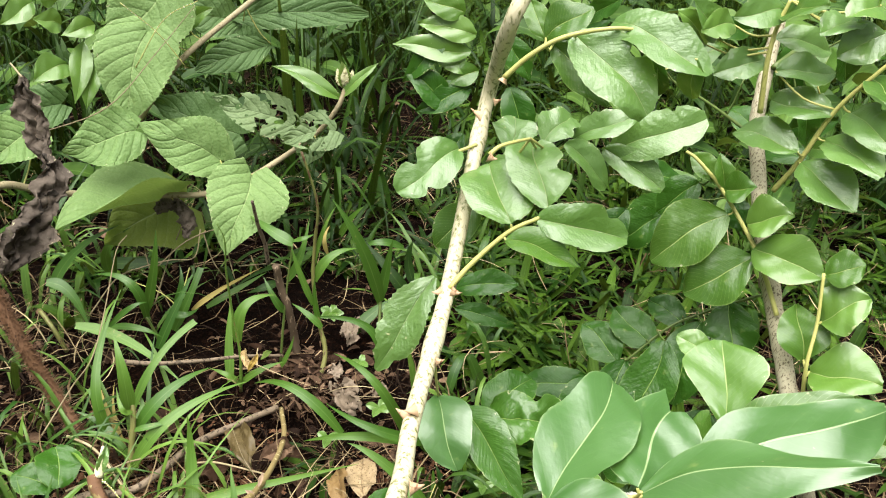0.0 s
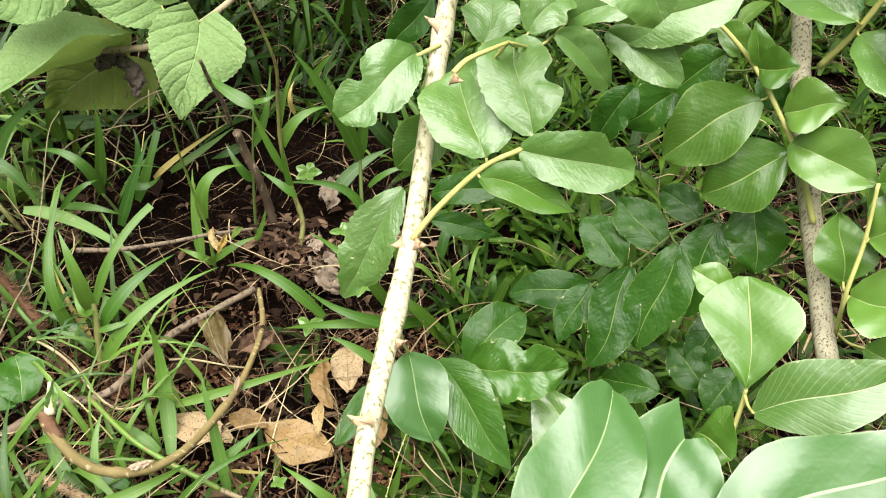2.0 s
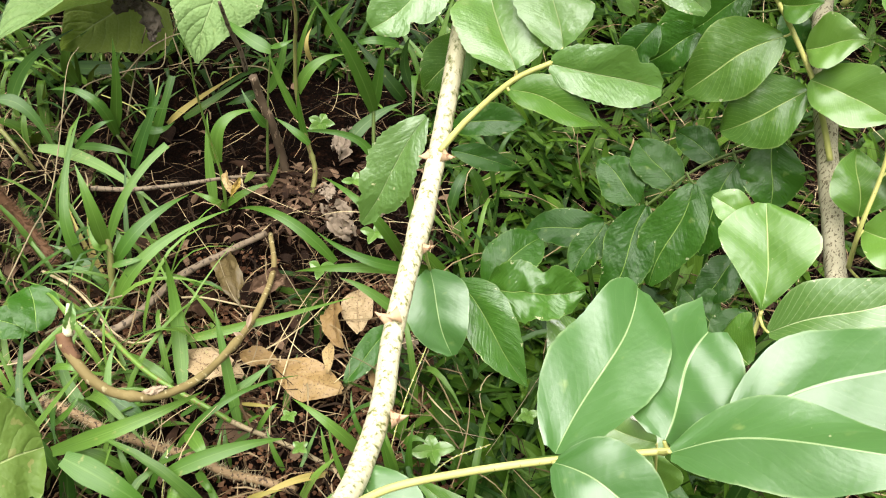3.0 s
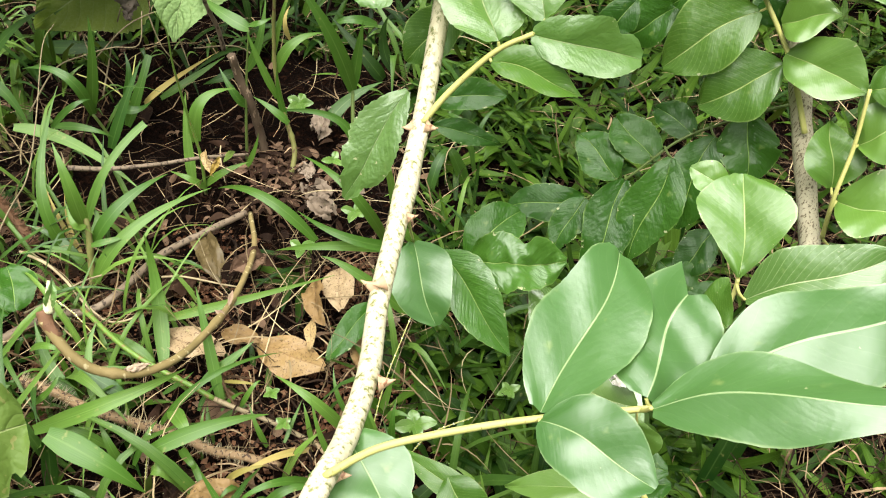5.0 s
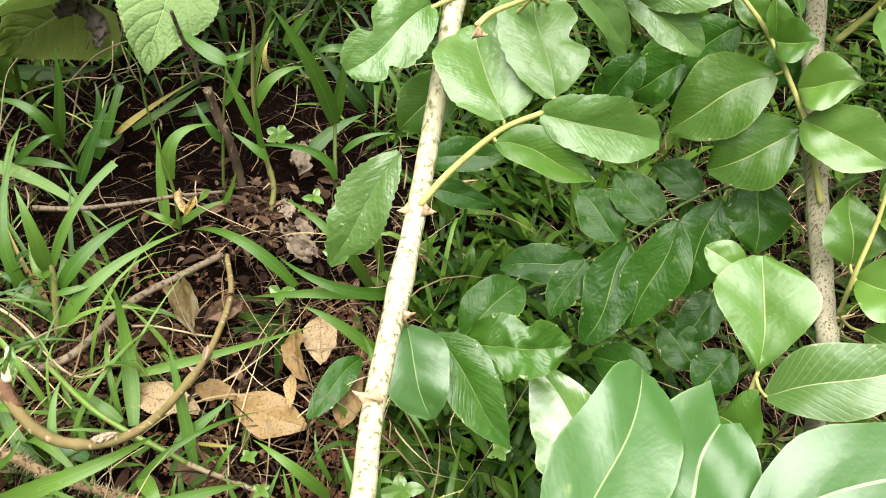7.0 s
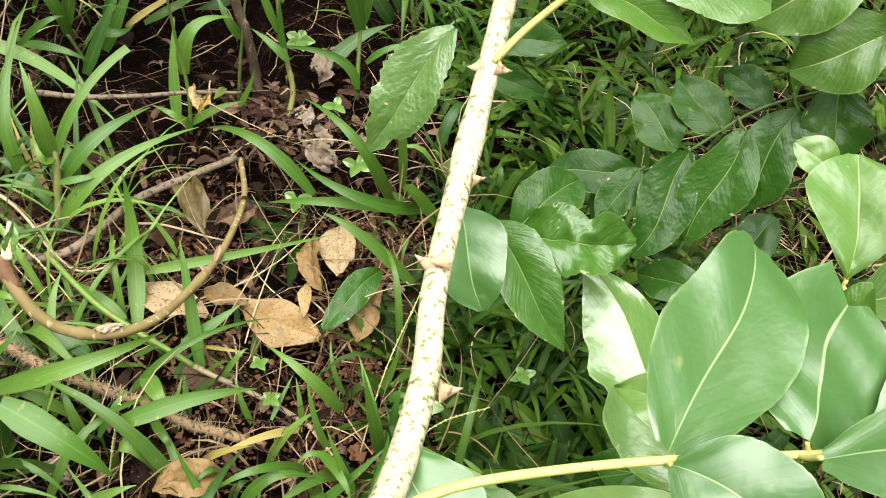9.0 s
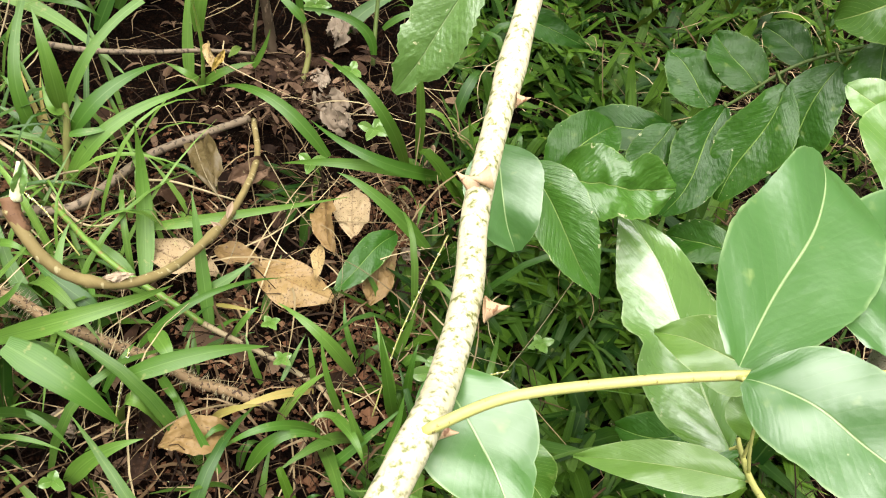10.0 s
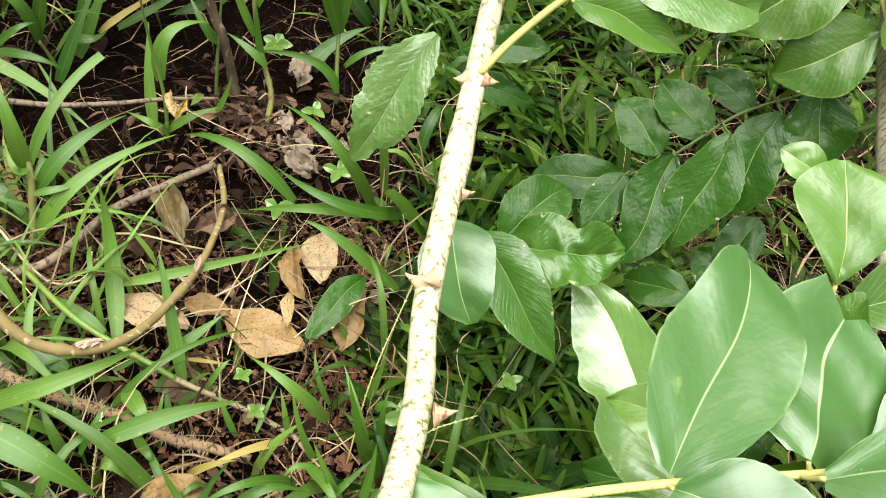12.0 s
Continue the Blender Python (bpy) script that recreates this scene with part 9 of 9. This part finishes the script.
def middle_grass():
    bm = bmesh.new()
    uv = bm.loops.layers.uv.new("UVMap")
    rr = random.Random(29)
    made = 0
    while made < 1150:
        y = rr.uniform(-0.55, 0.4)
        x = rr.uniform(-0.75, 0.05)
        small = rr.random() < 0.65
        if rr.random() < (0.75 if small else 1.3) * clear_soil(x, y) + 1.3 * dark_hollow(x, y):
            continue
        made += 1
        z = height(x, y)
        a = rr.uniform(0, 2 * math.pi)
        ln = rr.uniform(0.03, 0.07) if small else rr.uniform(0.07, 0.16)
        d = Vector((math.cos(a), math.sin(a), 0)) * rr.uniform(0.3, 1.0)
        p0 = Vector((x, y, z))
        p1 = p0 + d * (ln * 0.4) + Vector((0, 0, ln * rr.uniform(0.3, 0.55)))
        p2 = p0 + d * ln + Vector((0, 0, ln * rr.uniform(0.1, 0.8)))
        blade_into(bm, uv, (p0, p1, p2), rr.uniform(0.004, 0.008) if small else rr.uniform(0.005, 0.013), segs=6, vee=0.3, twist=rr.uniform(-0.6, 0.6))
    # slim arching blades among the tufts
    for k in range(230):
        x, y = rr.uniform(-0.42, -0.20), rr.uniform(-0.16, 0.22)
        if rr.random() < 0.9 * dark_hollow(x, y) + 0.6 * clear_soil(x, y):
            continue
        a = rr.uniform(0, 2 * math.pi)
        ln = rr.uniform(0.08, 0.19)
        d = Vector((math.cos(a), math.sin(a), 0)) * rr.uniform(0.35, 1.0)
        p0 = Vector((x, y, height(x, y)))
        p1 = p0 + d * (ln * 0.42) + Vector((0, 0, ln * rr.uniform(0.25, 0.55)))
        p2 = p0 + d * ln + Vector((0, 0, ln * rr.uniform(0.05, 0.6)))
        blade_into(bm, uv, (p0, p1, p2), rr.uniform(0.0025, 0.0065), segs=7, vee=0.35, twist=rr.uniform(-0.7, 0.7))
    stuff("broad_grass", bm, "grass_mid", "loose broad grass blades among brown litter", "grass")


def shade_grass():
    """Limp blades low under the taller plants, shade put into their dark colour."""
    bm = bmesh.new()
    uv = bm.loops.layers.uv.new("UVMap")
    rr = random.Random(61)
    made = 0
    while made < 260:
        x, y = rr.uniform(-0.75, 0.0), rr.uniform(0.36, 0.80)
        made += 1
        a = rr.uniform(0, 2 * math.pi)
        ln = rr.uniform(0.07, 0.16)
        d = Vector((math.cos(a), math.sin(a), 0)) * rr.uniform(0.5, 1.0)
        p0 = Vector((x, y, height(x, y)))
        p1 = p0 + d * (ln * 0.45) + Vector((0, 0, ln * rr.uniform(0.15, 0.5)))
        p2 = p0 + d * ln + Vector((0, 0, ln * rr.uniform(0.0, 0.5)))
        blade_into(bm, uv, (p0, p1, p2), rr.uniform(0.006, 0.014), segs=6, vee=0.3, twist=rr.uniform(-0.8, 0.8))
    stuff("shade_grass", bm, "grass_shaded", "limp grass behind the hollow, its green darkened for shade", "grass")


def straw():
    bm = bmesh.new()
    uv = bm.loops.layers.uv.new("UVMap")
    rr = random.Random(11)
    for k in range(42000):
        y = -0.7 + 2.0 * rr.random() ** 1.4
        x = rr.uniform(-0.7, 0.7) * (1 + max(0, y) * 0.6)
        if (-0.02 < x < 0.22 and rr.random() < 0.85) or (y > 0.3 and rr.random() < 0.6) or rr.random() < 0.75 * dark_hollow(x, y) or (y < -0.08 and rr.random() < 0.3):
            continue
        z = height(x, y)
        a = rr.uniform(0, 2 * math.pi)
        ln = rr.uniform(0.012, 0.07)
        d = Vector((math.cos(a), math.sin(a), 0))
        n = Vector((-d.y, d.x, 0)) * rr.uniform(-0.15, 0.15)
        h0, h1 = rr.uniform(0, 0.032), rr.uniform(0, 0.036)
        p0 = Vector((x, y, z + h0))
        blade_into(bm, uv, (p0, p0 + (d * 0.5 + n) * ln + Vector((0, 0, rr.uniform(0, 0.008))), p0 + d * ln + Vector((0, 0, h1 - h0))), rr.uniform(0.0006, 0.0013) if rr.random() < 0.8 else rr.uniform(0.0015, 0.003), segs=3, vee=0.5)
    stuff("dry_straw", bm, "straw", "dry brown straw and roots scattered over the soil", "straw")


def crumbs():
    bm = bmesh.new()
    uv = bm.loops.layers.uv.new("UVMap")
    rr = random.Random(17)
    for k in range(9000):
        y = -0.7 + 2.0 * rr.random() ** 1.3
        x = rr.uniform(-0.7, 0.7) * (1 + max(0, y) * 0.6)
        if (x > 0.0 and rr.random() < 0.75) or (y > 0.25 and rr.random() < 0.7) or rr.random() < 0.8 * dark_hollow(x, y) or (y < -0.08 and rr.random() < 0.5):
            continue
        a = rr.uniform(0, 2 * math.pi)
        ln = rr.uniform(0.005, 0.020) if rr.random() < 0.93 else rr.uniform(0.02, 0.045)
        d = Vector((math.cos(a), math.sin(a), rr.uniform(-0.1, 0.3)))
        p0 = Vector((x, y, height(x, y) + 0.004))
        up = Vector((rr.uniform(-0.5, 0.5), rr.uniform(-0.5, 0.5), 1)).normalized()
        blade_into(bm, uv, (p0, p0 + d * (ln * 0.5) + Vector((0, 0, 0.003)), p0 + d * ln), ln * rr.uniform(0.25, 0.7), segs=5, vee=rr.uniform(-0.6, 0.8), up=up, twist=rr.uniform(-1.2, 1.2))
    # broken chips round the foot of the dead stalk
    for k in range(420):
        x, y = rr.gauss(-0.17, 0.035), rr.gauss(0.12, 0.030)
        a = rr.uniform(0, 2 * math.pi)
        ln = rr.uniform(0.006, 0.020)
        d = Vector((math.cos(a), math.sin(a), rr.uniform(-0.2, 0.5)))
        p0 = Vector((x, y, height(x, y) + rr.uniform(0.006, 0.03)))
        up = Vector((rr.uniform(-0.7, 0.7), rr.uniform(-0.7, 0.7), 1)).normalized()
        blade_into(bm, uv, (p0, p0 + d * (ln * 0.5) + Vector((0, 0, 0.002)), p0 + d * ln), ln * rr.uniform(0.15, 0.5), segs=5, vee=rr.uniform(-0.6, 0.8), up=up, twist=rr.uniform(-1.5, 1.5))
    stuff("leaf_litter", bm, "dead_grey", "crumbled brown leaf litter on the soil", "leaf litter")


def clods():
    """Crumbs of bare reddish earth between the blades."""
    rr = random.Random(71)
    verts, faces = [], []
    while len(faces) < 8 * 7500:
        x, y = rr.uniform(-0.42, 0.02), rr.uniform(-0.42, 0.06)
        if noise.noise((x * 11, y * 11, 8)) < rr.uniform(-0.25, 0.35):
            continue
        r = rr.uniform(0.0012, 0.0036) if rr.random() < 0.96 else rr.uniform(0.004, 0.006)
        c = Vector((x, y, height(x, y) + r * 0.4 + rr.uniform(0, 0.006)))
        n = len(verts)
        spin = rr.uniform(0, 1.6)
        for k in range(4):
            q = r * rr.uniform(0.6, 1.2)
            verts.append(c + Vector((q * math.cos(spin + k * 1.57), q * math.sin(spin + k * 1.57), r * rr.uniform(-0.2, 0.3))))
        verts += [c + Vector((0, 0, r * rr.uniform(0.5, 1.0))), c - Vector((0, 0, r * 0.6))]
        for k in range(4):
            faces += [(n + k, n + (k + 1) % 4, n + 4), (n + (k + 1) % 4, n + k, n + 5)]
    me = bpy.data.meshes.new("soil_crumbs")
    me.from_pydata(verts, [], faces)
    me.materials.append(M["clod"])
    tagged(new("soil_crumbs", me), "loose crumbs of reddish-brown earth", "soil", kind="stuff")


def weeds():
    bm = bmesh.new()
    uv = bm.loops.layers.uv.new("UVMap")
    rr = random.Random(23)
    for k in range(2900):
        y = rr.uniform(0.5, 3.2)
        x = rr.uniform(-2.2, 2.2)
        if -0.25 < x < 0.12 and y < 1.6:
            continue
        if (x / 2.3) ** 2 + ((y - 1.6) / 1.6) ** 2 + 0.5 * noise.noise((x * 1.5, y * 1.5, 2)) > 0.85:
            continue
        z = rr.uniform(0.02, 0.35)
        a = rr.uniform(0, 2 * math.pi)
        ln = rr.uniform(0.05, 0.11)
        d = Vector((math.cos(a), math.sin(a), rr.uniform(-0.5, 0.3)))
        p0 = Vector((x, y, z))
        up = Vector((rr.uniform(-0.4, 0.4), rr.uniform(-0.9, 0.1), 1)).normalized()
        blade_into(bm, uv, (p0, p0 + d * (ln * 0.5) + Vector((0, 0, 0.01)), p0 + d * ln), ln * rr.uniform(0.35, 0.55), segs=6, vee=0.3, up=up)
        blade_into(bm, uv, (Vector((x + rr.uniform(-0.03, 0.03), y, 0)), Vector((x, y, z * 0.5)), p0), 0.003, segs=3, vee=0.9)
    stuff("weeds", bm, "weed", "dense green weeds in the background", "weeds")


def far_turf():
    bm = bmesh.new()
    uv = bm.loops.layers.uv.new("UVMap")
    rr = random.Random(31)
    for k in range(16000):
        a, q = rr.uniform(0, 2 * math.pi), 0.72 + 4.4 * rr.random() ** 1.7
        x, y = q * math.cos(a), q * math.sin(a)
        if abs(x) < 0.7 and -0.7 < y < 2.4:
            continue
        ln = rr.uniform(0.07, 0.22)
        d = Vector((rr.uniform(-1, 1), rr.uniform(-1, 1), 0)) * 0.6
        p0 = Vector((x, y, height(x, y)))
        p1 = p0 + d * (ln * 0.35) + Vector((0, 0, ln * 0.5))
        p2 = p0 + d * ln + Vector((0, 0, ln * rr.uniform(0.3, 0.9)))
        blade_into(bm, uv, (p0, p1, p2), rr.uniform(0.010, 0.022), segs=4, vee=0.3)
    stuff("rough_grass", bm, "grass_shaded", "rough grass all around the shrub, its green darkened for shade", "grass")


def tangle():
    """Long thin dry stems that arch over the litter."""
    bm = bmesh.new()
    uv = bm.loops.layers.uv.new("UVMap")
    rr = random.Random(37)
    for k in range(620):
        y = -0.6 + 1.4 * rr.random()
        x = rr.uniform(-0.75, 0.02) if rr.random() < 0.8 else rr.uniform(0, 0.6)
        a = rr.uniform(0, 2 * math.pi)
        if rr.random() < 0.8 * dark_hollow(x, y):
            continue
        ln = rr.uniform(0.05, 0.17)
        d = Vector((math.cos(a), math.sin(a), 0))
        n = Vector((-d.y, d.x, 0)) * rr.uniform(-0.22, 0.22)
        p0 = Vector((x, y, height(x, y) + rr.uniform(0.004, 0.03)))
        top = rr.uniform(0.0, 0.035)
        blade_into(bm, uv, (p0, p0 + (d * 0.5 + n) * ln + Vector((0, 0, top)), p0 + d * ln + Vector((0, 0, rr.uniform(-0.004, 0.03)))), rr.uniform(0.0008, 0.0019), segs=7, vee=0.7)
    stuff("dry_stems", bm, "straw_pale", "thin pale dry stems tangled over the litter", "dry stems")


far_turf()
tangle()
short_grass()
long_grass()
middle_grass()
shade_grass()
straw()
crumbs()
clods()
weeds()
